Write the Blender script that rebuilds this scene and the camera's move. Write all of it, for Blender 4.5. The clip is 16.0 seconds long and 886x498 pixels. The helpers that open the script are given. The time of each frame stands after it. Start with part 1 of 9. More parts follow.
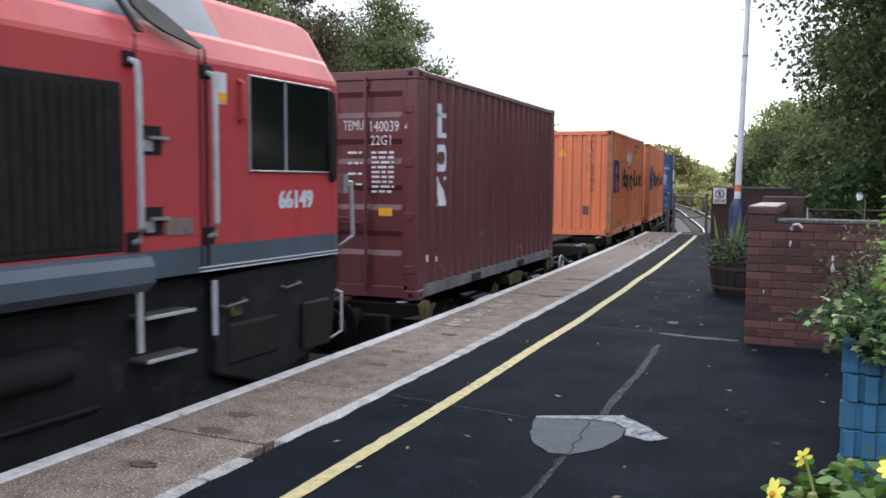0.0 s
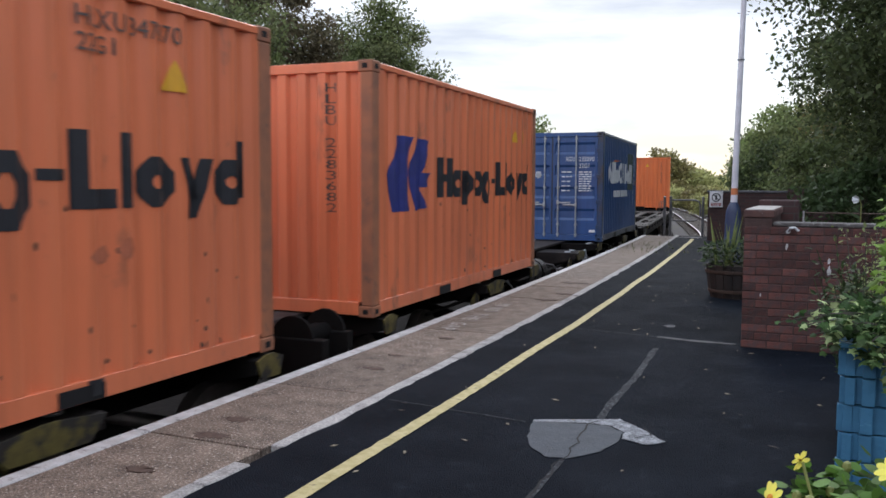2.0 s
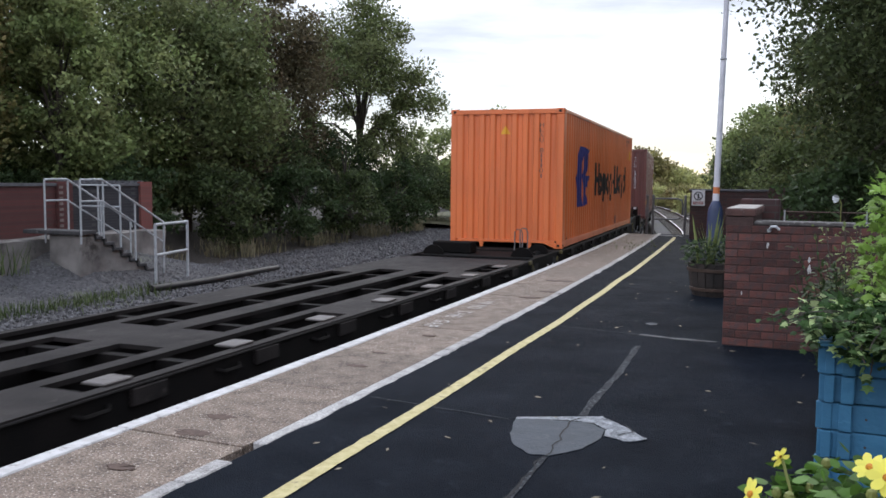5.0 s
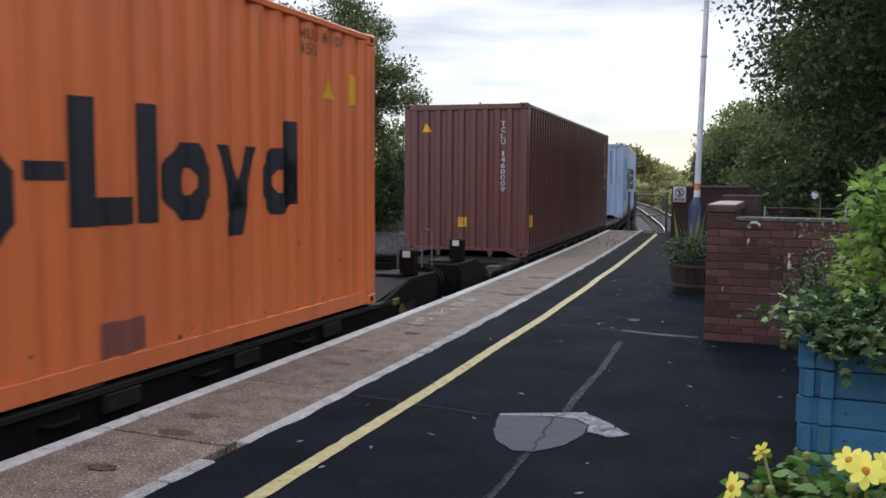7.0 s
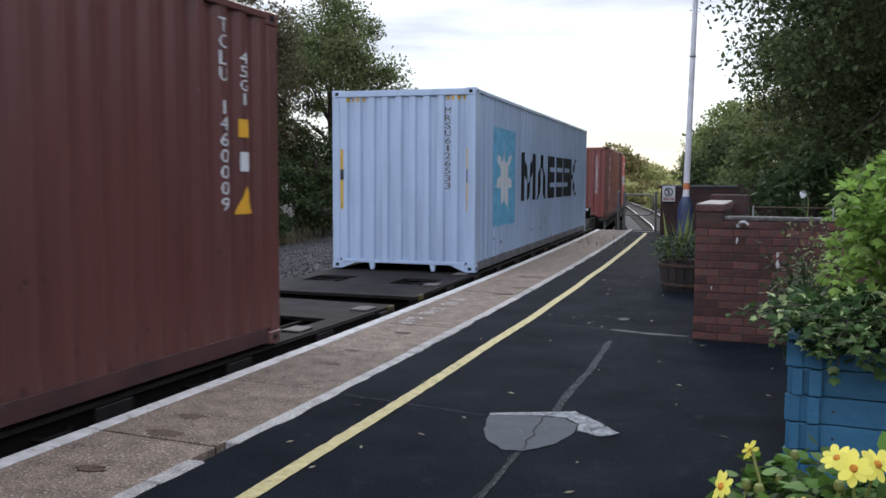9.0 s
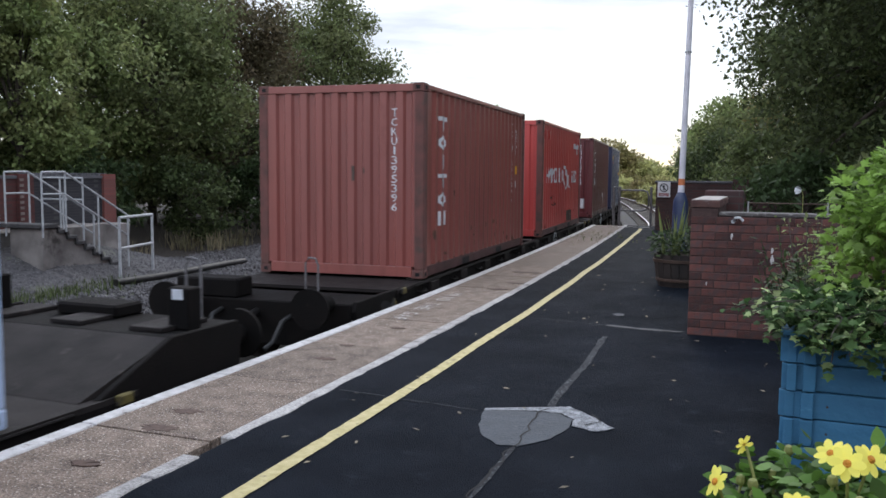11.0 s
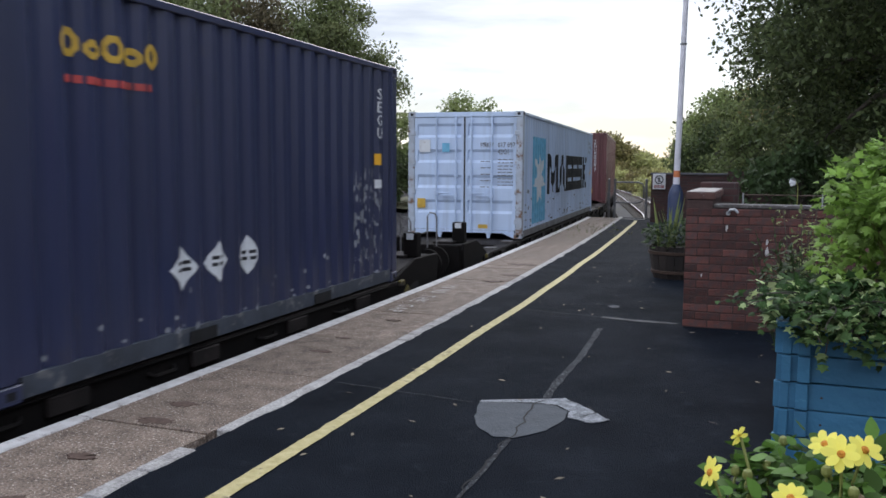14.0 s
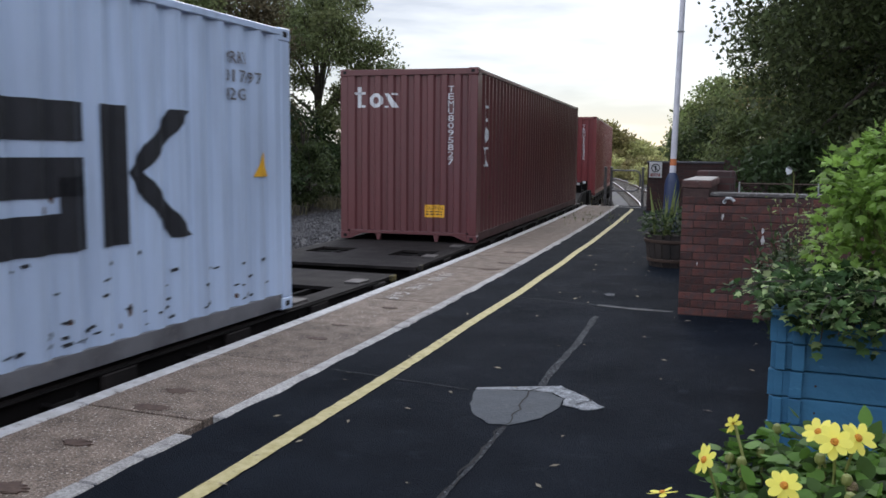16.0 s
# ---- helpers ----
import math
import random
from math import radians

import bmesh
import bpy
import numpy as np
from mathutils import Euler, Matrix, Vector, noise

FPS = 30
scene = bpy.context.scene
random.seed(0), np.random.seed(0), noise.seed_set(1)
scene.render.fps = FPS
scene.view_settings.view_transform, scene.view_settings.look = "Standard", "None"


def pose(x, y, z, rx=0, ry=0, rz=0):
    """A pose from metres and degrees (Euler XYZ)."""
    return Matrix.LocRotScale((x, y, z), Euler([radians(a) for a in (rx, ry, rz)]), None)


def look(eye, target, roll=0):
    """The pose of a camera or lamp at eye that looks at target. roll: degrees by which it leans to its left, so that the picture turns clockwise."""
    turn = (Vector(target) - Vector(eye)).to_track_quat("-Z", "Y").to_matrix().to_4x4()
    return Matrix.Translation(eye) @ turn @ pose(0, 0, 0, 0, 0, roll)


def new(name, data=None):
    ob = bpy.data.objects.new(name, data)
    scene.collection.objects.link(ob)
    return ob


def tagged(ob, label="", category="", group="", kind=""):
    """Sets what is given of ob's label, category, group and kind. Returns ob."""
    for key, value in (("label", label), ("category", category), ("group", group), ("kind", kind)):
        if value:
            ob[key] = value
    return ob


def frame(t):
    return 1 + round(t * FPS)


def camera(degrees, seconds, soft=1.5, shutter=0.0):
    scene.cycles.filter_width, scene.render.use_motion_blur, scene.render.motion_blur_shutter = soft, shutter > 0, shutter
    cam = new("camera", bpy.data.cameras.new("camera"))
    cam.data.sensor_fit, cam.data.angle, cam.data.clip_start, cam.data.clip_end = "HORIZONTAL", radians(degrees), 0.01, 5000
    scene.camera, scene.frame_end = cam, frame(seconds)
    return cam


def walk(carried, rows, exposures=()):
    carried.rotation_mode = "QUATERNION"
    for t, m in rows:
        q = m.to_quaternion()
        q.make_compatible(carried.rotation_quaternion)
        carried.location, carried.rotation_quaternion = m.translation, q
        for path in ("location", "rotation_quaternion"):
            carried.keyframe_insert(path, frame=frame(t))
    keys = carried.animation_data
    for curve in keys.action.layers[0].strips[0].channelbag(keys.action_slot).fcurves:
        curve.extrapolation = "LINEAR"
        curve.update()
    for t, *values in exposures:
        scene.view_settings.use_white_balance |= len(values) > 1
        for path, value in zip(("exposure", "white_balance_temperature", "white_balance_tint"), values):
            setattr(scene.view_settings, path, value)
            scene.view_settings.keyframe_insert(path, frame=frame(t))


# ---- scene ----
# ---- camera ----
cam = camera(54.9, 16.0, soft=1.6, shutter=0.12)
EYE_HEIGHT = 1.5
# seconds, heading left of the y axis, pitch, roll
TURNS = [
    (0, 24.552, -4.622, 0.315),
    (0.5, 24.843, -4.515, 0.242),
    (1, 24.833, -4.541, 0.209),
    (1.5, 24.630, -4.493, 0.257),
    (2, 24.346, -4.354, 0.219),
    (2.5, 24.155, -4.249, 0.329),
    (3, 23.869, -4.250, 0.333),
    (3.5, 23.640, -4.411, 0.420),
    (4, 23.504, -4.467, 0.428),
    (6.5, 22.450, -4.640, 0.471),
    (7, 22.078, -4.695, 0.340),
    (7.5, 21.901, -4.774, 0.308),
    (8, 21.753, -4.812, 0.280),
    (8.5, 21.543, -4.793, 0.276),
    (9, 21.401, -4.719, 0.320),
    (11.5, 21.032, -5.153, 0.448),
    (12, 20.965, -5.272, 0.453),
    (12.5, 20.843, -5.408, 0.473),
    (13, 20.774, -5.540, 0.447),
    (13.5, 20.781, -5.539, 0.403),
    (14, 20.778, -5.544, 0.351),
    (14.5, 20.729, -5.711, 0.365),
    (15, 20.613, -6.000, 0.466),
    (15.5, 20.496, -6.237, 0.503),
    (16, 20.515, -6.372, 0.550),
]
walk(cam, [(t, pose(0, 0, EYE_HEIGHT, 90 + p, 0, h) @ pose(0, 0, 0, 0, 0, r)) for t, h, p, r in TURNS],
     exposures=[(0.0, 0.36), (0.8, 0.32), (1.5, -0.02), (2.5, -0.10), (3.5, 0.0), (4.0, 0.10), (6.5, -0.25), (7.0, -0.18), (7.5, -0.08), (8.2, 0.04), (9.0, -0.05),
                (11.5, 0.0), (12.5, -0.12), (14.0, -0.10), (14.5, -0.10), (15.5, -0.19), (16.0, -0.20)])

# ---- sky and sun ----
SUN_ELEVATION, SUN_HEADING = 36.0, 4.0     # degrees; heading left of the y axis
world = bpy.data.worlds.new("sky")
scene.world = world
world.use_nodes = True
wn, wl = world.node_tree.nodes, world.node_tree.links
wn.clear()
w_out = wn.new("ShaderNodeOutputWorld")
w_add = wn.new("ShaderNodeAddShader")
w_clear = wn.new("ShaderNodeBackground")
w_sky = wn.new("ShaderNodeTexSky")
w_sky.sky_type, w_sky.sun_disc = "NISHITA", False
w_sky.dust_density = 0.3
w_sky.sun_elevation, w_sky.sun_rotation = radians(SUN_ELEVATION), radians(-SUN_HEADING)
w_clear.inputs["Strength"].default_value = 0.05
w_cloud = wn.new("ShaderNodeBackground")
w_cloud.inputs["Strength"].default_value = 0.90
w_co = wn.new("ShaderNodeTexCoord")
w_map = wn.new("ShaderNodeMapping")
w_map.inputs["Scale"].default_value = (1.5, 1.5, 9.0)
w_noise = wn.new("ShaderNodeTexNoise")
w_noise.inputs["Scale"].default_value, w_noise.inputs["Detail"].default_value = 2.1, 7.0
w_noise.inputs["Roughness"].default_value = 0.55
w_ramp = wn.new("ShaderNodeValToRGB")
w_ramp.color_ramp.elements[0].position, w_ramp.color_ramp.elements[0].color = 0.40, (0.80, 0.795, 0.835, 1)
w_ramp.color_ramp.elements[1].position, w_ramp.color_ramp.elements[1].color = 0.60, (1.42, 1.42, 1.42, 1)
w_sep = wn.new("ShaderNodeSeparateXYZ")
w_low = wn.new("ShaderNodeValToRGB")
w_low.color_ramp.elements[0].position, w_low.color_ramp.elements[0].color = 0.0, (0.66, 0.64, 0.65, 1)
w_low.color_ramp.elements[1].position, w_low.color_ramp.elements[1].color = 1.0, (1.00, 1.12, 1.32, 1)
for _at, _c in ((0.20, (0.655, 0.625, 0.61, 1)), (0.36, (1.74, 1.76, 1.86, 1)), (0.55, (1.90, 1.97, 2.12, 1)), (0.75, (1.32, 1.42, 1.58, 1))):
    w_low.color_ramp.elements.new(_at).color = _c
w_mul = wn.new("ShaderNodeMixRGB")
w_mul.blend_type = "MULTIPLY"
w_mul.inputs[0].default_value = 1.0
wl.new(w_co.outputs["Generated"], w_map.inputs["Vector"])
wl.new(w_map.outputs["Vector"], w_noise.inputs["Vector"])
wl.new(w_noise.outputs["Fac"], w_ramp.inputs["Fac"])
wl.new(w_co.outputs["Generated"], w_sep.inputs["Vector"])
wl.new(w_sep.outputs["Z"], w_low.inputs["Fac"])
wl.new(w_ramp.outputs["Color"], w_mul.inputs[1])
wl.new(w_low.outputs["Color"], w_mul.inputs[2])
# added gradient: sky lifted over the left, cut over the right to shade the train's side
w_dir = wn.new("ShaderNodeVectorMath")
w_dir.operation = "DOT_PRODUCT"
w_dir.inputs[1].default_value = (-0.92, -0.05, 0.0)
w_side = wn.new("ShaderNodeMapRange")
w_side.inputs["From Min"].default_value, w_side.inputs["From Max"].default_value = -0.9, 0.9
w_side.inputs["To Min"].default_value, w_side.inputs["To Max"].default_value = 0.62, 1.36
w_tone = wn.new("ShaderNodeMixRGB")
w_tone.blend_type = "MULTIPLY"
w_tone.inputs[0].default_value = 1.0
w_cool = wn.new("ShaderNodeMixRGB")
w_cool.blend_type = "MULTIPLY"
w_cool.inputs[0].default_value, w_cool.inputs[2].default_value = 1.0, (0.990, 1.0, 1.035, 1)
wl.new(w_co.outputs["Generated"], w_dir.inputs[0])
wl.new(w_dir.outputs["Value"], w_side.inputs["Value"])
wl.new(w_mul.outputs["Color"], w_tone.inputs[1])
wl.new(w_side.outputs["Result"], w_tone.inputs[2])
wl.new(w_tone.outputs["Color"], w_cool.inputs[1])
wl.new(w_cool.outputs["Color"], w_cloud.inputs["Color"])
wl.new(w_sky.outputs["Color"], w_clear.inputs["Color"])
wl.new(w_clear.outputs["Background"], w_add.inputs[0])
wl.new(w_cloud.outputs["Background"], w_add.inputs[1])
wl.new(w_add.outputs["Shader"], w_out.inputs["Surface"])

sun = new("sun", bpy.data.lights.new("sun", "SUN"))
sun.data.energy, sun.data.angle, sun.data.color = 1.1, radians(25), (1.0, 0.95, 0.88)
_e, _h = radians(SUN_ELEVATION), radians(SUN_HEADING)
sun.matrix_world = look((60 * -math.sin(_h) * math.cos(_e), 60 * math.cos(_h) * math.cos(_e), 60 * math.sin(_e)), (0, 0, 0))


# ---- materials ----
def material(name, color, rough=0.6, metal=0.0, second=None, scale=6.0, mix=0.5, bump=0.15, bump_scale=60.0,
             stain=None, stain_scale=2.0, stain_at=0.58, per=0.0, stretch=(1, 1, 1), island=False, spec=0.5, streak=0.0, grit=0.0, grit_scale=120.0):
    """A surface with two scales of colour variation, a stain colour with its own shape, and fine relief."""
    m = bpy.data.materials.new(name)
    m.use_nodes = True
    n, l = m.node_tree.nodes, m.node_tree.links
    b = n["Principled BSDF"]
    b.inputs["Metallic"].default_value = metal
    b.inputs["Specular IOR Level"].default_value = spec
    co = n.new("ShaderNodeTexCoord")
    mp = n.new("ShaderNodeMapping")
    mp.inputs["Scale"].default_value = stretch
    l.new(co.outputs["Object"], mp.inputs["Vector"])
    n1 = n.new("ShaderNodeTexNoise")
    n1.inputs["Scale"].default_value, n1.inputs["Detail"].default_value = scale, 6.0
    l.new(mp.outputs["Vector"], n1.inputs["Vector"])
    mx = n.new("ShaderNodeMixRGB")
    mx.inputs[1].default_value = (*color, 1)
    mx.inputs[2].default_value = (*(second or [c * 0.72 for c in color]), 1)
    ramp = n.new("ShaderNodeMapRange")
    ramp.inputs["From Min"].default_value, ramp.inputs["From Max"].default_value = 0.35, 0.7
    ramp.inputs["To Max"].default_value = mix * 2 if mix < 0.5 else 1.0
    l.new(n1.outputs["Fac"], ramp.inputs["Value"])
    l.new(ramp.outputs["Result"], mx.inputs[0])
    col = mx.outputs[0]
    if stain:
        n2 = n.new("ShaderNodeTexNoise")
        n2.inputs["Scale"].default_value, n2.inputs["Detail"].default_value, n2.inputs["Roughness"].default_value = stain_scale, 9.0, 0.65
        l.new(mp.outputs["Vector"], n2.inputs["Vector"])
        r2 = n.new("ShaderNodeMapRange")
        r2.inputs["From Min"].default_value, r2.inputs["From Max"].default_value = stain_at, stain_at + 0.10
        l.new(n2.outputs["Fac"], r2.inputs["Value"])
        m2 = n.new("ShaderNodeMixRGB")
        m2.inputs[2].default_value = (*stain, 1)
        l.new(r2.outputs["Result"], m2.inputs[0])
        l.new(col, m2.inputs[1])
        col = m2.outputs[0]
    if streak:
        ms = n.new("ShaderNodeMapping")
        ms.inputs["Scale"].default_value = (7.0, 7.0, 0.35)
        l.new(co.outputs["Object"], ms.inputs["Vector"])
        n3 = n.new("ShaderNodeTexNoise")
        n3.inputs["Scale"].default_value, n3.inputs["Detail"].default_value = 1.0, 5.0
        l.new(ms.outputs["Vector"], n3.inputs["Vector"])
        r3 = n.new("ShaderNodeMapRange")
        r3.inputs["From Min"].default_value, r3.inputs["From Max"].default_value, r3.inputs["To Max"].default_value = 0.50, 0.72, streak
        l.new(n3.outputs["Fac"], r3.inputs["Value"])
        m3 = n.new("ShaderNodeMixRGB")
        m3.inputs[2].default_value = (*[c * 0.42 for c in color], 1)
        l.new(r3.outputs["Result"], m3.inputs[0])
        l.new(col, m3.inputs[1])
        col = m3.outputs[0]
    if grit:
        n4 = n.new("ShaderNodeTexNoise")
        n4.inputs["Scale"].default_value, n4.inputs["Detail"].default_value, n4.inputs["Roughness"].default_value = grit_scale, 3.0, 0.7
        l.new(co.outputs["Object"], n4.inputs["Vector"])
        r4 = n.new("ShaderNodeMapRange")
        r4.inputs["From Min"].default_value, r4.inputs["From Max"].default_value = 0.36, 0.64
        r4.inputs["To Min"].default_value, r4.inputs["To Max"].default_value = 1 - grit, 1 + grit
        l.new(n4.outputs["Fac"], r4.inputs["Value"])
        h4 = n.new("ShaderNodeHueSaturation")
        l.new(r4.outputs["Result"], h4.inputs["Value"])
        l.new(col, h4.inputs["Color"])
        col = h4.outputs[0]
    if per:
        info = n.new("ShaderNodeNewGeometry") if island else n.new("ShaderNodeObjectInfo")
        hs = n.new("ShaderNodeHueSaturation")
        mr = n.new("ShaderNodeMapRange")
        mr.inputs["To Min"].default_value, mr.inputs["To Max"].default_value = 1 - per, 1 + per
        l.new(info.outputs["Random Per Island" if island else "Random"], mr.inputs["Value"])
        l.new(mr.outputs["Result"], hs.inputs["Value"])
        l.new(col, hs.inputs["Color"])
        col = hs.outputs[0]
    l.new(col, b.inputs["Base Color"])
    rr = n.new("ShaderNodeMapRange")
    rr.inputs["To Min"].default_value, rr.inputs["To Max"].default_value = max(0.04, rough - 0.1), min(1, rough + 0.12)
    l.new(n1.outputs["Fac"], rr.inputs["Value"])
    l.new(rr.outputs["Result"], b.inputs["Roughness"])
    if bump:
        nb = n.new("ShaderNodeTexNoise")
        nb.inputs["Scale"].default_value, nb.inputs["Detail"].default_value = bump_scale, 4.0
        l.new(co.outputs["Object"], nb.inputs["Vector"])
        bp = n.new("ShaderNodeBump")
        bp.inputs["Strength"].default_value, bp.inputs["Distance"].default_value = bump, 0.02
        l.new(nb.outputs["Fac"], bp.inputs["Height"])
        l.new(bp.outputs["Normal"], b.inputs["Normal"])
    return m


def paint(name, color, rust=(0.10, 0.045, 0.025), at=0.62, rough=0.33):
    """Weathered container paint: faded patches, vertical streaks and rust."""
    return material(name, color, rough, second=[c * 0.78 + 0.012 for c in color], scale=1.3, mix=0.45, bump=0.08,
                    bump_scale=9, stain=rust, stain_scale=2.6, stain_at=at, stretch=(1, 1, 0.45), streak=0.35)


def leaf_material(name, color, second, per=0.45):
    m = material(name, color, 0.55, second=second, scale=0.6, mix=0.6, bump=0, per=per, island=True, spec=0.18)
    b = m.node_tree.nodes["Principled BSDF"]
    n, l = m.node_tree.nodes, m.node_tree.links
    tr, mix = n.new("ShaderNodeBsdfTranslucent"), n.new("ShaderNodeMixShader")
    mix.inputs[0].default_value = 0.36
    l.new(b.inputs["Base Color"].links[0].from_socket, tr.inputs["Color"])
    l.new(b.outputs[0], mix.inputs[1])
    l.new(tr.outputs[0], mix.inputs[2])
    l.new(mix.outputs[0], n["Material Output"].inputs["Surface"])
    return m


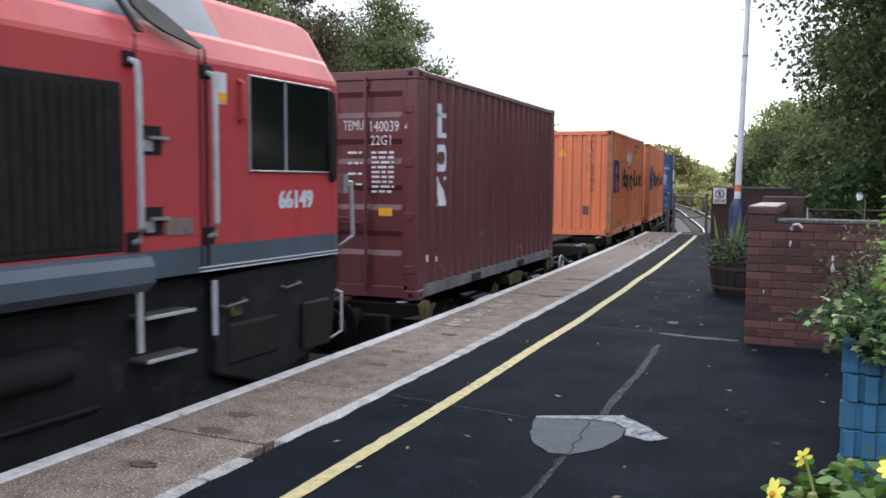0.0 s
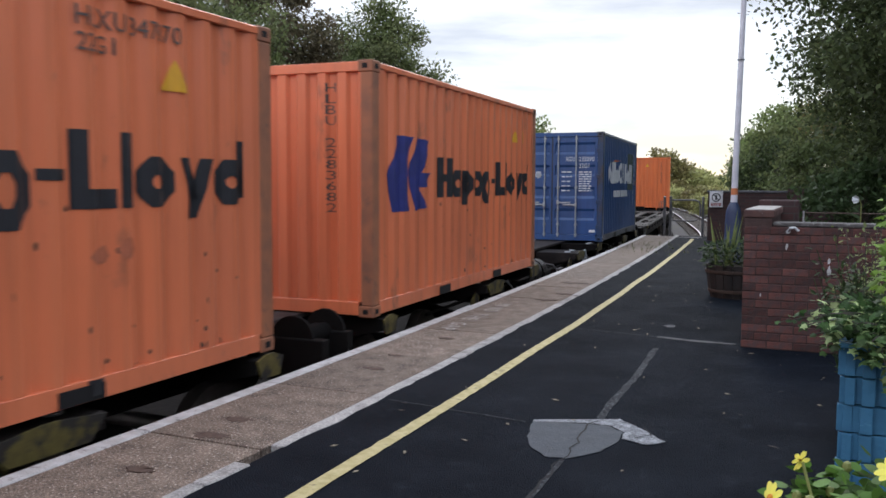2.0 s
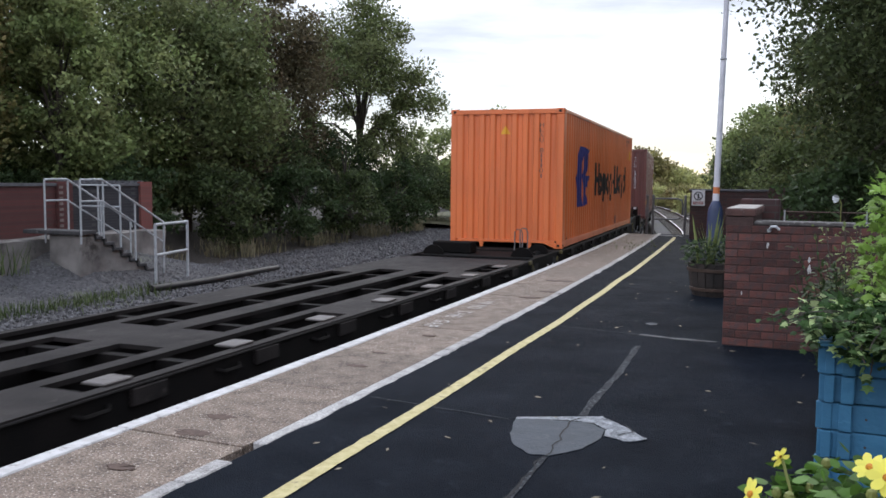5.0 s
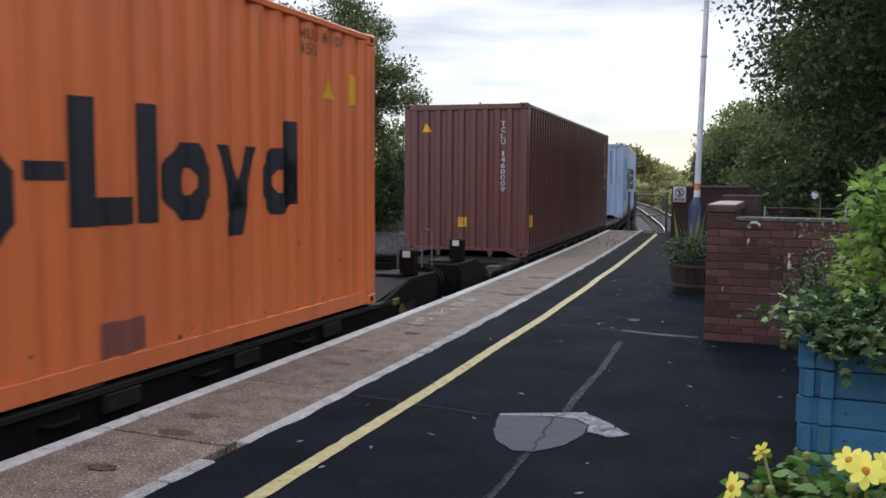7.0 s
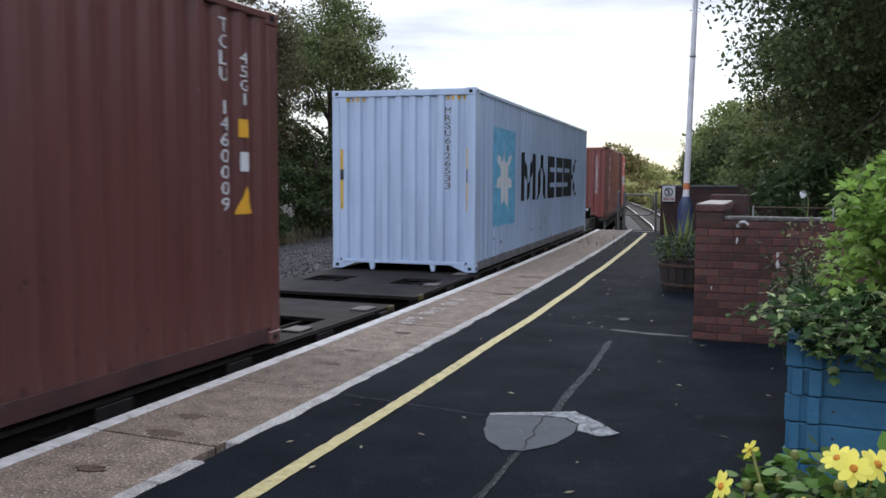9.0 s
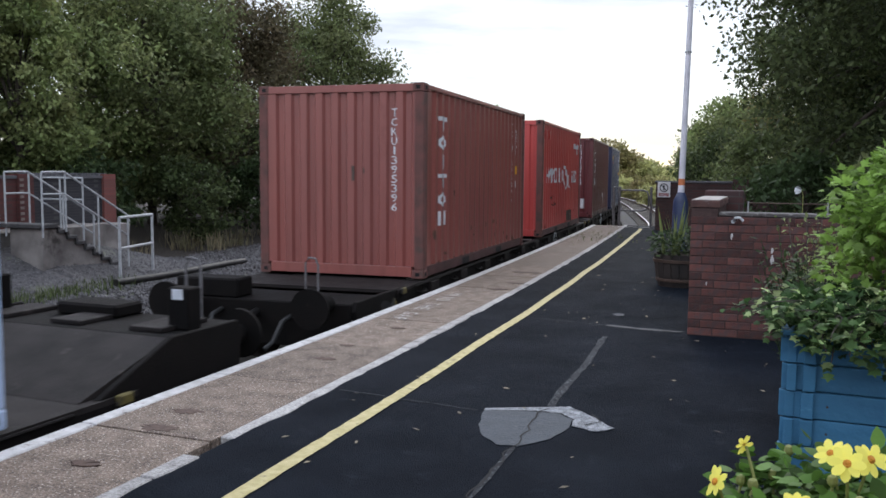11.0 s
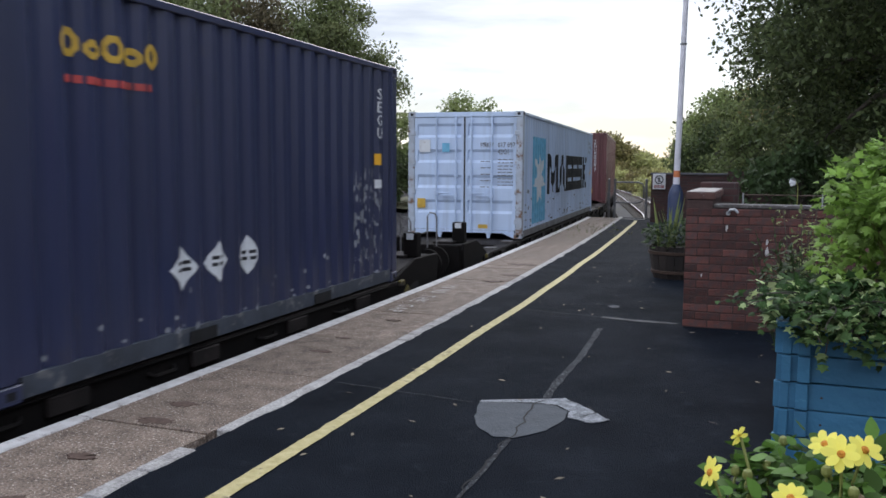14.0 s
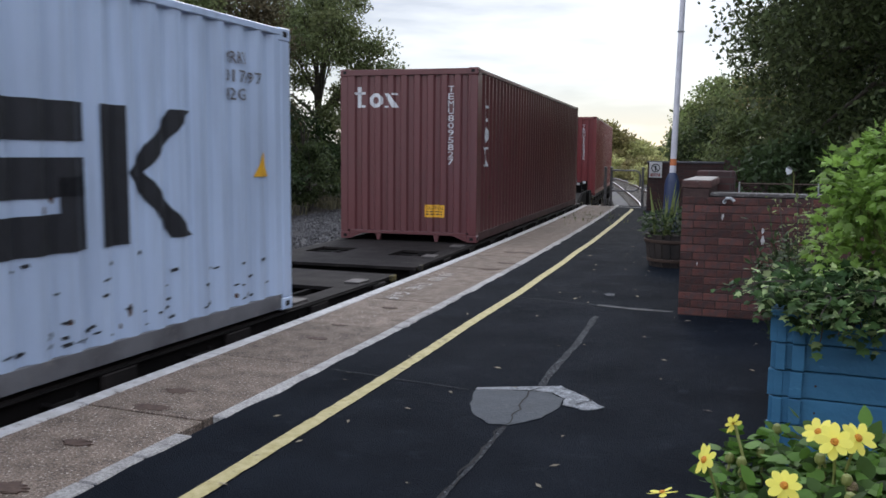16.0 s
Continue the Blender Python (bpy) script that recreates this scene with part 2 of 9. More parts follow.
MAT = {
    "maroon": paint("maroon_paint", (0.130, 0.042, 0.045), (0.12, 0.06, 0.05)),
    "maroon_dark": paint("dark_maroon_paint", (0.118, 0.030, 0.034), (0.09, 0.045, 0.038)),
    "oxide": paint("oxide_brown_paint", (0.140, 0.050, 0.045), (0.20, 0.09, 0.07), 0.64),
    "orange": paint("faded_orange_paint", (0.78, 0.215, 0.095), (0.36, 0.13, 0.07), 0.60),
    "orange_new": paint("orange_paint", (0.78, 0.190, 0.058), (0.50, 0.15, 0.06), 0.66),
    "blue_post": paint("worn_dark_blue_paint", (0.020, 0.050, 0.115), (0.060, 0.048, 0.045), 0.52),
    "blue": paint("blue_paint", (0.022, 0.076, 0.228), (0.06, 0.08, 0.12), 0.62),
    "grey_blue": paint("pale_grey_blue_paint", (0.42, 0.535, 0.73), (0.40, 0.44, 0.52), 0.70),
    "white_blue": paint("weathered_pale_paint", (0.52, 0.64, 0.84), (0.33, 0.36, 0.42), 0.68),
    "brick_red": paint("brick_red_paint", (0.265, 0.082, 0.069), (0.20, 0.06, 0.05), 0.60),
    "red": paint("red_paint", (0.53, 0.082, 0.076), (0.22, 0.06, 0.05), 0.61),
    "navy": paint("navy_paint", (0.030, 0.038, 0.090), (0.05, 0.05, 0.07), 0.63),
    "pale_post": material("rust_streaked_pale_paint", (0.42, 0.48, 0.57), 0.65, second=(0.33, 0.36, 0.40), scale=4, bump=0.2, stain=(0.16, 0.095, 0.06), stain_scale=6, stain_at=0.53),
    "red_post": material("rusted_red_brown_paint", (0.145, 0.052, 0.044), 0.75, second=(0.085, 0.042, 0.036), scale=5, bump=0.25, stain=(0.070, 0.045, 0.038), stain_scale=4, stain_at=0.55),
    "orange_post": material("weathered_orange_steel", (0.36, 0.135, 0.065), 0.7, second=(0.22, 0.10, 0.06), scale=5, bump=0.2, stain=(0.12, 0.07, 0.05), stain_scale=4, stain_at=0.58),
    "rail_grime": material("grimy_worn_rail_paint", (0.165, 0.165, 0.175), 0.7, second=(0.095, 0.092, 0.098), scale=3, mix=0.7, bump=0.2, stain=(0.20, 0.19, 0.185), stain_scale=5, stain_at=0.58),
    "rail_dark": material("dark_oily_rail_paint", (0.078, 0.030, 0.028), 0.7, second=(0.048, 0.022, 0.021), scale=3, mix=0.7, bump=0.2, stain=(0.085, 0.06, 0.055), stain_scale=5, stain_at=0.60),
    "rail_blue": material("scraped_blue_grey_rail", (0.050, 0.062, 0.085), 0.7, second=(0.030, 0.036, 0.048), scale=3, mix=0.7, bump=0.2, stain=(0.16, 0.16, 0.165), stain_scale=5, stain_at=0.56),
    "orange_scuff": material("rubbed_orange_paint", (0.50, 0.150, 0.075), 0.6, second=(0.38, 0.12, 0.065), scale=9, bump=0.1),
    "chalk": material("faint_chalk_line", (0.30, 0.24, 0.18), 0.9, second=(0.17, 0.12, 0.10), scale=9, bump=0),
    "scrape": material("bare_metal_scrape", (0.27, 0.29, 0.33), 0.55, second=(0.16, 0.17, 0.19), scale=12, bump=0.1),
    "rust_mark": material("brown_rust_mark", (0.115, 0.062, 0.040), 0.85, second=(0.075, 0.045, 0.034), scale=14, bump=0.2),
    # near black: the deep shade under the train is put into this colour
    "shade_bed": material("shade_black_ballast", (0.008, 0.007, 0.0065), 0.95, second=(0.016, 0.0135, 0.012), scale=12, mix=0.7, bump=1.0, bump_scale=14, spec=0.05),
    "rust_post": material("rusted_steel", (0.090, 0.066, 0.054), 0.8, second=(0.055, 0.040, 0.034), scale=9, bump=0.3, stain=(0.26, 0.20, 0.16), stain_scale=6),
    "zinc": material("galvanised_steel", (0.42, 0.44, 0.46), 0.45, 0.6, scale=14, bump=0.05),
    "rail_white": material("white_rail_paint", (0.42, 0.44, 0.46), 0.5, scale=9, stain=(0.25, 0.20, 0.16), stain_scale=9, stain_at=0.64, bump=0.05),
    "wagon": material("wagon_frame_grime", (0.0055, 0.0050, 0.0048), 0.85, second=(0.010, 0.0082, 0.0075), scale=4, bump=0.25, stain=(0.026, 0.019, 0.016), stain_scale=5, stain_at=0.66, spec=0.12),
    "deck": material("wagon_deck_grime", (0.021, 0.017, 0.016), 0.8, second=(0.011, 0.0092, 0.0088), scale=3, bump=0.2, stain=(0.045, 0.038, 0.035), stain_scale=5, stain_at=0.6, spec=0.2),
    "deck_worn": material("worn_steel_plate", (0.10, 0.088, 0.082), 0.6, scale=9, bump=0.2),
    "tank": material("dull_grey_tank", (0.0085, 0.009, 0.0098), 0.6, scale=5, bump=0.1, spec=0.25),
    "oxide_red": paint("dull_red_paint", (0.20, 0.036, 0.040), (0.12, 0.04, 0.035)),
    "dull_steel": material("dull_dirty_steel", (0.15, 0.145, 0.15), 0.6, second=(0.09, 0.085, 0.085), scale=14, bump=0.1),
    "wheel": material("worn_steel", (0.10, 0.085, 0.075), 0.5, 0.7, scale=8, bump=0.1),
    "yellow": material("warning_yellow", (0.80, 0.42, 0.025), 0.5, second=(0.70, 0.36, 0.03), scale=12, bump=0.05),
    "dirty_yellow": material("grimy_yellow", (0.12, 0.095, 0.022), 0.7, scale=12, stain=(0.02, 0.017, 0.014), stain_scale=5, stain_at=0.46),
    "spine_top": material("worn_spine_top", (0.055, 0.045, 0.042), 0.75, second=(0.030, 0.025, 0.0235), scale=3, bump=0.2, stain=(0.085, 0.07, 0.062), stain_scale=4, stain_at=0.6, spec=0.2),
    "white": material("white_lettering", (0.66, 0.69, 0.72), 0.55, scale=8, mix=0.3, bump=0, stain=(0.40, 0.36, 0.35), stain_scale=7, stain_at=0.62),
    "black": material("black_lettering", (0.018, 0.020, 0.026), 0.5, scale=8, bump=0),
    "logo_blue": material("deep_blue_lettering", (0.025, 0.035, 0.20), 0.5, scale=8, bump=0),
    "sky_blue": material("sky_blue_lettering", (0.16, 0.46, 0.68), 0.5, scale=8, bump=0),
    "gold": material("gold_lettering", (0.60, 0.38, 0.05), 0.5, scale=8, bump=0),
    "pale_text": material("thin_dark_lettering", (0.10, 0.075, 0.065), 0.5, scale=8, bump=0),
    "olive": material("overpainted_olive", (0.055, 0.085, 0.075), 0.55, scale=4, bump=0),
    "loco_red": material("locomotive_red", (0.50, 0.048, 0.056), 0.52, second=(0.40, 0.058, 0.060), scale=1.2, mix=0.7, bump=0.05, stain=(0.34, 0.055, 0.050), stain_scale=2.5, stain_at=0.58, stretch=(1, 1, 0.5), streak=0.25, spec=0.3),
    "loco_grey": material("locomotive_grey", (0.080, 0.105, 0.135), 0.5, scale=2, bump=0.03),
    "loco_roof": material("locomotive_roof", (0.115, 0.140, 0.180), 0.55, scale=2, bump=0.03),
    "loco_dome": material("locomotive_dome", (0.42, 0.44, 0.47), 0.5, scale=2, bump=0.03, stain=(0.25, 0.25, 0.26), stain_scale=2.5, stain_at=0.6),
    "under_black": material("oily_black_underframe", (0.016, 0.0165, 0.018), 0.75, second=(0.008, 0.008, 0.0085), scale=3, mix=0.7, bump=0.3, stain=(0.035, 0.034, 0.034), stain_scale=4, stain_at=0.58, spec=0.25),
    "loco_stripe": material("bright_red_stripe", (0.75, 0.05, 0.06), 0.4, bump=0),
    "grille": material("black_grille", (0.021, 0.019, 0.018), 0.7, scale=10, bump=0.2, spec=0.15),
    "dark_glass": material("dark_cab_glass", (0.008, 0.009, 0.010), 0.06, scale=2, bump=0, spec=0.7),
    "asphalt": material("asphalt", (0.0080, 0.0113, 0.0174), 0.8, second=(0.0050, 0.0070, 0.0109), scale=1.7, mix=0.7, bump=0.7, bump_scale=120,
                        stain=(0.0138, 0.0178, 0.0245), stain_scale=5.5, stain_at=0.57, spec=0.05, grit=0.4, grit_scale=90),
    "slab": material("buff_aggregate_slab", (0.205, 0.155, 0.120), 0.85, second=(0.105, 0.076, 0.058), scale=6.5, mix=0.8, bump=0.6, bump_scale=130,
                     grit=0.55, grit_scale=75, stain=(0.50, 0.44, 0.38), stain_scale=60, stain_at=0.56, per=0.12),
    "white_edge": material("worn_white_edge_paint", (0.55, 0.54, 0.54), 0.75, second=(0.40, 0.385, 0.375), scale=9, bump=0.5, bump_scale=70,
                           stain=(0.19, 0.165, 0.15), stain_scale=11, stain_at=0.57),
    "line_yellow": material("yellow_line_paint", (0.50, 0.43, 0.215), 0.7, second=(0.36, 0.30, 0.12), scale=16, bump=0.3, bump_scale=140,
                            stain=(0.13, 0.11, 0.06), stain_scale=13, stain_at=0.585),
    "wedge": material("broken_pale_cement", (0.25, 0.26, 0.275), 0.85, second=(0.14, 0.148, 0.16), scale=14, mix=0.8, bump=0.8, bump_scale=50, grit=0.5, grit_scale=60, stain=(0.04, 0.043, 0.048), stain_scale=12, stain_at=0.60),
    "border": material("dirty_cement_border", (0.40, 0.385, 0.37), 0.9, second=(0.27, 0.255, 0.245), scale=8, bump=0.6, bump_scale=60, grit=0.3, grit_scale=60, stain=(0.10, 0.09, 0.085), stain_scale=8, stain_at=0.62, per=0.15),
    "patch": material("smooth_grey_cement", (0.042, 0.050, 0.060), 0.7, second=(0.064, 0.073, 0.086), scale=7, bump=0.4, stain=(0.092, 0.102, 0.115), stain_scale=9, stain_at=0.60, spec=0.2),
    "seal": material("pale_crack_filler", (0.040, 0.044, 0.050), 0.85, second=(0.016, 0.018, 0.021), scale=22, mix=0.8, bump=0.6, grit=0.5, grit_scale=90, stain=(0.12, 0.125, 0.13), stain_scale=34, stain_at=0.54, spec=0.15),
    "seal_pale": material("dusty_crack_filler", (0.075, 0.080, 0.088), 0.8, scale=9, bump=0.3, stain=(0.03, 0.032, 0.036), stain_scale=9, stain_at=0.5),
    "faded_white": material("faded_white_paint", (0.50, 0.475, 0.45), 0.85, second=(0.31, 0.28, 0.25), scale=14, mix=0.7, bump=0.4, bump_scale=120, stain=(0.19, 0.15, 0.12), stain_scale=16, stain_at=0.60),
    "crack": material("dark_crack", (0.006, 0.006, 0.007), 0.9, bump=0),
    "stain": material("rust_brown_stain", (0.062, 0.036, 0.027), 0.85, second=(0.11, 0.07, 0.052), scale=30, mix=0.7, bump=0.2),
    "brick": material("red_brick", (0.112, 0.040, 0.032), 0.85, second=(0.072, 0.033, 0.030), scale=14, bump=0.5, bump_scale=70,
                      stain=(0.060, 0.042, 0.042), stain_scale=4, stain_at=0.55, per=0.42),
    "mortar": material("mortar", (0.062, 0.036, 0.032), 0.9, scale=20, bump=0.5),
    "ballast": material("grey_ballast", (0.100, 0.096, 0.100), 0.9, second=(0.048, 0.045, 0.045), scale=11, mix=0.7, bump=1.0, bump_scale=14,
                        stain=(0.10, 0.11, 0.06), stain_scale=0.35, stain_at=0.56),
    "stone": material("ballast_stone", (0.110, 0.106, 0.110), 0.85, scale=9, bump=0.3, per=0.5, island=True),
    "sleeper": material("weathered_sleeper", (0.13, 0.115, 0.10), 0.85, scale=6, bump=0.4),
    "rail_side": material("rusty_rail", (0.085, 0.055, 0.042), 0.7, 0.3, scale=8, bump=0.2),
    "rail_top": material("polished_rail_head", (0.30, 0.30, 0.32), 0.42, 0.7, scale=6, bump=0),
    "bark": material("bark", (0.075, 0.060, 0.048), 0.9, second=(0.04, 0.034, 0.03), scale=7, bump=0.9, bump_scale=18, stretch=(1, 1, 0.3)),
    "leaf_dark": leaf_material("dark_green_leaves", (0.115, 0.150, 0.058), (0.165, 0.180, 0.080), 0.55),
    "leaf_mid": leaf_material("mid_green_leaves", (0.175, 0.235, 0.085), (0.235, 0.250, 0.110), 0.55),
    "leaf_olive": leaf_material("olive_leaves", (0.215, 0.205, 0.078), (0.24, 0.19, 0.09), 0.55),
    "leaf_pale": leaf_material("yellow_green_leaves", (0.43, 0.43, 0.18), (0.32, 0.33, 0.14)),
    "leaf_fresh": leaf_material("fresh_green_leaves", (0.20, 0.32, 0.060), (0.14, 0.24, 0.052), 0.5),
    "leaf_ivy": leaf_material("dark_ivy_leaves", (0.030, 0.070, 0.022), (0.080, 0.135, 0.044), 0.65),
    "leaf_variegated": leaf_material("variegated_ivy_leaves", (0.46, 0.54, 0.26), (0.20, 0.30, 0.11), 0.5),
    "leaf_copper": leaf_material("copper_leaves", (0.120, 0.092, 0.055), (0.100, 0.098, 0.052), 0.5),
    "leaf_wood": leaf_material("olive_dark_leaves", (0.052, 0.074, 0.028), (0.090, 0.112, 0.048), 0.65),
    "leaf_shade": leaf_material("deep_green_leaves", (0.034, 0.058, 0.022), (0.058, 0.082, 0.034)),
    "leaf_spear": leaf_material("spear_leaves", (0.17, 0.20, 0.075), (0.11, 0.14, 0.05)),
    "leaf_dahlia": leaf_material("dahlia_leaves", (0.044, 0.108, 0.020), (0.11, 0.19, 0.038), 0.7),
    "petal": leaf_material("yellow_petals", (0.90, 0.84, 0.20), (0.88, 0.76, 0.10), 0.12),
    "flower_eye": material("orange_flower_eye", (0.70, 0.27, 0.02), 0.7, scale=90, bump=0.6, bump_scale=300),
    "withered": material("withered_flower_head", (0.17, 0.125, 0.06), 0.8, second=(0.09, 0.07, 0.035), scale=60, bump=0.6, bump_scale=200),
    "bud": material("green_bud", (0.20, 0.22, 0.06), 0.6, scale=30, bump=0.2),
    "dry_grass": leaf_material("dry_grass_blades", (0.25, 0.215, 0.14), (0.12, 0.115, 0.06), 0.5),
    "planter_blue": material("blue_painted_timber", (0.042, 0.170, 0.295), 0.6, second=(0.030, 0.130, 0.235), scale=3, bump=0.35, bump_scale=25,
                             stain=(0.10, 0.27, 0.40), stain_scale=5, stain_at=0.66, per=0.14, stretch=(1, 1, 4)),
    "soil": material("soil", (0.03, 0.022, 0.016), 0.95, scale=20, bump=0.8),
    "barrel": material("old_barrel_timber", (0.026, 0.018, 0.015), 0.75, second=(0.015, 0.012, 0.011), scale=9, bump=0.5, stretch=(1, 1, 0.2), per=0.25),
    "lamp_white": material("lamp_post_paint", (0.60, 0.60, 0.66), 0.5, scale=5, bump=0.05, stain=(0.38, 0.38, 0.42), stain_scale=5, stain_at=0.62),
    "lamp_blue": material("dark_blue_post_paint", (0.020, 0.036, 0.095), 0.45, scale=6, bump=0.05),
    "lamp_orange": material("orange_band_paint", (0.60, 0.19, 0.07), 0.5, bump=0.05),
    "sign_white": material("sign_white_face", (0.70, 0.70, 0.72), 0.4, scale=6, bump=0.0),
    "sign_red": material("sign_dark_red_bar", (0.30, 0.06, 0.06), 0.4, bump=0),
    "slate": material("dark_slate_coping", (0.10, 0.10, 0.11), 0.7, scale=6, bump=0.3),
    "coping_pale": material("pale_painted_coping", (0.21, 0.165, 0.15), 0.8, scale=8, bump=0.4, stain=(0.12, 0.09, 0.08), stain_scale=7, stain_at=0.55),
    "coping_brick": material("worn_coping_brick", (0.125, 0.060, 0.050), 0.85, second=(0.085, 0.045, 0.040), scale=12, bump=0.5, stain=(0.34, 0.30, 0.28), stain_scale=6, stain_at=0.60, per=0.3),
    "cap_pale": material("pale_coping_top", (0.44, 0.41, 0.38), 0.85, second=(0.27, 0.24, 0.22), scale=11, mix=0.7, bump=0.4, stain=(0.12, 0.09, 0.08), stain_scale=9, stain_at=0.60),
    "coping_speck": material("lichen_speckled_coping", (0.105, 0.098, 0.095), 0.85, second=(0.06, 0.052, 0.05), scale=14, mix=0.7, bump=0.5, stain=(0.27, 0.26, 0.25), stain_scale=22, stain_at=0.57),
    "pipe": material("black_cable_pipe", (0.012, 0.0115, 0.011), 0.6, bump=0.1),
    "far_green": material("far_verge", (0.075, 0.085, 0.035), 0.95, second=(0.12, 0.11, 0.06), scale=0.5, bump=0.8, bump_scale=3),
    "building": material("pale_far_building", (0.30, 0.27, 0.24), 0.8, bump=0),
    "gold_patch": material("faded_yellow_patch", (0.55, 0.26, 0.07), 0.6, bump=0),
    "litter": material("fallen_leaf_litter", (0.26, 0.22, 0.15), 0.8, bump=0, per=0.4, island=True),
}


# ---- builders ----
class Shape:
    """Collects faces for one mesh."""

    def __init__(self):
        self.v, self.f = [], []

    def add(self, verts, faces):
        k = len(self.v)
        self.v += [tuple(p) for p in verts]
        self.f += [tuple(i + k for i in f) for f in faces]
        return self

    def box(self, x0, y0, z0, x1, y1, z1, m=None):
        p = [(x, y, z) for x in (x0, x1) for y in (y0, y1) for z in (z0, z1)]
        if m is not None:
            p = [m @ Vector(q) for q in p]
        return self.add(p, [(0, 1, 3, 2), (4, 6, 7, 5), (0, 4, 5, 1), (2, 3, 7, 6), (0, 2, 6, 4), (1, 5, 7, 3)])

    def tube(self, points, r, n=8, r_end=None, cap=True):
        pts = [Vector(p) for p in points]
        rings = []
        for i, p in enumerate(pts):
            d = (pts[min(i + 1, len(pts) - 1)] - pts[max(i - 1, 0)]).normalized()
            a = d.cross(Vector((0, 0, 1)) if abs(d.z) < 0.9 else Vector((1, 0, 0))).normalized()
            b = d.cross(a)
            rad = r if r_end is None else r + (r_end - r) * i / (len(pts) - 1)
            rings.append([p + a * (rad * math.cos(2 * math.pi * k / n)) + b * (rad * math.sin(2 * math.pi * k / n)) for k in range(n)])
        f = []
        for i in range(len(rings) - 1):
            for k in range(n):
                f.append((i * n + k, i * n + (k + 1) % n, (i + 1) * n + (k + 1) % n, (i + 1) * n + k))
        if cap:
            f += [tuple(range(n))[::-1], tuple((len(rings) - 1) * n + k for k in range(n))]
        return self.add([q for ring in rings for q in ring], f)

    def lathe(self, profile, n=24, centre=(0, 0, 0)):
        cx, cy, cz = centre
        v = [(cx + r * math.cos(2 * math.pi * k / n), cy + r * math.sin(2 * math.pi * k / n), cz + z) for r, z in profile for k in range(n)]
        f = [(i * n + k, i * n + (k + 1) % n, (i + 1) * n + (k + 1) % n, (i + 1) * n + k) for i in range(len(profile) - 1) for k in range(n)]
        f += [tuple(range(n))[::-1], tuple((len(profile) - 1) * n + k for k in range(n))]
        return self.add(v, f)

    def ring(self, centre, axis, r, thick, n=24, m=6):
        c, a = Vector(centre), Vector(axis).normalized()
        u = a.cross(Vector((0, 0, 1)) if abs(a.z) < 0.9 else Vector((1, 0, 0))).normalized()
        w = a.cross(u)
        v = []
        for i in range(n):
            t = 2 * math.pi * i / n
            d = u * math.cos(t) + w * math.sin(t)
            v += [c + d * (r + thick * math.cos(2 * math.pi * k / m)) + a * (thick * math.sin(2 * math.pi * k / m)) for k in range(m)]
        f = [(i * m + k, ((i + 1) % n) * m + k, ((i + 1) % n) * m + (k + 1) % m, i * m + (k + 1) % m) for i in range(n) for k in range(m)]
        return self.add(v, f)

    def prism(self, outline, axis, lo, hi):
        """A closed outline in the two axes other than axis, pulled from lo to hi."""
        n = len(outline)

        def at(p, h):
            q = list(p)
            q.insert("xyz".index(axis), h)
            return q
        v = [at(p, lo) for p in outline] + [at(p, hi) for p in outline]
        f = [(k, (k + 1) % n, (k + 1) % n + n, k + n) for k in range(n)] + [tuple(range(n))[::-1], tuple(range(n, 2 * n))]
        return self.add(v, f)

    def mesh(self, name, mat, bevel=0.0, smooth=False):
        me = bpy.data.meshes.new(name)
        me.from_pydata(self.v, [], self.f)
        if bevel or smooth:
            bm = bmesh.new()
            bm.from_mesh(me)
            bmesh.ops.recalc_face_normals(bm, faces=bm.faces)
            if bevel:
                bmesh.ops.bevel(bm, geom=[e for e in bm.edges if len(e.link_faces) == 2 and e.calc_face_angle(0) > 0.6], offset=bevel, segments=1, affect="EDGES", clamp_overlap=True)
            bm.to_mesh(me)
            bm.free()
        if smooth:
            me.shade_smooth()
            me.set_sharp_from_angle(angle=radians(38))
        for m in (mat if isinstance(mat, (list, tuple)) else [mat]):
            me.materials.append(m)
        me.update()
        return me


def part(name, shape, mat, parent, label="", bevel=0.0, smooth=False):
    """One mesh object under a thing or a part."""
    me = shape if isinstance(shape, bpy.types.Mesh) else shape.mesh(name, mat, bevel, smooth)
    ob = new(name, me)
    ob.parent = parent
    if label:
        tagged(ob, label)
    return ob


def thing(name, label, category, m=None, group="", kind=""):
    ob = new(name)
    ob.empty_display_size = 0.2
    if m is not None:
        ob.matrix_world = m
    return tagged(ob, label, category, group, kind)


def solid(name, shape, mat, label, category="", kind="", bevel=0.0, smooth=False, group=""):
    ob = new(name, shape.mesh(name, mat, bevel, smooth))
    return tagged(ob, label, category, group, kind)


_glyphs = {}


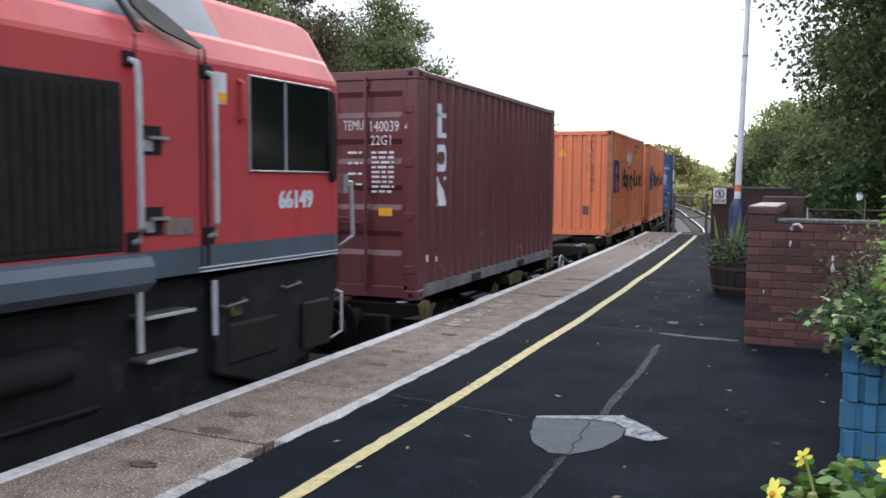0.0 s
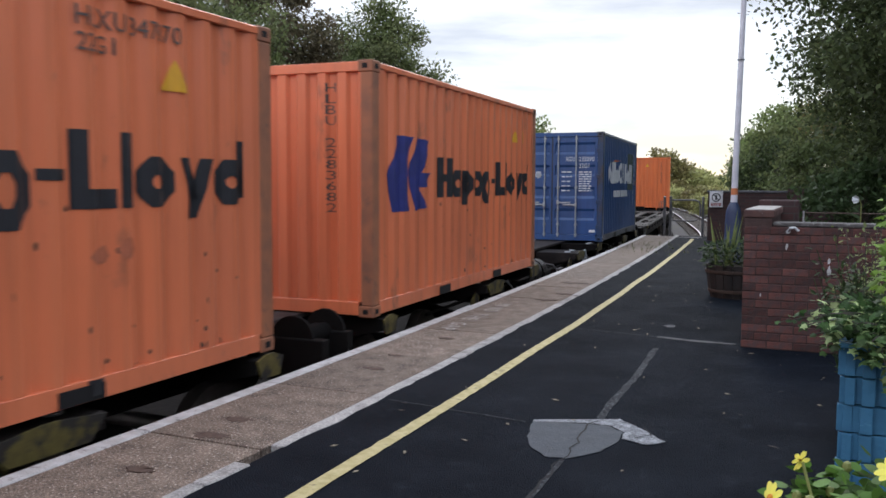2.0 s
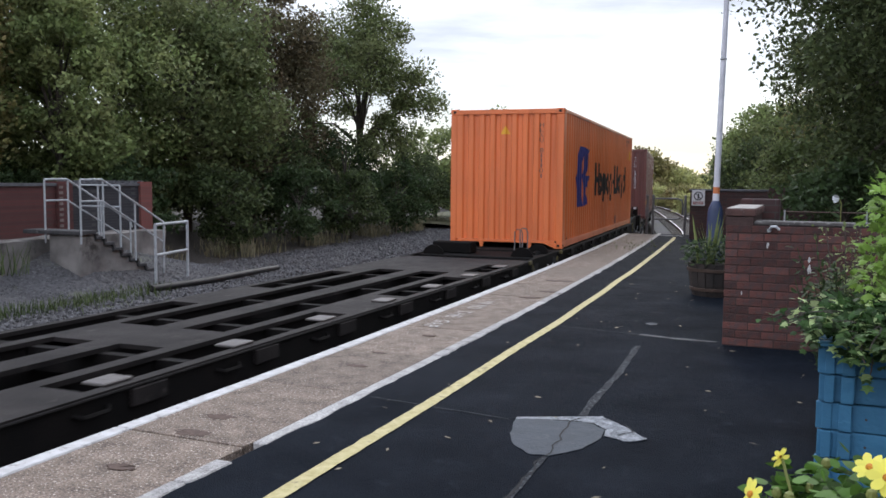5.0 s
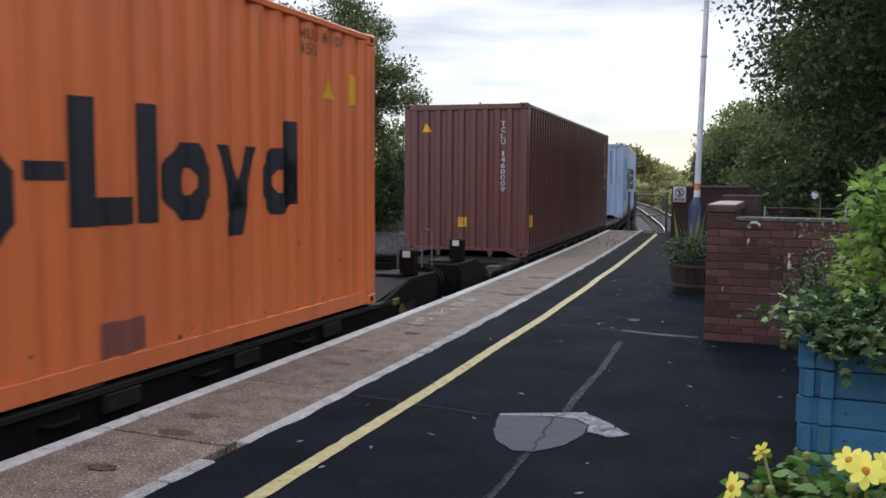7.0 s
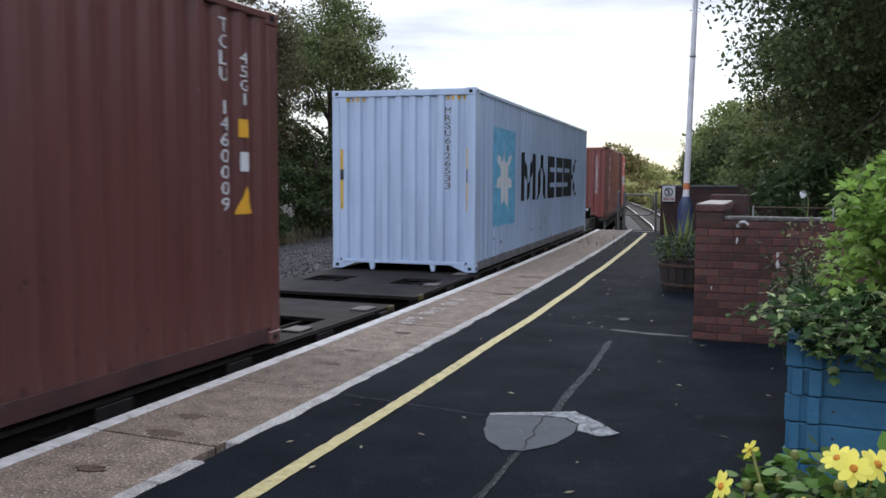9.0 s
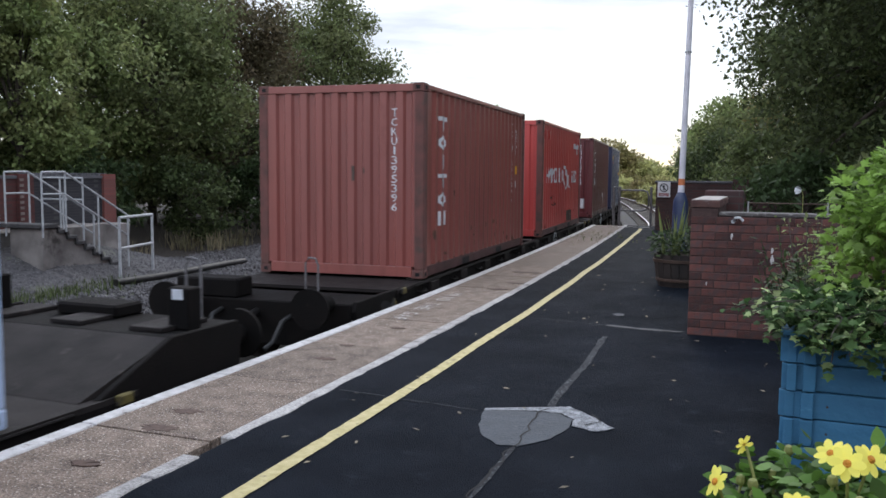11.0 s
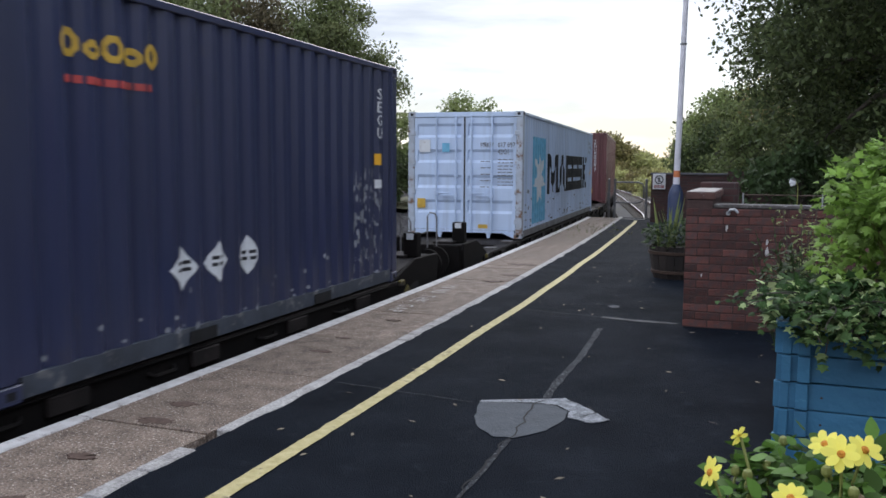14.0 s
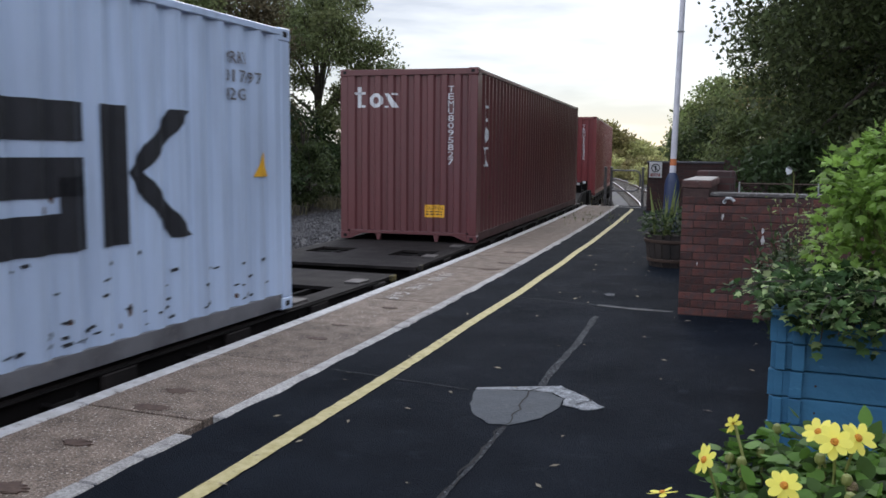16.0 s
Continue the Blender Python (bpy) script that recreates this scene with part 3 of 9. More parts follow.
def lettering(text, u0, z0, u1, z1, upright=False):
    """Triangles of built-in lettering that fill a box; upright: letters stacked from top to bottom."""
    if upright:
        out = []
        step = (z1 - z0) / len(text)
        for i, ch in enumerate(text):
            if ch != " ":
                top = z1 - i * step
                k = 0.32 if ch in "1I" else 0.0
                out += lettering(ch, u0 + (u1 - u0) * k, top - step * 0.84, u1 - (u1 - u0) * k, top)
        return out
    if text not in _glyphs:
        cu = bpy.data.curves.new("lettering", "FONT")
        cu.body, cu.resolution_u = text, 2
        ob = bpy.data.objects.new("lettering", cu)
        me = bpy.data.meshes.new_from_object(ob)
        me.calc_loop_triangles()
        co = [(v.co.x, v.co.y) for v in me.vertices]
        _glyphs[text] = [[co[i] for i in t.vertices] for t in me.loop_triangles]
        bpy.data.objects.remove(ob)
        bpy.data.meshes.remove(me)
        bpy.data.curves.remove(cu)
    tris = _glyphs[text]
    xs, ys = [p[0] for t in tris for p in t], [p[1] for t in tris for p in t]
    ax, bx, ay, by = min(xs), max(xs), min(ys), max(ys)
    return [[(u0 + (p[0] - ax) / (bx - ax) * (u1 - u0), z0 + (p[1] - ay) / (by - ay) * (z1 - z0)) for p in t] for t in tris]


# ---- the railway line: the track's centre in plan ----
LINE_Y = [-260, -60, -40, -20, -10, 0, 5, 10, 15, 20, 25, 30, 35, 40, 45, 52, 62, 75, 97, 123, 150, 183, 230, 300]
LINE_X = [-34.0, -10.0, -7.6, -6.0, -5.45, -5.242, -5.311, -5.497, -5.766, -6.097, -6.482, -6.917, -7.44, -7.99, -8.72, -10.05, -12.1, -14.8, -20.3, -29.6, -41.0, -56.0, -79.0, -116.0]


def _spline():
    y, x = np.array(LINE_Y, float), np.array(LINE_X, float)
    s = np.gradient(x, y)
    yy = np.arange(-260, 300.01, 0.25)
    k = np.clip(np.searchsorted(y, yy, side="right") - 1, 0, len(y) - 2)
    h = y[k + 1] - y[k]
    t = (yy - y[k]) / h
    xx = (2 * t**3 - 3 * t**2 + 1) * x[k] + (t**3 - 2 * t**2 + t) * h * s[k] + (-2 * t**3 + 3 * t**2) * x[k + 1] + (t**3 - t**2) * h * s[k + 1]
    arc = np.concatenate([[0], np.cumsum(np.hypot(np.diff(xx), np.diff(yy)))])
    return yy, xx, arc - np.interp(0, yy, arc)


SY, SX, SARC = _spline()


def line_x(y, offset=0.0):
    """x of the line that runs at that distance to the right of the track's centre."""
    return float(np.interp(y, SY, SX)) + offset


def on_line(a):
    return Vector((float(np.interp(a, SARC, SX)), float(np.interp(a, SARC, SY)), 0))


def strip(shape, o0, o1, y0, y1, z0, z1, step=0.5):
    """A slab between two distances from the track's centre, along the line."""
    ys = np.linspace(y0, y1, max(2, int(math.ceil((y1 - y0) / step)) + 1))
    v, f = [], []
    for y in ys:
        a, b = line_x(y, o0), line_x(y, o1)
        v += [(a, y, z0), (b, y, z0), (b, y, z1), (a, y, z1)]
    for i in range(len(ys) - 1):
        for k in range(4):
            f.append((i * 4 + k, i * 4 + (k + 1) % 4, i * 4 + 4 + (k + 1) % 4, i * 4 + 4 + k))
    n = len(v)
    f += [(0, 1, 2, 3)[::-1], (n - 4, n - 3, n - 2, n - 1)]
    return shape.add(v, f)


RAIL_Z = -0.95
EDGE, BORDER, YELLOW = 1.47, 2.50, 3.00
PLATFORM_END = 25.9


def travel(t):
    """How far the train has come at t seconds."""
    return 10.5111 * t - 0.01955 * t * t + 0.0015 * t**3


# ---- ground, tracks and platform ----
def ground():
    s = Shape()
    s.add([(-700, -400, -1.22), (700, -400, -1.22), (700, 900, -1.22), (-700, 900, -1.22)], [(0, 1, 2, 3)])
    ob = solid("ground", s, MAT["ballast"], "grey stone ballast and cess beside the tracks", kind="structure")
    return ob


def bank():
    """Earth under the trees, beyond the ballast."""
    s = Shape()
    ys = [-30 + 6 * i for i in range(60)]
    v, f = [], []
    for y in ys:
        x = line_x(min(y, 299)) - 12.2
        for dx, z in ((1.5, -1.24), (-0.5, -0.92 + 0.12 * noise.noise((y * 0.3, 0, 0))), (-4, -0.55 + 0.3 * noise.noise((y * 0.2, 5, 0))), (-30, 0.1)):
            v.append((x + dx, y, z))
    for i in range(len(ys) - 1):
        for k in range(3):
            f.append((i * 4 + k, i * 4 + k + 1, i * 4 + 5 + k, i * 4 + 4 + k))
    s.add(v, f)
    return solid("bank", s, MAT["soil"], "dark earth bank under the lineside trees", kind="structure")


def verge():
    """Rough green strip inside the curve, beyond the platform."""
    s = Shape()
    ys = [44 + 5 * i for i in range(50)]
    v, f = [], []
    for y in ys:
        for off, z in ((-6.4, -1.21), (-7.6, -1.0), (-12.0, -0.8), (-40, -0.6)):
            v.append((line_x(y, off + 0.5 * noise.noise((y * 0.2, off, 0))), y, z + 0.15 * noise.noise((y * 0.15, off, 3))))
    f = [(i * 4 + k, i * 4 + k + 1, i * 4 + 5 + k, i * 4 + 4 + k) for i in range(len(ys) - 1) for k in range(3)]
    s.add(v, f)
    s2 = Shape()
    v = []
    for y in ys:
        for off, z in ((6.2, -1.21), (7.4, -1.0), (12.0, -0.9), (60, -0.6)):
            v.append((line_x(y, off + 0.5 * noise.noise((y * 0.2, off, 0))), y, z + 0.15 * noise.noise((y * 0.15, off, 3))))
    s2.add(v, [(i * 4 + k, i * 4 + k + 1, i * 4 + 5 + k, i * 4 + 4 + k) for i in range(len(ys) - 1) for k in range(3)])
    solid("verge_inner", s, MAT["far_green"], "rough grassy verge inside the curve", kind="structure")
    return solid("verge_outer", s2, MAT["far_green"], "rough grassy verge outside the curve", kind="structure")


def track(name, offset, y0, y1, label, bed="sleeper"):
    root = thing(name, label, "railway track", kind="structure")
    for side in (-0.75, 0.75):
        head, web = Shape(), Shape()
        strip(head, offset + side - 0.035, offset + side + 0.035, y0, y1, RAIL_Z - 0.02, RAIL_Z, 1.0)
        strip(web, offset + side - 0.033, offset + side + 0.033, y0, y1, RAIL_Z - 0.16, RAIL_Z - 0.021, 1.0)
        strip(web, offset + side - 0.07, offset + side + 0.07, y0, y1, RAIL_Z - 0.18, RAIL_Z - 0.161, 1.0)
        r = part("rail", web, MAT["rail_side"], root)
        part("rail_head", head, MAT["rail_top"], r, "polished steel running surface")
    s = Shape()
    a = np.interp(y0, SY, SARC)
    while a < np.interp(min(y1, 170), SY, SARC):
        p, q = on_line(a), on_line(a + 0.5)
        d = (q - p).normalized()
        n = Vector((d.y, -d.x, 0))
        m = Matrix.Translation(p + n * offset) @ Matrix.Rotation(math.atan2(-d.x, d.y), 4, "Z")
        s.box(-1.25, -0.13, RAIL_Z - 0.30, 1.25, 0.13, RAIL_Z - 0.185, m)
        a += 0.65
    tagged(part("sleepers", s, MAT[bed], root), kind="stuff")
    return root


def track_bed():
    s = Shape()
    # dark sheet under both tracks, standing in for the train's shade
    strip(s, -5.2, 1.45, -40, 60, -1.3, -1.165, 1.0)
    return solid("track_bed", s, MAT["shade_bed"], "ballast sheet coloured near black for the shade under the train", kind="structure")


def ballast_stones():
    """Loose stones over the nearest stretches that show between the wagons."""
    rng = np.random.default_rng(4)
    base = np.array([(1, 0, 0), (-1, 0, 0), (0, 1, 0), (0, -1, 0), (0, 0, 1), (0, 0, -1)], float)
    tri = [(0, 2, 4), (2, 1, 4), (1, 3, 4), (3, 0, 4), (2, 0, 5), (1, 2, 5), (3, 1, 5), (0, 3, 5)]
    v, f = [], []
    for i in range(24000):
        y = 7 + 45 * rng.random() ** 1.5
        off = -5.0 - 6.6 * rng.random()
        r = 0.022 + 0.034 * rng.random()
        q = base * (r * (0.6 + 0.7 * rng.random((6, 1))))
        t = rng.random() * 6.3
        rot = np.array([[math.cos(t), -math.sin(t), 0], [math.sin(t), math.cos(t), 0], [0, 0, 1]])
        tilt = rng.random() * 1.2
        rot = rot @ np.array([[1, 0, 0], [0, math.cos(tilt), -math.sin(tilt)], [0, math.sin(tilt), math.cos(tilt)]])
        shoulder = 0.10 if off > -7.2 else 0.0
        q = q @ rot.T + (line_x(y, off), y, -1.20 + 0.03 + shoulder * rng.random())
        k = len(v)
        v += q.tolist()
        f += [tuple(k + j for j in g) for g in tri]
    s = Shape()
    s.add(v, f)
    return solid("ballast_stones", s, MAT["stone"], "loose grey ballast stones beside the track", "ballast", "stuff")


def platform():
    root = thing("platform", "asphalt railway platform with slab edge and yellow line", "platform", kind="structure")
    s = Shape()
    # body and asphalt top as one sheet from the slabs to the far right, kept under the slabs
    ys = np.linspace(-7, PLATFORM_END, 67)
    v, f = [], []
    for y in ys:
        v += [(line_x(y, EDGE + 0.12), y, -1.3), (line_x(y, EDGE + 0.12), y, -0.09), (line_x(y, BORDER - 0.01), y, -0.09), (line_x(y, BORDER - 0.01), y, 0.0),
              (-2.0, y, 0.0), (2.0, y, 0.004), (16.0, y, 0.0), (16.0, y, -1.3)]
    for i in range(len(ys) - 1):
        for k in range(7):
            f.append((i * 8 + k, i * 8 + k + 1, i * 8 + 9 + k, i * 8 + 8 + k))
    n = len(v)
    f += [tuple(range(8)), tuple(range(n - 8, n))[::-1]]
    s.add(v, f)
    part("asphalt", s, MAT["asphalt"], root, "dark worn asphalt surface")
    y = -7.0
    rng = random.Random(3)
    while y < PLATFORM_END - 1.0:
        e = Shape()
        j = rng.uniform(-0.006, 0.006)
        strip(e, EDGE + 0.0 + j, EDGE + 0.115, y + 0.004, y + 1.356, -0.14, 0.004 + j * 0.4, 0.46)
        part("edge_stone", e, MAT["white_edge"], root, "worn white painted nosing stone", bevel=0.008)
        q = Shape()
        strip(q, EDGE + 0.119, BORDER - 0.095, y + 0.005, y + 1.355, -0.085, rng.uniform(-0.003, 0.003), 0.46)
        part("paving_slab", q, MAT["slab"], root, bevel=0.004)
        y += 1.36
    y = -7.0
    while y < PLATFORM_END - 0.5:
        # the border of grey cement stones, with a broken piece here and there
        if not (3.55 < y < 3.95):
            q = Shape()
            ln = rng.choice((0.9, 1.36, 1.8))
            if 2.9 < y < 3.6:
                ln = 0.36
            ys = np.linspace(y + 0.004, y + ln - 0.006, max(3, int(ln / 0.09)))
            top = 0.005 + rng.uniform(-0.002, 0.003)
            v = []
            for yy in ys:
                a = line_x(yy, BORDER - 0.092)
                b = line_x(yy, BORDER + 0.012 + 0.030 * noise.noise((yy * 2.3, 4, 1)) + 0.014 * noise.noise((yy * 11, 9, 2)))
                v += [(a, yy, -0.085), (b, yy, -0.085), (b, yy, top), (a, yy, top)]
            f = [(i * 4 + k, i * 4 + (k + 1) % 4, i * 4 + 4 + (k + 1) % 4, i * 4 + 4 + k) for i in range(len(ys) - 1) for k in range(4)]
            q.add(v, f + [(3, 2, 1, 0), tuple(len(v) - 4 + k for k in range(4))])
            part("border_stone", q, MAT["border"], root, bevel=0.008)
            y += ln
        else:
            y += 0.16
    li = Shape()
    v, f = [], []
    ys = np.arange(-7, 24.4, 0.055)
    for y in ys:
        wob = 0.02 * noise.noise((y * 0.5, 1, 3))
        a = line_x(y, YELLOW - 0.045 + wob + 0.009 * noise.noise((y * 9, 3, 0)))
        b = line_x(y, YELLOW + 0.048 + wob + 0.009 * noise.noise((y * 9, 8, 0)))
        v += [(a, y, 0.0075), (b, y, 0.0075)]
    li.add(v, [(2 * i, 2 * i + 1, 2 * i + 3, 2 * i + 2) for i in range(len(ys) - 1)])
    part("yellow_line", li, MAT["line_yellow"], root, "worn yellow safety line")
    li = Shape()
    strip(li, 2.3, 3.2, 25.05, 25.13, 0.0045, 0.008)
    part("end_line", li, MAT["white_edge"], root, "worn white line across the platform end")
    # cement repair and its pale wedge
    s = Shape()
    rough = lambda pts: [((1 - t) * a[0] + t * b[0] + 0.012 * noise.noise((a[0] * 7 + t * 3, a[1] * 9, 1)), (1 - t) * a[1] + t * b[1] + 0.02 * noise.noise((a[0] * 5, a[1] * 7 + t * 4, 5)))
                         for a, b in zip(pts, pts[1:] + pts[:1]) for t in (0, 0.25, 0.5, 0.75)]
    s.prism(rough([(-1.66, 5.05), (-1.31, 5.16), (-1.19, 5.15), (-1.10, 5.06), (-1.07, 4.88), (-1.13, 4.63), (-1.27, 4.435), (-1.38, 4.425), (-1.51, 4.56), (-1.595, 4.755)]), "z", 0.0045, 0.0065)
    part("cement_patch", s, MAT["patch"], root, "smooth grey cement repair")
    s = Shape()
    s.prism(rough([(-1.33, 5.17), (-1.175, 5.34), (-1.02, 5.20), (-0.82, 4.97), (-0.91, 4.87), (-1.065, 4.92), (-1.085, 5.06), (-1.18, 5.16)]), "z", 0.0045, 0.0085)
    s.prism([(-1.66, 5.055), (-1.665, 5.10), (-1.18, 5.335), (-1.33, 5.17)], "z", 0.0045, 0.0080)
    part("cement_wedge", s, MAT["wedge"], root, "pale broken cement edge")

    def wander(points, w, mat, name, seed, z=0.006, amp=0.012, step=0.06):
        r = random.Random(seed)
        pts = []
        for (x0, y0), (x1, y1) in zip(points, points[1:]):
            n = max(1, int(math.hypot(x1 - x0, y1 - y0) / step))
            pts += [(x0 + (x1 - x0) * i / n + amp * noise.noise((x0 * 9 + i * 0.45, seed * 7.1, 0)), y0 + (y1 - y0) * i / n + amp * noise.noise((i * 0.45, seed * 3.3, 4))) for i in range(n)]
        pts.append(points[-1])
        sh = Shape()
        v = []
        for i, p in enumerate(pts):
            a, b = pts[max(i - 1, 0)], pts[min(i + 1, len(pts) - 1)]
            dx, dy = b[0] - a[0], b[1] - a[1]
            k = math.hypot(dx, dy) or 1
            h = w * (1.0 + 0.7 * noise.noise((i * 0.21, seed * 5.0, 9)) + 0.16 * (r.random() - 0.5)) / 2
            v += [(p[0] - dy / k * h, p[1] + dx / k * h, z), (p[0] + dy / k * h, p[1] - dx / k * h, z)]
        sh.add(v, [(2 * i, 2 * i + 1, 2 * i + 3, 2 * i + 2) for i in range(len(pts) - 1)])
        return part(name, sh, mat, root)
    wander([(-1.29, 5.30), (-1.316, 5.7), (-1.333, 6.65), (-1.41, 7.86)], 0.055, MAT["seal"], "filled_crack", 1)
    wander([(-1.28, 4.41), (-1.268, 4.06), (-1.26, 3.77), (-1.25, 3.0), (-1.26, 2.4)], 0.028, MAT["seal"], "filled_crack", 2)
    wander([(-1.5, 8.46), (-1.13, 8.39), (-0.76, 8.38)], 0.075, MAT["seal_pale"], "filled_crack", 3)
    wander([(-1.29, 5.25), (-1.33, 4.95), (-1.27, 4.75), (-1.28, 4.41), (-1.262, 3.77), (-1.25, 3.0), (-1.26, 2.4)], 0.010, MAT["crack"], "crack", 4, 0.0092, 0.040)
    wander([(-2.75, 5.17), (-2.3, 5.11), (-1.7, 5.04)], 0.014, MAT["seal"], "crack", 5)
    wander([(-2.45, 8.62), (-2.0, 8.55), (-1.5, 8.45)], 0.016, MAT["seal"], "crack", 6)
    wander([(-1.0, 5.2), (-0.92, 5.06), (-1.0, 4.95)], 0.010, MAT["crack"], "crack", 7, 0.0135)
    wander([(0.1, 4.9), (-0.15, 4.2), (0.0, 3.4)], 0.010, MAT["crack"], "crack", 8)
    s = Shape()
    s.prism([(-1.57, 9.16), (-1.52, 9.24), (-1.45, 9.22), (-1.44, 9.10), (-1.50, 9.05)], "z", 0.004, 0.008)
    part("cement_patch", s, MAT["patch"], root, "small grey cement repair")
    # rust-brown blots on the slabs
    r = random.Random(8)
    for bx, by, w in ((-3.37, 4.32, 0.085), (-3.30, 3.97, 0.10), (-3.24, 3.33, 0.075), (-3.33, 6.0, 0.07), (-3.42, 6.55, 0.05), (-3.36, 7.5, 0.07), (-3.3, 10.6, 0.12), (-3.1, 2.75, 0.09), (-3.5, 12.6, 0.2), (-3.25, 11.3, 0.12), (-3.02, 9.9, 0.06)):
        s = Shape()
        n = 34
        s.prism([(bx + 1.25 * w * math.cos(k * 6.283 / n) * r.uniform(0.45, 1.2), by + 0.75 * w * math.sin(k * 6.283 / n) * r.uniform(0.35, 1.2)) for k in range(n)], "z", 0.0, 0.0045)
        part("rust_stain", s, MAT["stain"], root, "rust-brown stain on the slab")
    # MIND THE GAP, painted to be read from the train, the first letter farthest down the platform
    y0, pitch = 9.98, 0.175
    for i, ch in enumerate("MIND THE GAP"):
        if ch == " ":
            continue
        q = Shape()
        ya = y0 - i * pitch
        for tri in lettering(ch, 0.0, 0.0, 0.030 if ch == "I" else 0.125, 0.17):
            n = len(q.v)
            q.v += [(line_x(ya - a, 1.76) + b, ya - a, 0.0062) for a, b in tri]
            q.f.append((n, n + 1, n + 2))
        part("worn_letter", q, MAT["faded_white"], root, "faded white painted letter")
    return root


def litter():
    rng = random.Random(12)
    s = Shape()
    for i in range(260):
        x, y = rng.uniform(-2.6, 3.0), 2.4 + 20 * rng.random() ** 1.4
        if x < line_x(y, BORDER + 0.1):
            continue
        a, w = rng.uniform(0, 6.3), rng.uniform(0.006, 0.022)
        c, d = math.cos(a), math.sin(a)
        s.add([(x + c * w * 1.6, y + d * w * 1.6, 0.011), (x - d * w * 0.5, y + c * w * 0.5, 0.014), (x - c * w * 1.6, y - d * w * 1.6, 0.011), (x + d * w * 0.5, y - c * w * 0.5, 0.010)], [(0, 1, 2, 3)])
    return solid("leaf_litter", s, MAT["litter"], "small dry fallen leaves and bits on the asphalt", "leaf litter", "stuff")


ground()
bank()
verge()
# main sleepers share the bed's painted shade
track("track_main", 0.0, -40, 290, "worn railway track beside the platform", "shade_bed")
track("track_left", -3.55, -30, 290, "second railway track with polished rails")
track("track_right", 3.5, 33, 200, "siding curving away beyond the platform end")
track_bed()
ballast_stones()
platform()
litter()


# ---- walls and fittings on the platform ----
def brick_run(root, x0, y0, dx, dy, length, courses, z0=0.0, seed=1, thick=0.215):
    """Stretcher courses along (dx, dy): each brick is its own mesh object, proud of the mortar."""
    rng = random.Random(seed)
    L, H, D = 0.215, 0.065, 0.05
    s = Shape()
    s.box(-L / 2, -D, -H / 2, L / 2, 0.0, H / 2)
    full = s.mesh("brick", MAT["brick"], bevel=0.004)
    s = Shape()
    s.box(-L / 4 + 0.003, -D, -H / 2, L / 4 - 0.003, 0.0, H / 2)
    half = s.mesh("half_brick", MAT["brick"], bevel=0.004)
    ang = math.atan2(dy, dx)
    for c in range(courses):
        u = 0.0
        odd = c % 2
        while u < length - 0.05:
            w = 0.1125 if (odd and u == 0.0) or length - u < 0.15 else 0.225
            m = Matrix.Translation((x0 + dx * (u + w / 2), y0 + dy * (u + w / 2), z0 + 0.04 + c * 0.075)) @ Matrix.Rotation(ang, 4, "Z")
            m = m @ pose(rng.uniform(-0.002, 0.002), rng.uniform(-0.003, 0.003), rng.uniform(-0.0015, 0.0015), 0, rng.uniform(-0.5, 0.5), rng.uniform(-0.5, 0.5))
            ob = new("brick", half if w < 0.2 else full)
            ob.parent = root
            ob.matrix_local = m
            u += w


def near_wall():
    root = thing("wall_near", "weathered red brick wall with pale coping on the platform", "wall", kind="structure")
    s = Shape()
    s.box(-0.705, 8.275, 0, 2.3, 8.52, 1.125)
    s.box(-0.704, 8.276, 0, -0.47, 9.83, 1.20)
    part("mortar_core", s, MAT["mortar"], root, "grey mortar between the bricks")
    s = Shape()
    s.box(-0.46, 8.28, 1.131, 2.3, 8.56, 1.165)
    part("coping", s, MAT["coping_speck"], root, "dark coping speckled with pale lichen", bevel=0.006)
    rng = random.Random(5)
    for k in range(7):
        s = Shape()
        s.box(-0.715 + rng.uniform(-0.006, 0.006), 8.275 + k * 0.225, 1.206, -0.45, 8.275 + k * 0.225 + 0.213, 1.27 + rng.uniform(-0.004, 0.004))
        part("coping_brick", s, MAT["coping_brick"], root, "worn coping brick", bevel=0.006)
        s = Shape()
        s.box(-0.705, 8.285 + k * 0.225, 1.2745, -0.46, 8.285 + k * 0.225 + 0.190, 1.281)
        part("coping_cap", s, MAT["cap_pale"], root, "pale top on the coping brick", bevel=0.002)
    s = Shape()
    s.box(-0.70, 9.87, 0, -0.30, 10.25, 1.34)
    part("end_pier", s, MAT["brick_far"], root, "dark red brick end pier", bevel=0.01)
    s = Shape()
    for i, (x, z, w) in enumerate(((0.02, 0.74, 0.03), (0.015, 0.83, 0.02), (-0.34, 0.95, 0.02), (-0.55, 0.5, 0.012))):
        s.prism([(x + 0.5 * w * math.cos(k * 0.785) * (1 + 0.4 * math.sin(k * 5.1 + i)), z + 1.5 * w * math.sin(k * 0.785) * (1 + 0.4 * math.cos(k * 3.7 + i))) for k in range(8)], "y", 8.264, 8.269)
    part("white_splash", s, MAT["white_edge"], root, "white bird-dropping splash", bevel=0.003)
    brick_run(root, -0.71, 8.32, 1, 0, 2.9, 15, seed=1)
    brick_run(root, -0.66, 9.84, 0, -1, 1.5, 16, seed=2)
    return root


def tap_spout():
    """The pale bent metal piece on the wall's face."""
    s = Shape()
    s.tube([(-0.33, 8.27, 1.085), (-0.31, 8.20, 1.12), (-0.27, 8.17, 1.125), (-0.24, 8.17, 1.095)], 0.012, 8)
    s.tube([(-0.33, 8.30, 1.085), (-0.33, 8.25, 1.085)], 0.02, 8)
    return solid("wall_bracket", s, MAT["rail_white"], "pale bent metal bracket fixed on the brick wall", "bracket", smooth=True)


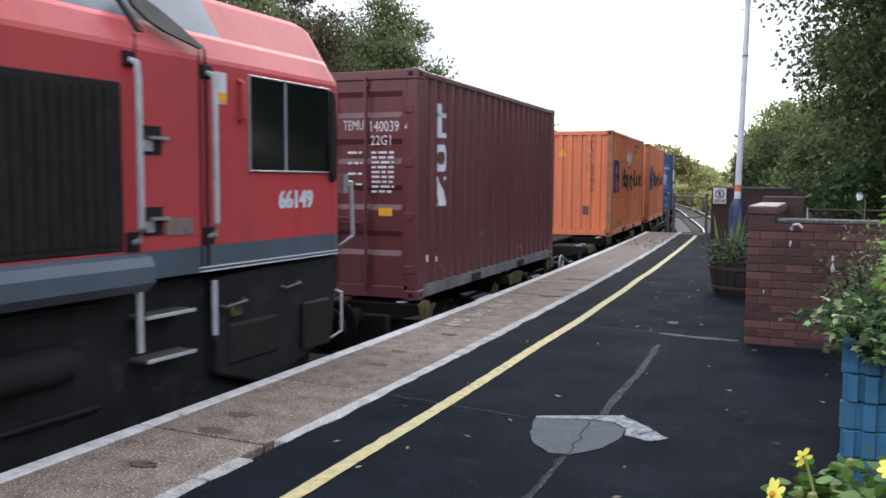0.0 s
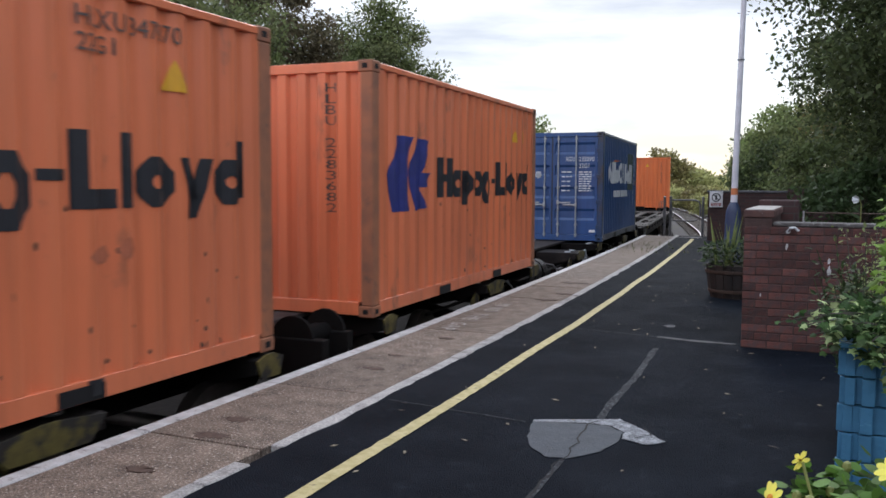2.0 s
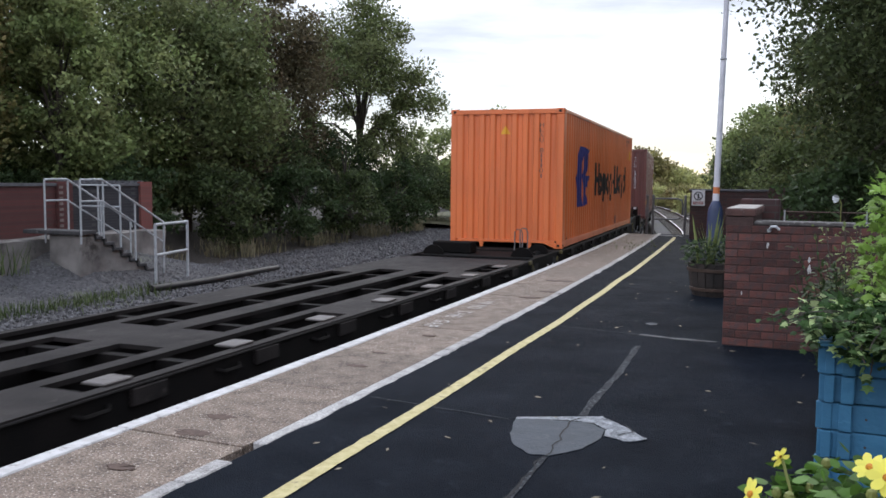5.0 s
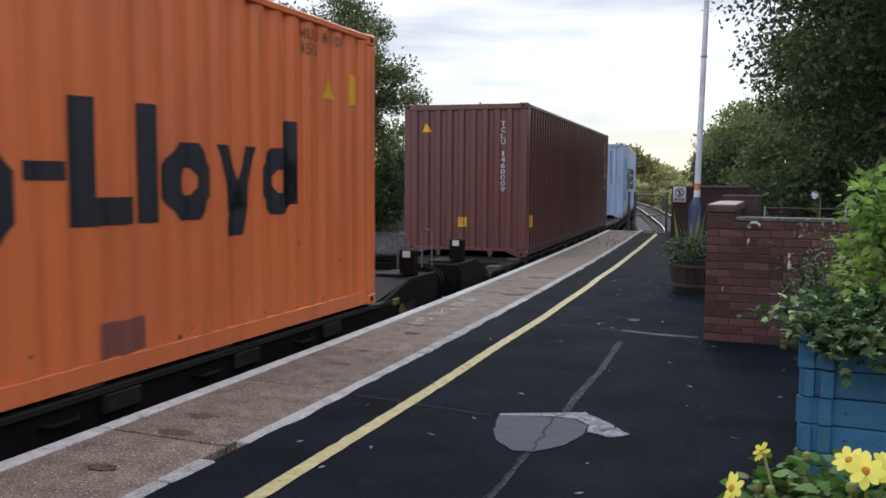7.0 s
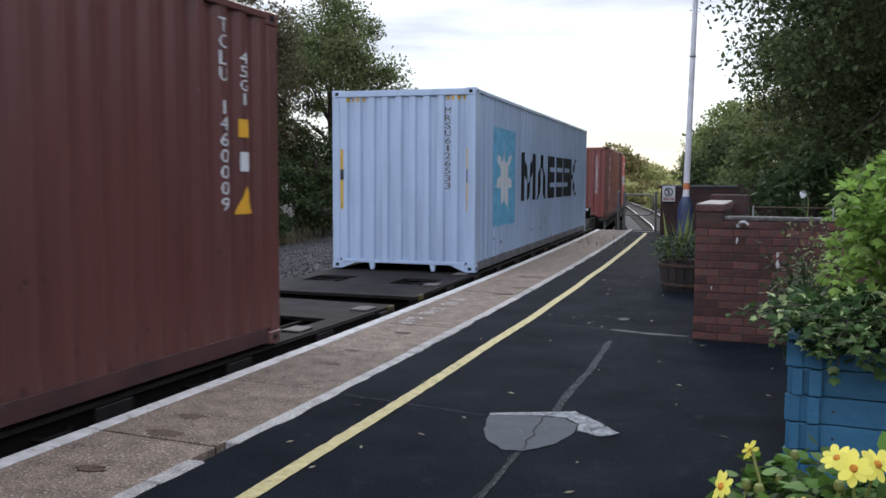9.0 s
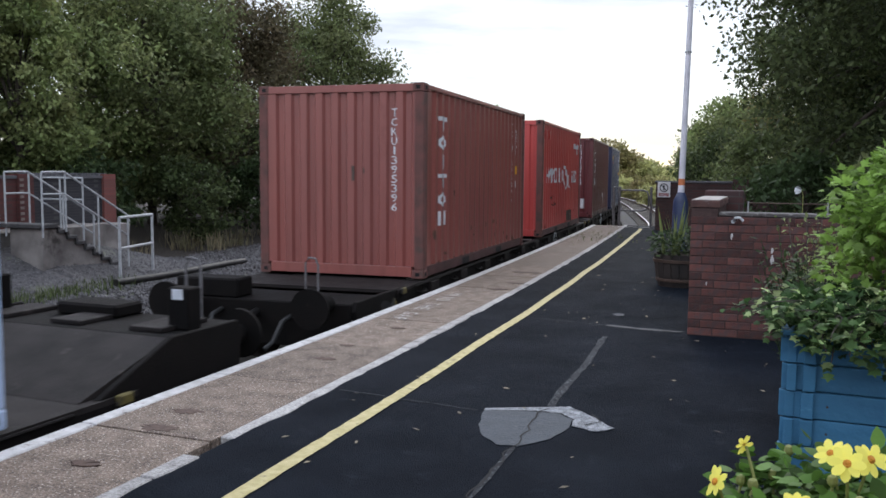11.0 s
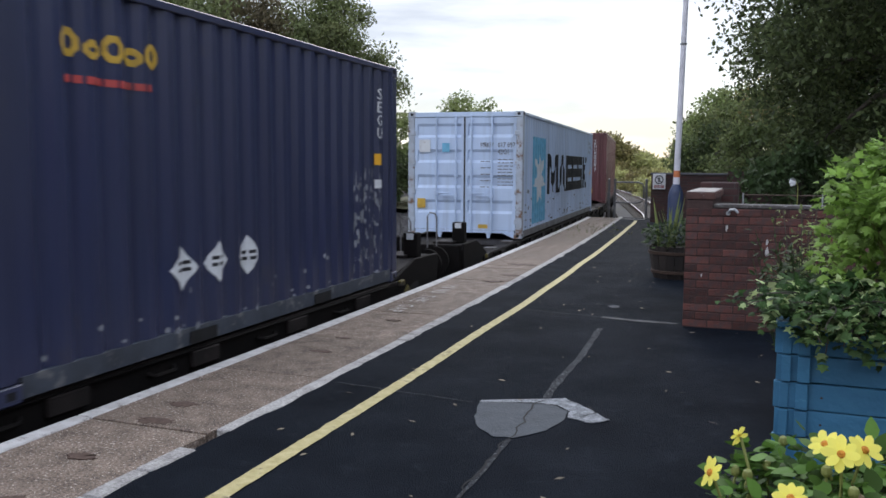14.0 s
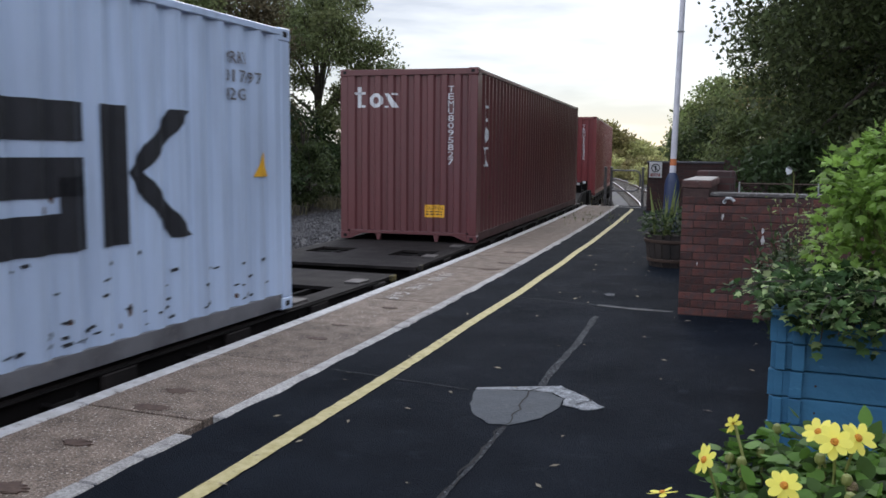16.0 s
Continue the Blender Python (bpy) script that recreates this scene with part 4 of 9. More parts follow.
def far_wall():
    root = thing("wall_far", "dark brick wall closing the platform end", "wall", kind="structure")
    s = Shape()
    s.box(-3.0, 24.0, 0, -1.0, 24.25, 1.30)
    s.box(-1.0, 23.9, 0, -0.55, 24.3, 1.42)
    s.box(-0.55, 24.0, 0, 9.0, 24.25, 1.0)
    part("brickwork", s, MAT["brick_far"], root, "sooty dark brick")
    s = Shape()
    s.box(-3.03, 23.97, 1.302, -1.0, 24.28, 1.36)
    part("coping", s, MAT["slate"], root, "dark coping", bevel=0.01)
    return root


def brick_pattern():
    """Brickwork seen from afar."""
    m = material("far_brickwork", (0.085, 0.038, 0.034), 0.9, bump=0.2)
    n, l = m.node_tree.nodes, m.node_tree.links
    b = n["Principled BSDF"]
    co = n.new("ShaderNodeTexCoord")
    mp = n.new("ShaderNodeMapping")
    mp.inputs["Rotation"].default_value = (radians(90), 0, 0)
    br = n.new("ShaderNodeTexBrick")
    br.inputs["Scale"].default_value = 4.4
    br.inputs["Color1"].default_value, br.inputs["Color2"].default_value, br.inputs["Mortar"].default_value = (0.066, 0.028, 0.025, 1), (0.040, 0.021, 0.021, 1), (0.050, 0.042, 0.040, 1)
    br.inputs["Mortar Size"].default_value, br.inputs["Row Height"].default_value = 0.03, 0.33
    br.inputs["Brick Width"].default_value = 1.0
    l.new(co.outputs["Object"], mp.inputs["Vector"])
    l.new(mp.outputs["Vector"], br.inputs["Vector"])
    l.new(br.outputs["Color"], b.inputs["Base Color"])
    return m




MAT["brick_far"] = brick_pattern()


def no_entry_sign():
    root = thing("warning_sign", "white square no-entry warning sign with black ring on the brick wall", "sign", pose(-2.78, 23.93, 1.12))
    s = Shape()
    s.box(-0.17, 0.0, -0.21, 0.17, 0.02, 0.21)
    part("plate", s, MAT["sign_white"], root, bevel=0.004)
    s = Shape()
    s.ring((0, -0.004, 0.05), (0, 1, 0), 0.105, 0.013, 28, 6)
    s.tube([(-0.075, -0.004, 0.125), (0.075, -0.004, -0.025)], 0.010, 6)
    part("ring", s, MAT["black"], root, "black prohibition ring with slash")
    s = Shape()
    s.box(-0.02, -0.006, -0.02, 0.02, -0.001, 0.115)
    part("symbol", s, MAT["black"], root, "plain dark symbol bar")
    s = Shape()
    s.box(-0.13, -0.005, -0.175, 0.13, -0.001, -0.10)
    part("text_panel", s, MAT["sign_red"], root, "dark red panel")
    s = Shape()
    s.box(-0.11, -0.008, -0.13, 0.11, -0.0055, -0.118)
    s.box(-0.09, -0.008, -0.16, 0.09, -0.0055, -0.148)
    part("text_bars", s, MAT["sign_white"], root, "thin white text bars")
    return root


def lamp_post():
    root = thing("lamp_post", "tall white lamp post with dark blue base and orange band", "lamp post", pose(-1.47, 14.9, 0.0, 0, 1.1, 0))
    s = Shape()
    s.lathe([(0.125, 0), (0.125, 1.02), (0.118, 1.05), (0.118, 1.08), (0.06, 1.22)], 20)
    part("base", s, MAT["lamp_blue"], root, "dark blue base sleeve", smooth=True)
    s = Shape()
    s.lathe([(0.055, 1.2), (0.053, 1.34)], 16)
    part("lower_shaft", s, MAT["lamp_white"], root, smooth=True)
    s = Shape()
    s.lathe([(0.054, 1.34), (0.053, 1.45)], 16)
    part("band", s, MAT["lamp_orange"], root, "orange painted band", smooth=True)
    s = Shape()
    s.lathe([(0.052, 1.45), (0.036, 6.2)], 16)
    part("shaft", s, MAT["lamp_white"], root, smooth=True)
    s = Shape()
    s.tube([(0.0, -0.05, 3.56), (0.0, -0.09, 3.56)], 0.02, 8)
    s.ring((0, 0, 3.55), (0, 0, 1), 0.05, 0.012, 16, 6)
    part("clamp", s, MAT["zinc"], root, "small clamp")
    s = Shape()
    s.box(-0.10, -0.55, 6.15, 0.10, 0.08, 6.27)
    part("lantern", s, MAT["lamp_white"], root, "flat lantern head", bevel=0.03)
    return root


def barrel_planter():
    root = thing("barrel_planter", "half barrel planter of dark old timber with plants", "planter", pose(-1.12, 12.02, 0.0))
    n = 20
    for k in range(n):
        a0, a1 = 2 * math.pi * k / n + 0.012, 2 * math.pi * (k + 1) / n - 0.012
        prof = [(0.315, 0.0), (0.355, 0.15), (0.375, 0.30), (0.385, 0.44)]
        v, f = [], []
        for r, z in prof:
            for rr in (r, r - 0.03):
                v += [(rr * math.cos(a0), rr * math.sin(a0), z), (rr * math.cos(a1), rr * math.sin(a1), z)]
        for i in range(3):
            a = i * 4
            f += [(a, a + 1, a + 5, a + 4), (a + 3, a + 2, a + 6, a + 7), (a + 1, a + 3, a + 7, a + 5), (a + 2, a, a + 4, a + 6)]
        f += [(0, 2, 3, 1), (12, 13, 15, 14)]
        part("stave", Shape().add(v, f), MAT["barrel"], root)
    for z, r in ((0.07, 0.343), (0.33, 0.385)):
        s = Shape()
        s.lathe([(r, z), (r + 0.006, z + 0.004), (r + 0.012, z + 0.04), (r + 0.008, z + 0.044)], 32)
        part("hoop", s, MAT["rail_side"], root, "rusty iron hoop", smooth=True)
    s = Shape()
    s.lathe([(0.30, 0.30), (0.355, 0.40), (0.2, 0.42), (0.01, 0.43)], 20)
    part("soil", s, MAT["soil"], root)
    return root


def blue_planter(name="timber_planter", m=None, w=1.5, d=1.1, boards=6, label="large square planter of blue painted timber boards"):
    """Stacked boards with notched corners and corner battens; its corner nearest the track at the origin."""
    root = thing(name, label, "planter", m)
    bh = 0.128
    rng = random.Random(2)
    for k in range(boards):
        z0 = 0.0 + k * bh
        j = rng.uniform(-0.004, 0.004)
        proud = 0.008 if k % 2 else 0.0
        for nm, b in (("board", (-0.02 - proud, j, z0 + 0.003, w, 0.04 + j, z0 + bh - 0.003)), ("board", (j, -0.025 + proud * 2, z0 + 0.003, 0.042 + j, d, z0 + bh - 0.003)),
                      ("board", (0, d - 0.04, z0 + 0.003, w, d, z0 + bh - 0.003)), ("board", (w - 0.04, 0.045, z0 + 0.003, w, d - 0.045, z0 + bh - 0.003))):
            s = Shape()
            s.box(*b)
            part(nm, s, MAT["planter_blue"], root, bevel=0.003)
        s = Shape()
        s.box(0.07 + j, -0.028, z0 + 0.004, 0.125 + j, -0.001, z0 + bh - 0.004)
        part("corner_batten", s, MAT["planter_blue"], root, bevel=0.003)
        for x in (0.18, 0.22 + 0.3 * w):
            s = Shape()
            s.tube([(x, 0.003, z0 + 0.064), (x, -0.004, z0 + 0.064)], 0.006, 6)
            part("nail_head", s, MAT["rail_side"], root, "dark nail head")
    s = Shape()
    s.box(-0.03, -0.035, boards * bh, w + 0.02, 0.07, boards * bh + 0.028)
    s.box(-0.03, 0.0705, boards * bh, 0.07, d, boards * bh + 0.028)
    part("rim", s, MAT["planter_blue"], root, "pale-edged blue top rail", bevel=0.006)
    s = Shape()
    s.box(0.043, 0.041, boards * bh - 0.15, w - 0.041, d - 0.041, boards * bh - 0.04)
    part("soil", s, MAT["soil"], root)
    return root


def platform_gate():
    root = thing("platform_gate", "galvanised tubular steel gate across the platform end", "gate", pose(0, 0, 0))
    for x in (-4.42, -4.25, -3.33):
        s = Shape()
        s.tube([(x, 25.6, 0.0), (x, 25.6, 1.12)], 0.038, 10)
        s.lathe([(0.045, 1.12), (0.045, 1.15), (0.01, 1.17)], 10, (x, 25.6, 0))
        part("post", s, MAT["dull_steel"], root, smooth=True)
    s = Shape()
    s.tube([(-4.25, 25.58, 1.06), (-3.55, 25.58, 1.06), (-3.44, 25.58, 1.02), (-3.40, 25.58, 0.9), (-3.40, 25.58, 0.62), (-3.46, 25.58, 0.50), (-3.6, 25.58, 0.46), (-4.25, 25.58, 0.46)], 0.026, 8)
    part("hoop_bar", s, MAT["dull_steel"], root, smooth=True)
    s = Shape()
    s.tube([(-4.25, 25.56, 0.78), (-4.10, 25.50, 0.78)], 0.02, 8)
    part("latch", s, MAT["dull_steel"], root)
    s = Shape()
    s.box(-4.46, 25.5, 0.55, -4.37, 25.56, 0.75)
    part("latch_box", s, MAT["dull_steel"], root)
    return root


def garden_rail():
    root = thing("garden_rail", "thin grey rail behind the brick wall", "railing")
    s = Shape()
    s.tube([(-0.3, 11.2, 1.17), (1.6, 11.2, 1.17)], 0.008, 8)
    part("bar", s, MAT["rail_side"], root)
    for x in (-0.28, 0.62, 1.58):
        s = Shape()
        s.tube([(x, 11.2, 0), (x, 11.2, 1.19)], 0.010, 8)
        part("post", s, MAT["zinc"], root)
    return root


near_wall()
tap_spout()
far_wall()
no_entry_sign()
lamp_post()
barrel_planter()
blue_planter(m=pose(0.09, 4.22, 0.0, 0, 0, -2))
platform_gate()
garden_rail()


# ---- the disused platform across the line ----
def old_platform():
    root = thing("old_platform", "crumbling concrete platform face of a disused platform", "platform", kind="structure")
    s = Shape()
    ys = np.linspace(2, 19.2, 30)
    v, f = [], []
    for y in ys:
        x = line_x(y, -10.75) + 0.12 * noise.noise((y * 0.9, 1, 2))
        v += [(x, y, -1.25), (x - 0.08, y, -0.4), (x - 0.05 + 0.1 * noise.noise((y * 2, 3, 1)), y, 0.06 + 0.12 * noise.noise((y * 1.3, 7, 1))), (x - 9, y, 0.08)]
    for i in range(len(ys) - 1):
        for k in range(3):
            f.append((i * 4 + k, i * 4 + k + 1, i * 4 + 5 + k, i * 4 + 4 + k))
    f.append(tuple(range(len(v) - 4, len(v))))
    s.add(v, f)
    part("face", s, MAT["old_concrete"], root, "stained crumbling concrete")
    # stair: a sloping concrete flight with dark worn treads lying on it, and a dark landing slab
    x = line_x(17, -10.3)
    q = Shape()
    q.prism([(14.62, 0.20), (15.02, 0.20), (17.05, -0.93), (17.05, -1.25), (14.62, -1.25)], "x", x - 0.1, x + 0.88)
    part("stair_flight", q, MAT["old_concrete"], root, "stained sloping concrete flight", bevel=0.02)
    q = Shape()
    q.box(x - 0.8, 14.5, 0.205, x + 0.96, 15.02, 0.30)
    part("landing_slab", q, MAT["step_dark"], root, "dark worn landing slab", bevel=0.012)
    for i in range(7):
        z, y = 0.15 - 0.15 * i, 15.03 + 0.27 * i
        q = Shape()
        q.box(x - 0.1, y, z - 0.075, x + 0.95, y + 0.30, z)
        part("tread", q, MAT["step_dark"], root, "dark worn step tread", bevel=0.01)
        q = Shape()
        q.box(x - 0.1, y - 0.004, z + 0.001, x + 0.94, y + 0.06, z + 0.074)
        part("riser", q, MAT["step_dark"], root)
    return root


def step_rails():
    root = thing("step_handrails", "white tubular handrails beside the old platform steps", "handrail")
    x0 = line_x(17, -10.3)
    for x in (x0 + 0.98, x0 - 0.12):
        s = Shape()
        s.tube([(x, 14.55, 1.47), (x, 15.2, 1.48), (x, 17.25, 0.40), (x, 17.3, 0.24)], 0.026, 8)
        part("handrail", s, MAT["rail_white"], root, smooth=True)
        s = Shape()
        s.tube([(x, 14.55, 0.98), (x, 15.2, 0.98), (x, 17.2, -0.08)], 0.022, 8)
        part("knee_rail", s, MAT["rail_white"], root, smooth=True)
        for y, zt, zb in ((14.55, 1.46, 0.0), (15.23, 1.46, 0.1), (16.25, 0.92, -0.5), (17.25, 0.38, -1.2)):
            s = Shape()
            s.tube([(x, y, zb), (x, y, zt)], 0.022, 8)
            part("post", s, MAT["rail_white"], root, smooth=True)
    return root


def landing_rail():
    root = thing("landing_rail", "white tubular guard rail at the head of the old steps", "guard rail")
    for x in (-17.36, -16.75):
        s = Shape()
        s.tube([(x, 16.6, -0.05), (x, 16.6, 1.33)], 0.024, 8)
        part("post", s, MAT["rail_white"], root, smooth=True)
    s = Shape()
    s.tube([(-16.02, 16.6, -0.75), (-16.02, 16.6, 1.33)], 0.024, 8)
    part("post", s, MAT["rail_white"], root, smooth=True)
    for z in (1.33, 0.79):
        s = Shape()
        s.tube([(-17.36, 16.6, z), (-16.02, 16.6, z)], 0.024, 8)
        part("bar", s, MAT["rail_white"], root, smooth=True)
    return root


def end_rail():
    root = thing("end_rail", "white tubular barrier on the ballast", "barrier")
    a, b = Vector((-14.5, 16.15, -1.2)), Vector((-15.0, 17.9, -1.2))
    for p in (a, b):
        s = Shape()
        s.tube([p, p + Vector((0, 0, 1.62))], 0.035, 8)
        part("post", s, MAT["rail_white"], root, smooth=True)
    for h in (1.60, 0.86):
        s = Shape()
        s.tube([a + Vector((0, 0, h)), b + Vector((0, 0, h))], 0.035, 8)
        part("bar", s, MAT["rail_white"], root, smooth=True)
    return root


def back_wall():
    root = thing("wall_back", "low red brick wall with dark coping on the disused platform", "wall", kind="structure")
    a, b = Vector((-16.7, 3.0, 0)), Vector((-17.9, 19.6, 0))
    d = (b - a).normalized()
    m = Matrix.Translation(a) @ Matrix.Rotation(math.atan2(-d.x, d.y), 4, "Z")
    n = (b - a).length
    s = Shape()
    s.box(-0.12, 0, -0.2, 0.12, n - 3.4, 1.30, m)
    part("brickwork", s, MAT["brick_far2"], root)
    s = Shape()
    s.box(-0.12, n - 3.399, -0.2, 0.12, n, 1.30, m)
    part("dark_brickwork", s, MAT["brick_blue"], root, "blue-black engineering brick panel")
    k = 0
    while k * 0.23 < 3.0:
        s = Shape()
        s.box(-0.10, n - 3.35 + k * 0.23, 1.381, 0.10, n - 3.35 + k * 0.23 + 0.07, 1.45, m)
        part("coping_tooth", s, MAT["slate"], root)
        k += 1
    s = Shape()
    s.box(-0.16, 0, 1.302, 0.16, n, 1.38, m)
    part("coping", s, MAT["slate"], root)
    for y, mt in ((n - 0.25, "brick_pale"), (n - 3.4, "brick_far2"), (n - 8.0, "brick_far2")):
        s = Shape()
        s.box(-0.2, y - 0.25, -0.2, 0.2, y + 0.25, 1.42, m)
        part("pier", s, MAT[mt], root, "red brick pier")
    for k in range(9):
        s = Shape()
        s.box(0.201, n - 3.62, 0.12 + 0.14 * k, 0.215, n - 3.5, 0.19 + 0.14 * k, m)
        part("quoin", s, MAT["coping_pale"], root, "pale toothed brick end")
    return root


def light_block_wall():
    """An added, unseen wall that closes the platform's back and blocks light, beside and behind the camera."""
    root = thing("wall_light_block", "unseen plain wall added to block light from the right", "wall", kind="structure")
    s = Shape()
    s.box(6.2, -30, 0, 6.5, 8.0, 3.6)
    part("brickwork", s, MAT["brick_far2"], root)
    return root


def cable_pipe():
    s = Shape()
    pts = [(line_x(y, -8.25 + 0.25 * noise.noise((y * 0.3, 0, 3))), y, -1.08 + 0.05 * noise.noise((y * 0.4, 2, 0))) for y in np.linspace(15.6, 21.2, 16)]
    s.tube(pts, 0.085, 10)
    return solid("cable_pipe", s, MAT["pipe"], "black cable pipe lying along the ballast", "pipe", smooth=True)


# reds set low: the trees' shade on the back wall is in this colour
MAT["brick_far2"] = MAT["brick_far"].copy()
for _n in MAT["brick_far2"].node_tree.nodes:
    if _n.type == "TEX_BRICK":
        _n.inputs["Color1"].default_value, _n.inputs["Color2"].default_value = (0.098, 0.030, 0.027, 1), (0.072, 0.026, 0.024, 1)
        _n.inputs["Mortar"].default_value = (0.070, 0.034, 0.030, 1)
for _name, _a, _b, _c in (("brick_blue", (0.030, 0.030, 0.036, 1), (0.020, 0.020, 0.024, 1), (0.050, 0.048, 0.050, 1)), ("brick_pale", (0.20, 0.060, 0.050, 1), (0.155, 0.052, 0.045, 1), (0.13, 0.07, 0.06, 1))):
    MAT[_name] = MAT["brick_far"].copy()
    for _n in MAT[_name].node_tree.nodes:
        if _n.type == "TEX_BRICK":
            _n.inputs["Color1"].default_value, _n.inputs["Color2"].default_value, _n.inputs["Mortar"].default_value = _a, _b, _c
MAT["old_concrete"] = material("crumbling_concrete", (0.26, 0.24, 0.225), 0.9, second=(0.105, 0.095, 0.09), scale=1.6, mix=0.8, bump=1.0, bump_scale=6,
                               stain=(0.045, 0.04, 0.036), stain_scale=1.1, stain_at=0.54)
def slope_height(y):
    """How high the gravel lies: low along the bare face, full beside the stair, running out beyond it."""
    return min(1.0, max(0.0, (21.5 - y) / 5.0)) * (0.42 + 0.58 * min(1.0, max(0.0, (y - 13.2) / 1.8)))


def gravel_slope():
    """Loose ballast heaped against the old platform's face, running down to the track."""
    s = Shape()
    ys = np.linspace(2, 24, 70)
    rows = ((-10.9, -0.16), (-10.2, -0.42), (-9.5, -0.74), (-8.9, -1.04), (-8.3, -1.235))
    v = []
    for y in ys:
        fade = slope_height(y)
        for o, z in rows:
            v.append((line_x(y, o), y, -1.235 + (z + 1.235) * fade + 0.07 * fade * noise.noise((y * 1.1, o * 1.3, 2)) + 0.02 * noise.noise((y * 5, o * 5, 3))))
    n = len(rows)
    s.add(v, [(i * n + k, i * n + k + 1, i * n + n + k + 1, i * n + n + k) for i in range(len(ys) - 1) for k in range(n - 1)])
    root = solid("gravel_slope", s, MAT["ballast"], "grey gravel heaped against the old platform", kind="structure")
    rng = random.Random(91)
    st = Shape()
    for i in range(9000):
        y = rng.uniform(7.5, 22)
        t = rng.random()
        o = -10.8 + 2.5 * t
        fade = slope_height(y)
        z = -1.235 + fade * float(np.interp(o, [r[0] for r in rows], [r[1] + 1.235 for r in rows])) + 0.07 * fade * noise.noise((y * 1.1, o * 1.3, 2))
        r = rng.uniform(0.018, 0.042)
        x = line_x(y, o)
        p = [(x + r * rng.uniform(0.6, 1.3) * a, y + r * rng.uniform(0.6, 1.3) * b, z + r * rng.uniform(0.5, 1.1) * c) for a, b, c in ((1, 0, 0), (0, 1, 0), (-1, 0, 0), (0, -1, 0), (0, 0, 1))]
        st.add(p, [(0, 1, 4), (1, 2, 4), (2, 3, 4), (3, 0, 4)])
    tagged(part("slope_stones", st, MAT["stone"], root, "loose grey ballast stones"), kind="stuff")
    return root


MAT["step_dark"] = material("dark_worn_tread", (0.060, 0.058, 0.060), 0.85, second=(0.034, 0.032, 0.033), scale=6, bump=0.5, stain=(0.15, 0.145, 0.14), stain_scale=5, stain_at=0.60)
old_platform()
gravel_slope()
step_rails()
landing_rail()
end_rail()
back_wall()
light_block_wall()
cable_pipe()


# ---- shipping containers ----
W2 = 1.219
MOVING = []      # thing, distance of its middle along the line, half its wheelbase


def profile(length, pitch, crest, slope, trough, depth, margin):
    """Breakpoints (u, inset) of a corrugated sheet; inset 0 is the crest."""
    n = int((length - 2 * margin) // pitch)
    m = (length - n * pitch) / 2
    pts = [(0.0, 0.0), (m, 0.0)]
    for i in range(n):
        u = m + i * pitch
        pts += [(u + crest, 0.0), (u + crest + slope, depth), (u + crest + slope + trough, depth), (u + crest + 2 * slope + trough, 0.0)]
    pts.append((length, 0.0))
    return pts


def side_profile(length):
    return profile(length - 0.30, 0.278, 0.072, 0.068, 0.070, 0.036, 0.05)


END_PROFILE = profile(2.438 - 0.26, 0.235, 0.095, 0.030, 0.080, 0.040, 0.02)


def sheet(pts, z0, z1, place):
    s = Shape()
    v, f = [], []
    for u, d in pts:
        for z in (z0, z1):
            v.append(place(u, d, z))
    for i in range(len(pts) - 1):
        f.append((2 * i, 2 * i + 2, 2 * i + 3, 2 * i + 1))
    return s.add(v, f)


def clip(poly, axis_value, keep_greater):
    out = []
    for i, p in enumerate(poly):
        q = poly[(i + 1) % len(poly)]
        a, b = p[0] - axis_value, q[0] - axis_value
        if not keep_greater:
            a, b = -a, -b
        if a >= 0:
            out.append(p)
        if (a >= 0) != (b >= 0):
            t = a / (a - b)
            out.append((axis_value, p[1] + (q[1] - p[1]) * t))
    return out


def painted(polys, pts, u_shift, place, lift=0.004):
    """Flat convex shapes (u, z) laid on a corrugated sheet, bent with it."""
    s = Shape()
    seen = {}
    for poly in polys:
        lo, hi = min(p[0] for p in poly) - u_shift, max(p[0] for p in poly) - u_shift
        base = [(p[0] - u_shift, p[1]) for p in poly]
        for (u0, d0), (u1, d1) in zip(pts, pts[1:]):
            if u1 <= lo or u0 >= hi or u1 - u0 < 1e-6:
                continue
            c = clip(clip(base, u0, True), u1, False) if (lo < u0 or hi > u1) else base
            if len(c) < 3:
                continue
            ids = []
            for u, z in c:
                key = (round(u, 4), round(z, 4))
                if key not in seen:
                    seen[key] = len(s.v)
                    s.v.append(place(u, d0 + (d1 - d0) * (u - u0) / (u1 - u0) - lift, z))
                if seen[key] not in ids:
                    ids.append(seen[key])
            if len(ids) > 2:
                s.f.append(tuple(ids))
    return s


FINE_PRINT = ("small_print", "chipping", "placard_marks", "web_line", "sub_line", "scraping", "rust_speckle", "chalk_scrawl")


def pieces(polys, name):
    """Marks that stand apart, as lists of shapes; fine print and chips stay together."""
    if name in FINE_PRINT:
        return [polys]
    if name == "hazard_placard":
        return [[q] for q in polys]
    gap = 0.004 if name in ("brand_word", "label", "stripe") else 0.05
    boxes = [(min(p[0] for p in q), min(p[1] for p in q), max(p[0] for p in q), max(p[1] for p in q)) for q in polys]
    group = list(range(len(polys)))
    for i in range(len(polys)):
        for j in range(i):
            a, b = boxes[i], boxes[j]
            if a[0] - gap <= b[2] and b[0] - gap <= a[2] and a[1] - gap <= b[3] and b[1] - gap <= a[3] and group[i] != group[j]:
                old, now = group[i], group[j]
                group = [now if g == old else g for g in group]
    return [[q for q, g in zip(polys, group) if g == k] for k in sorted(set(group))]


def rect(u0, z0, u1, z1):
    return [(u0, z0), (u1, z0), (u1, z1), (u0, z1)]


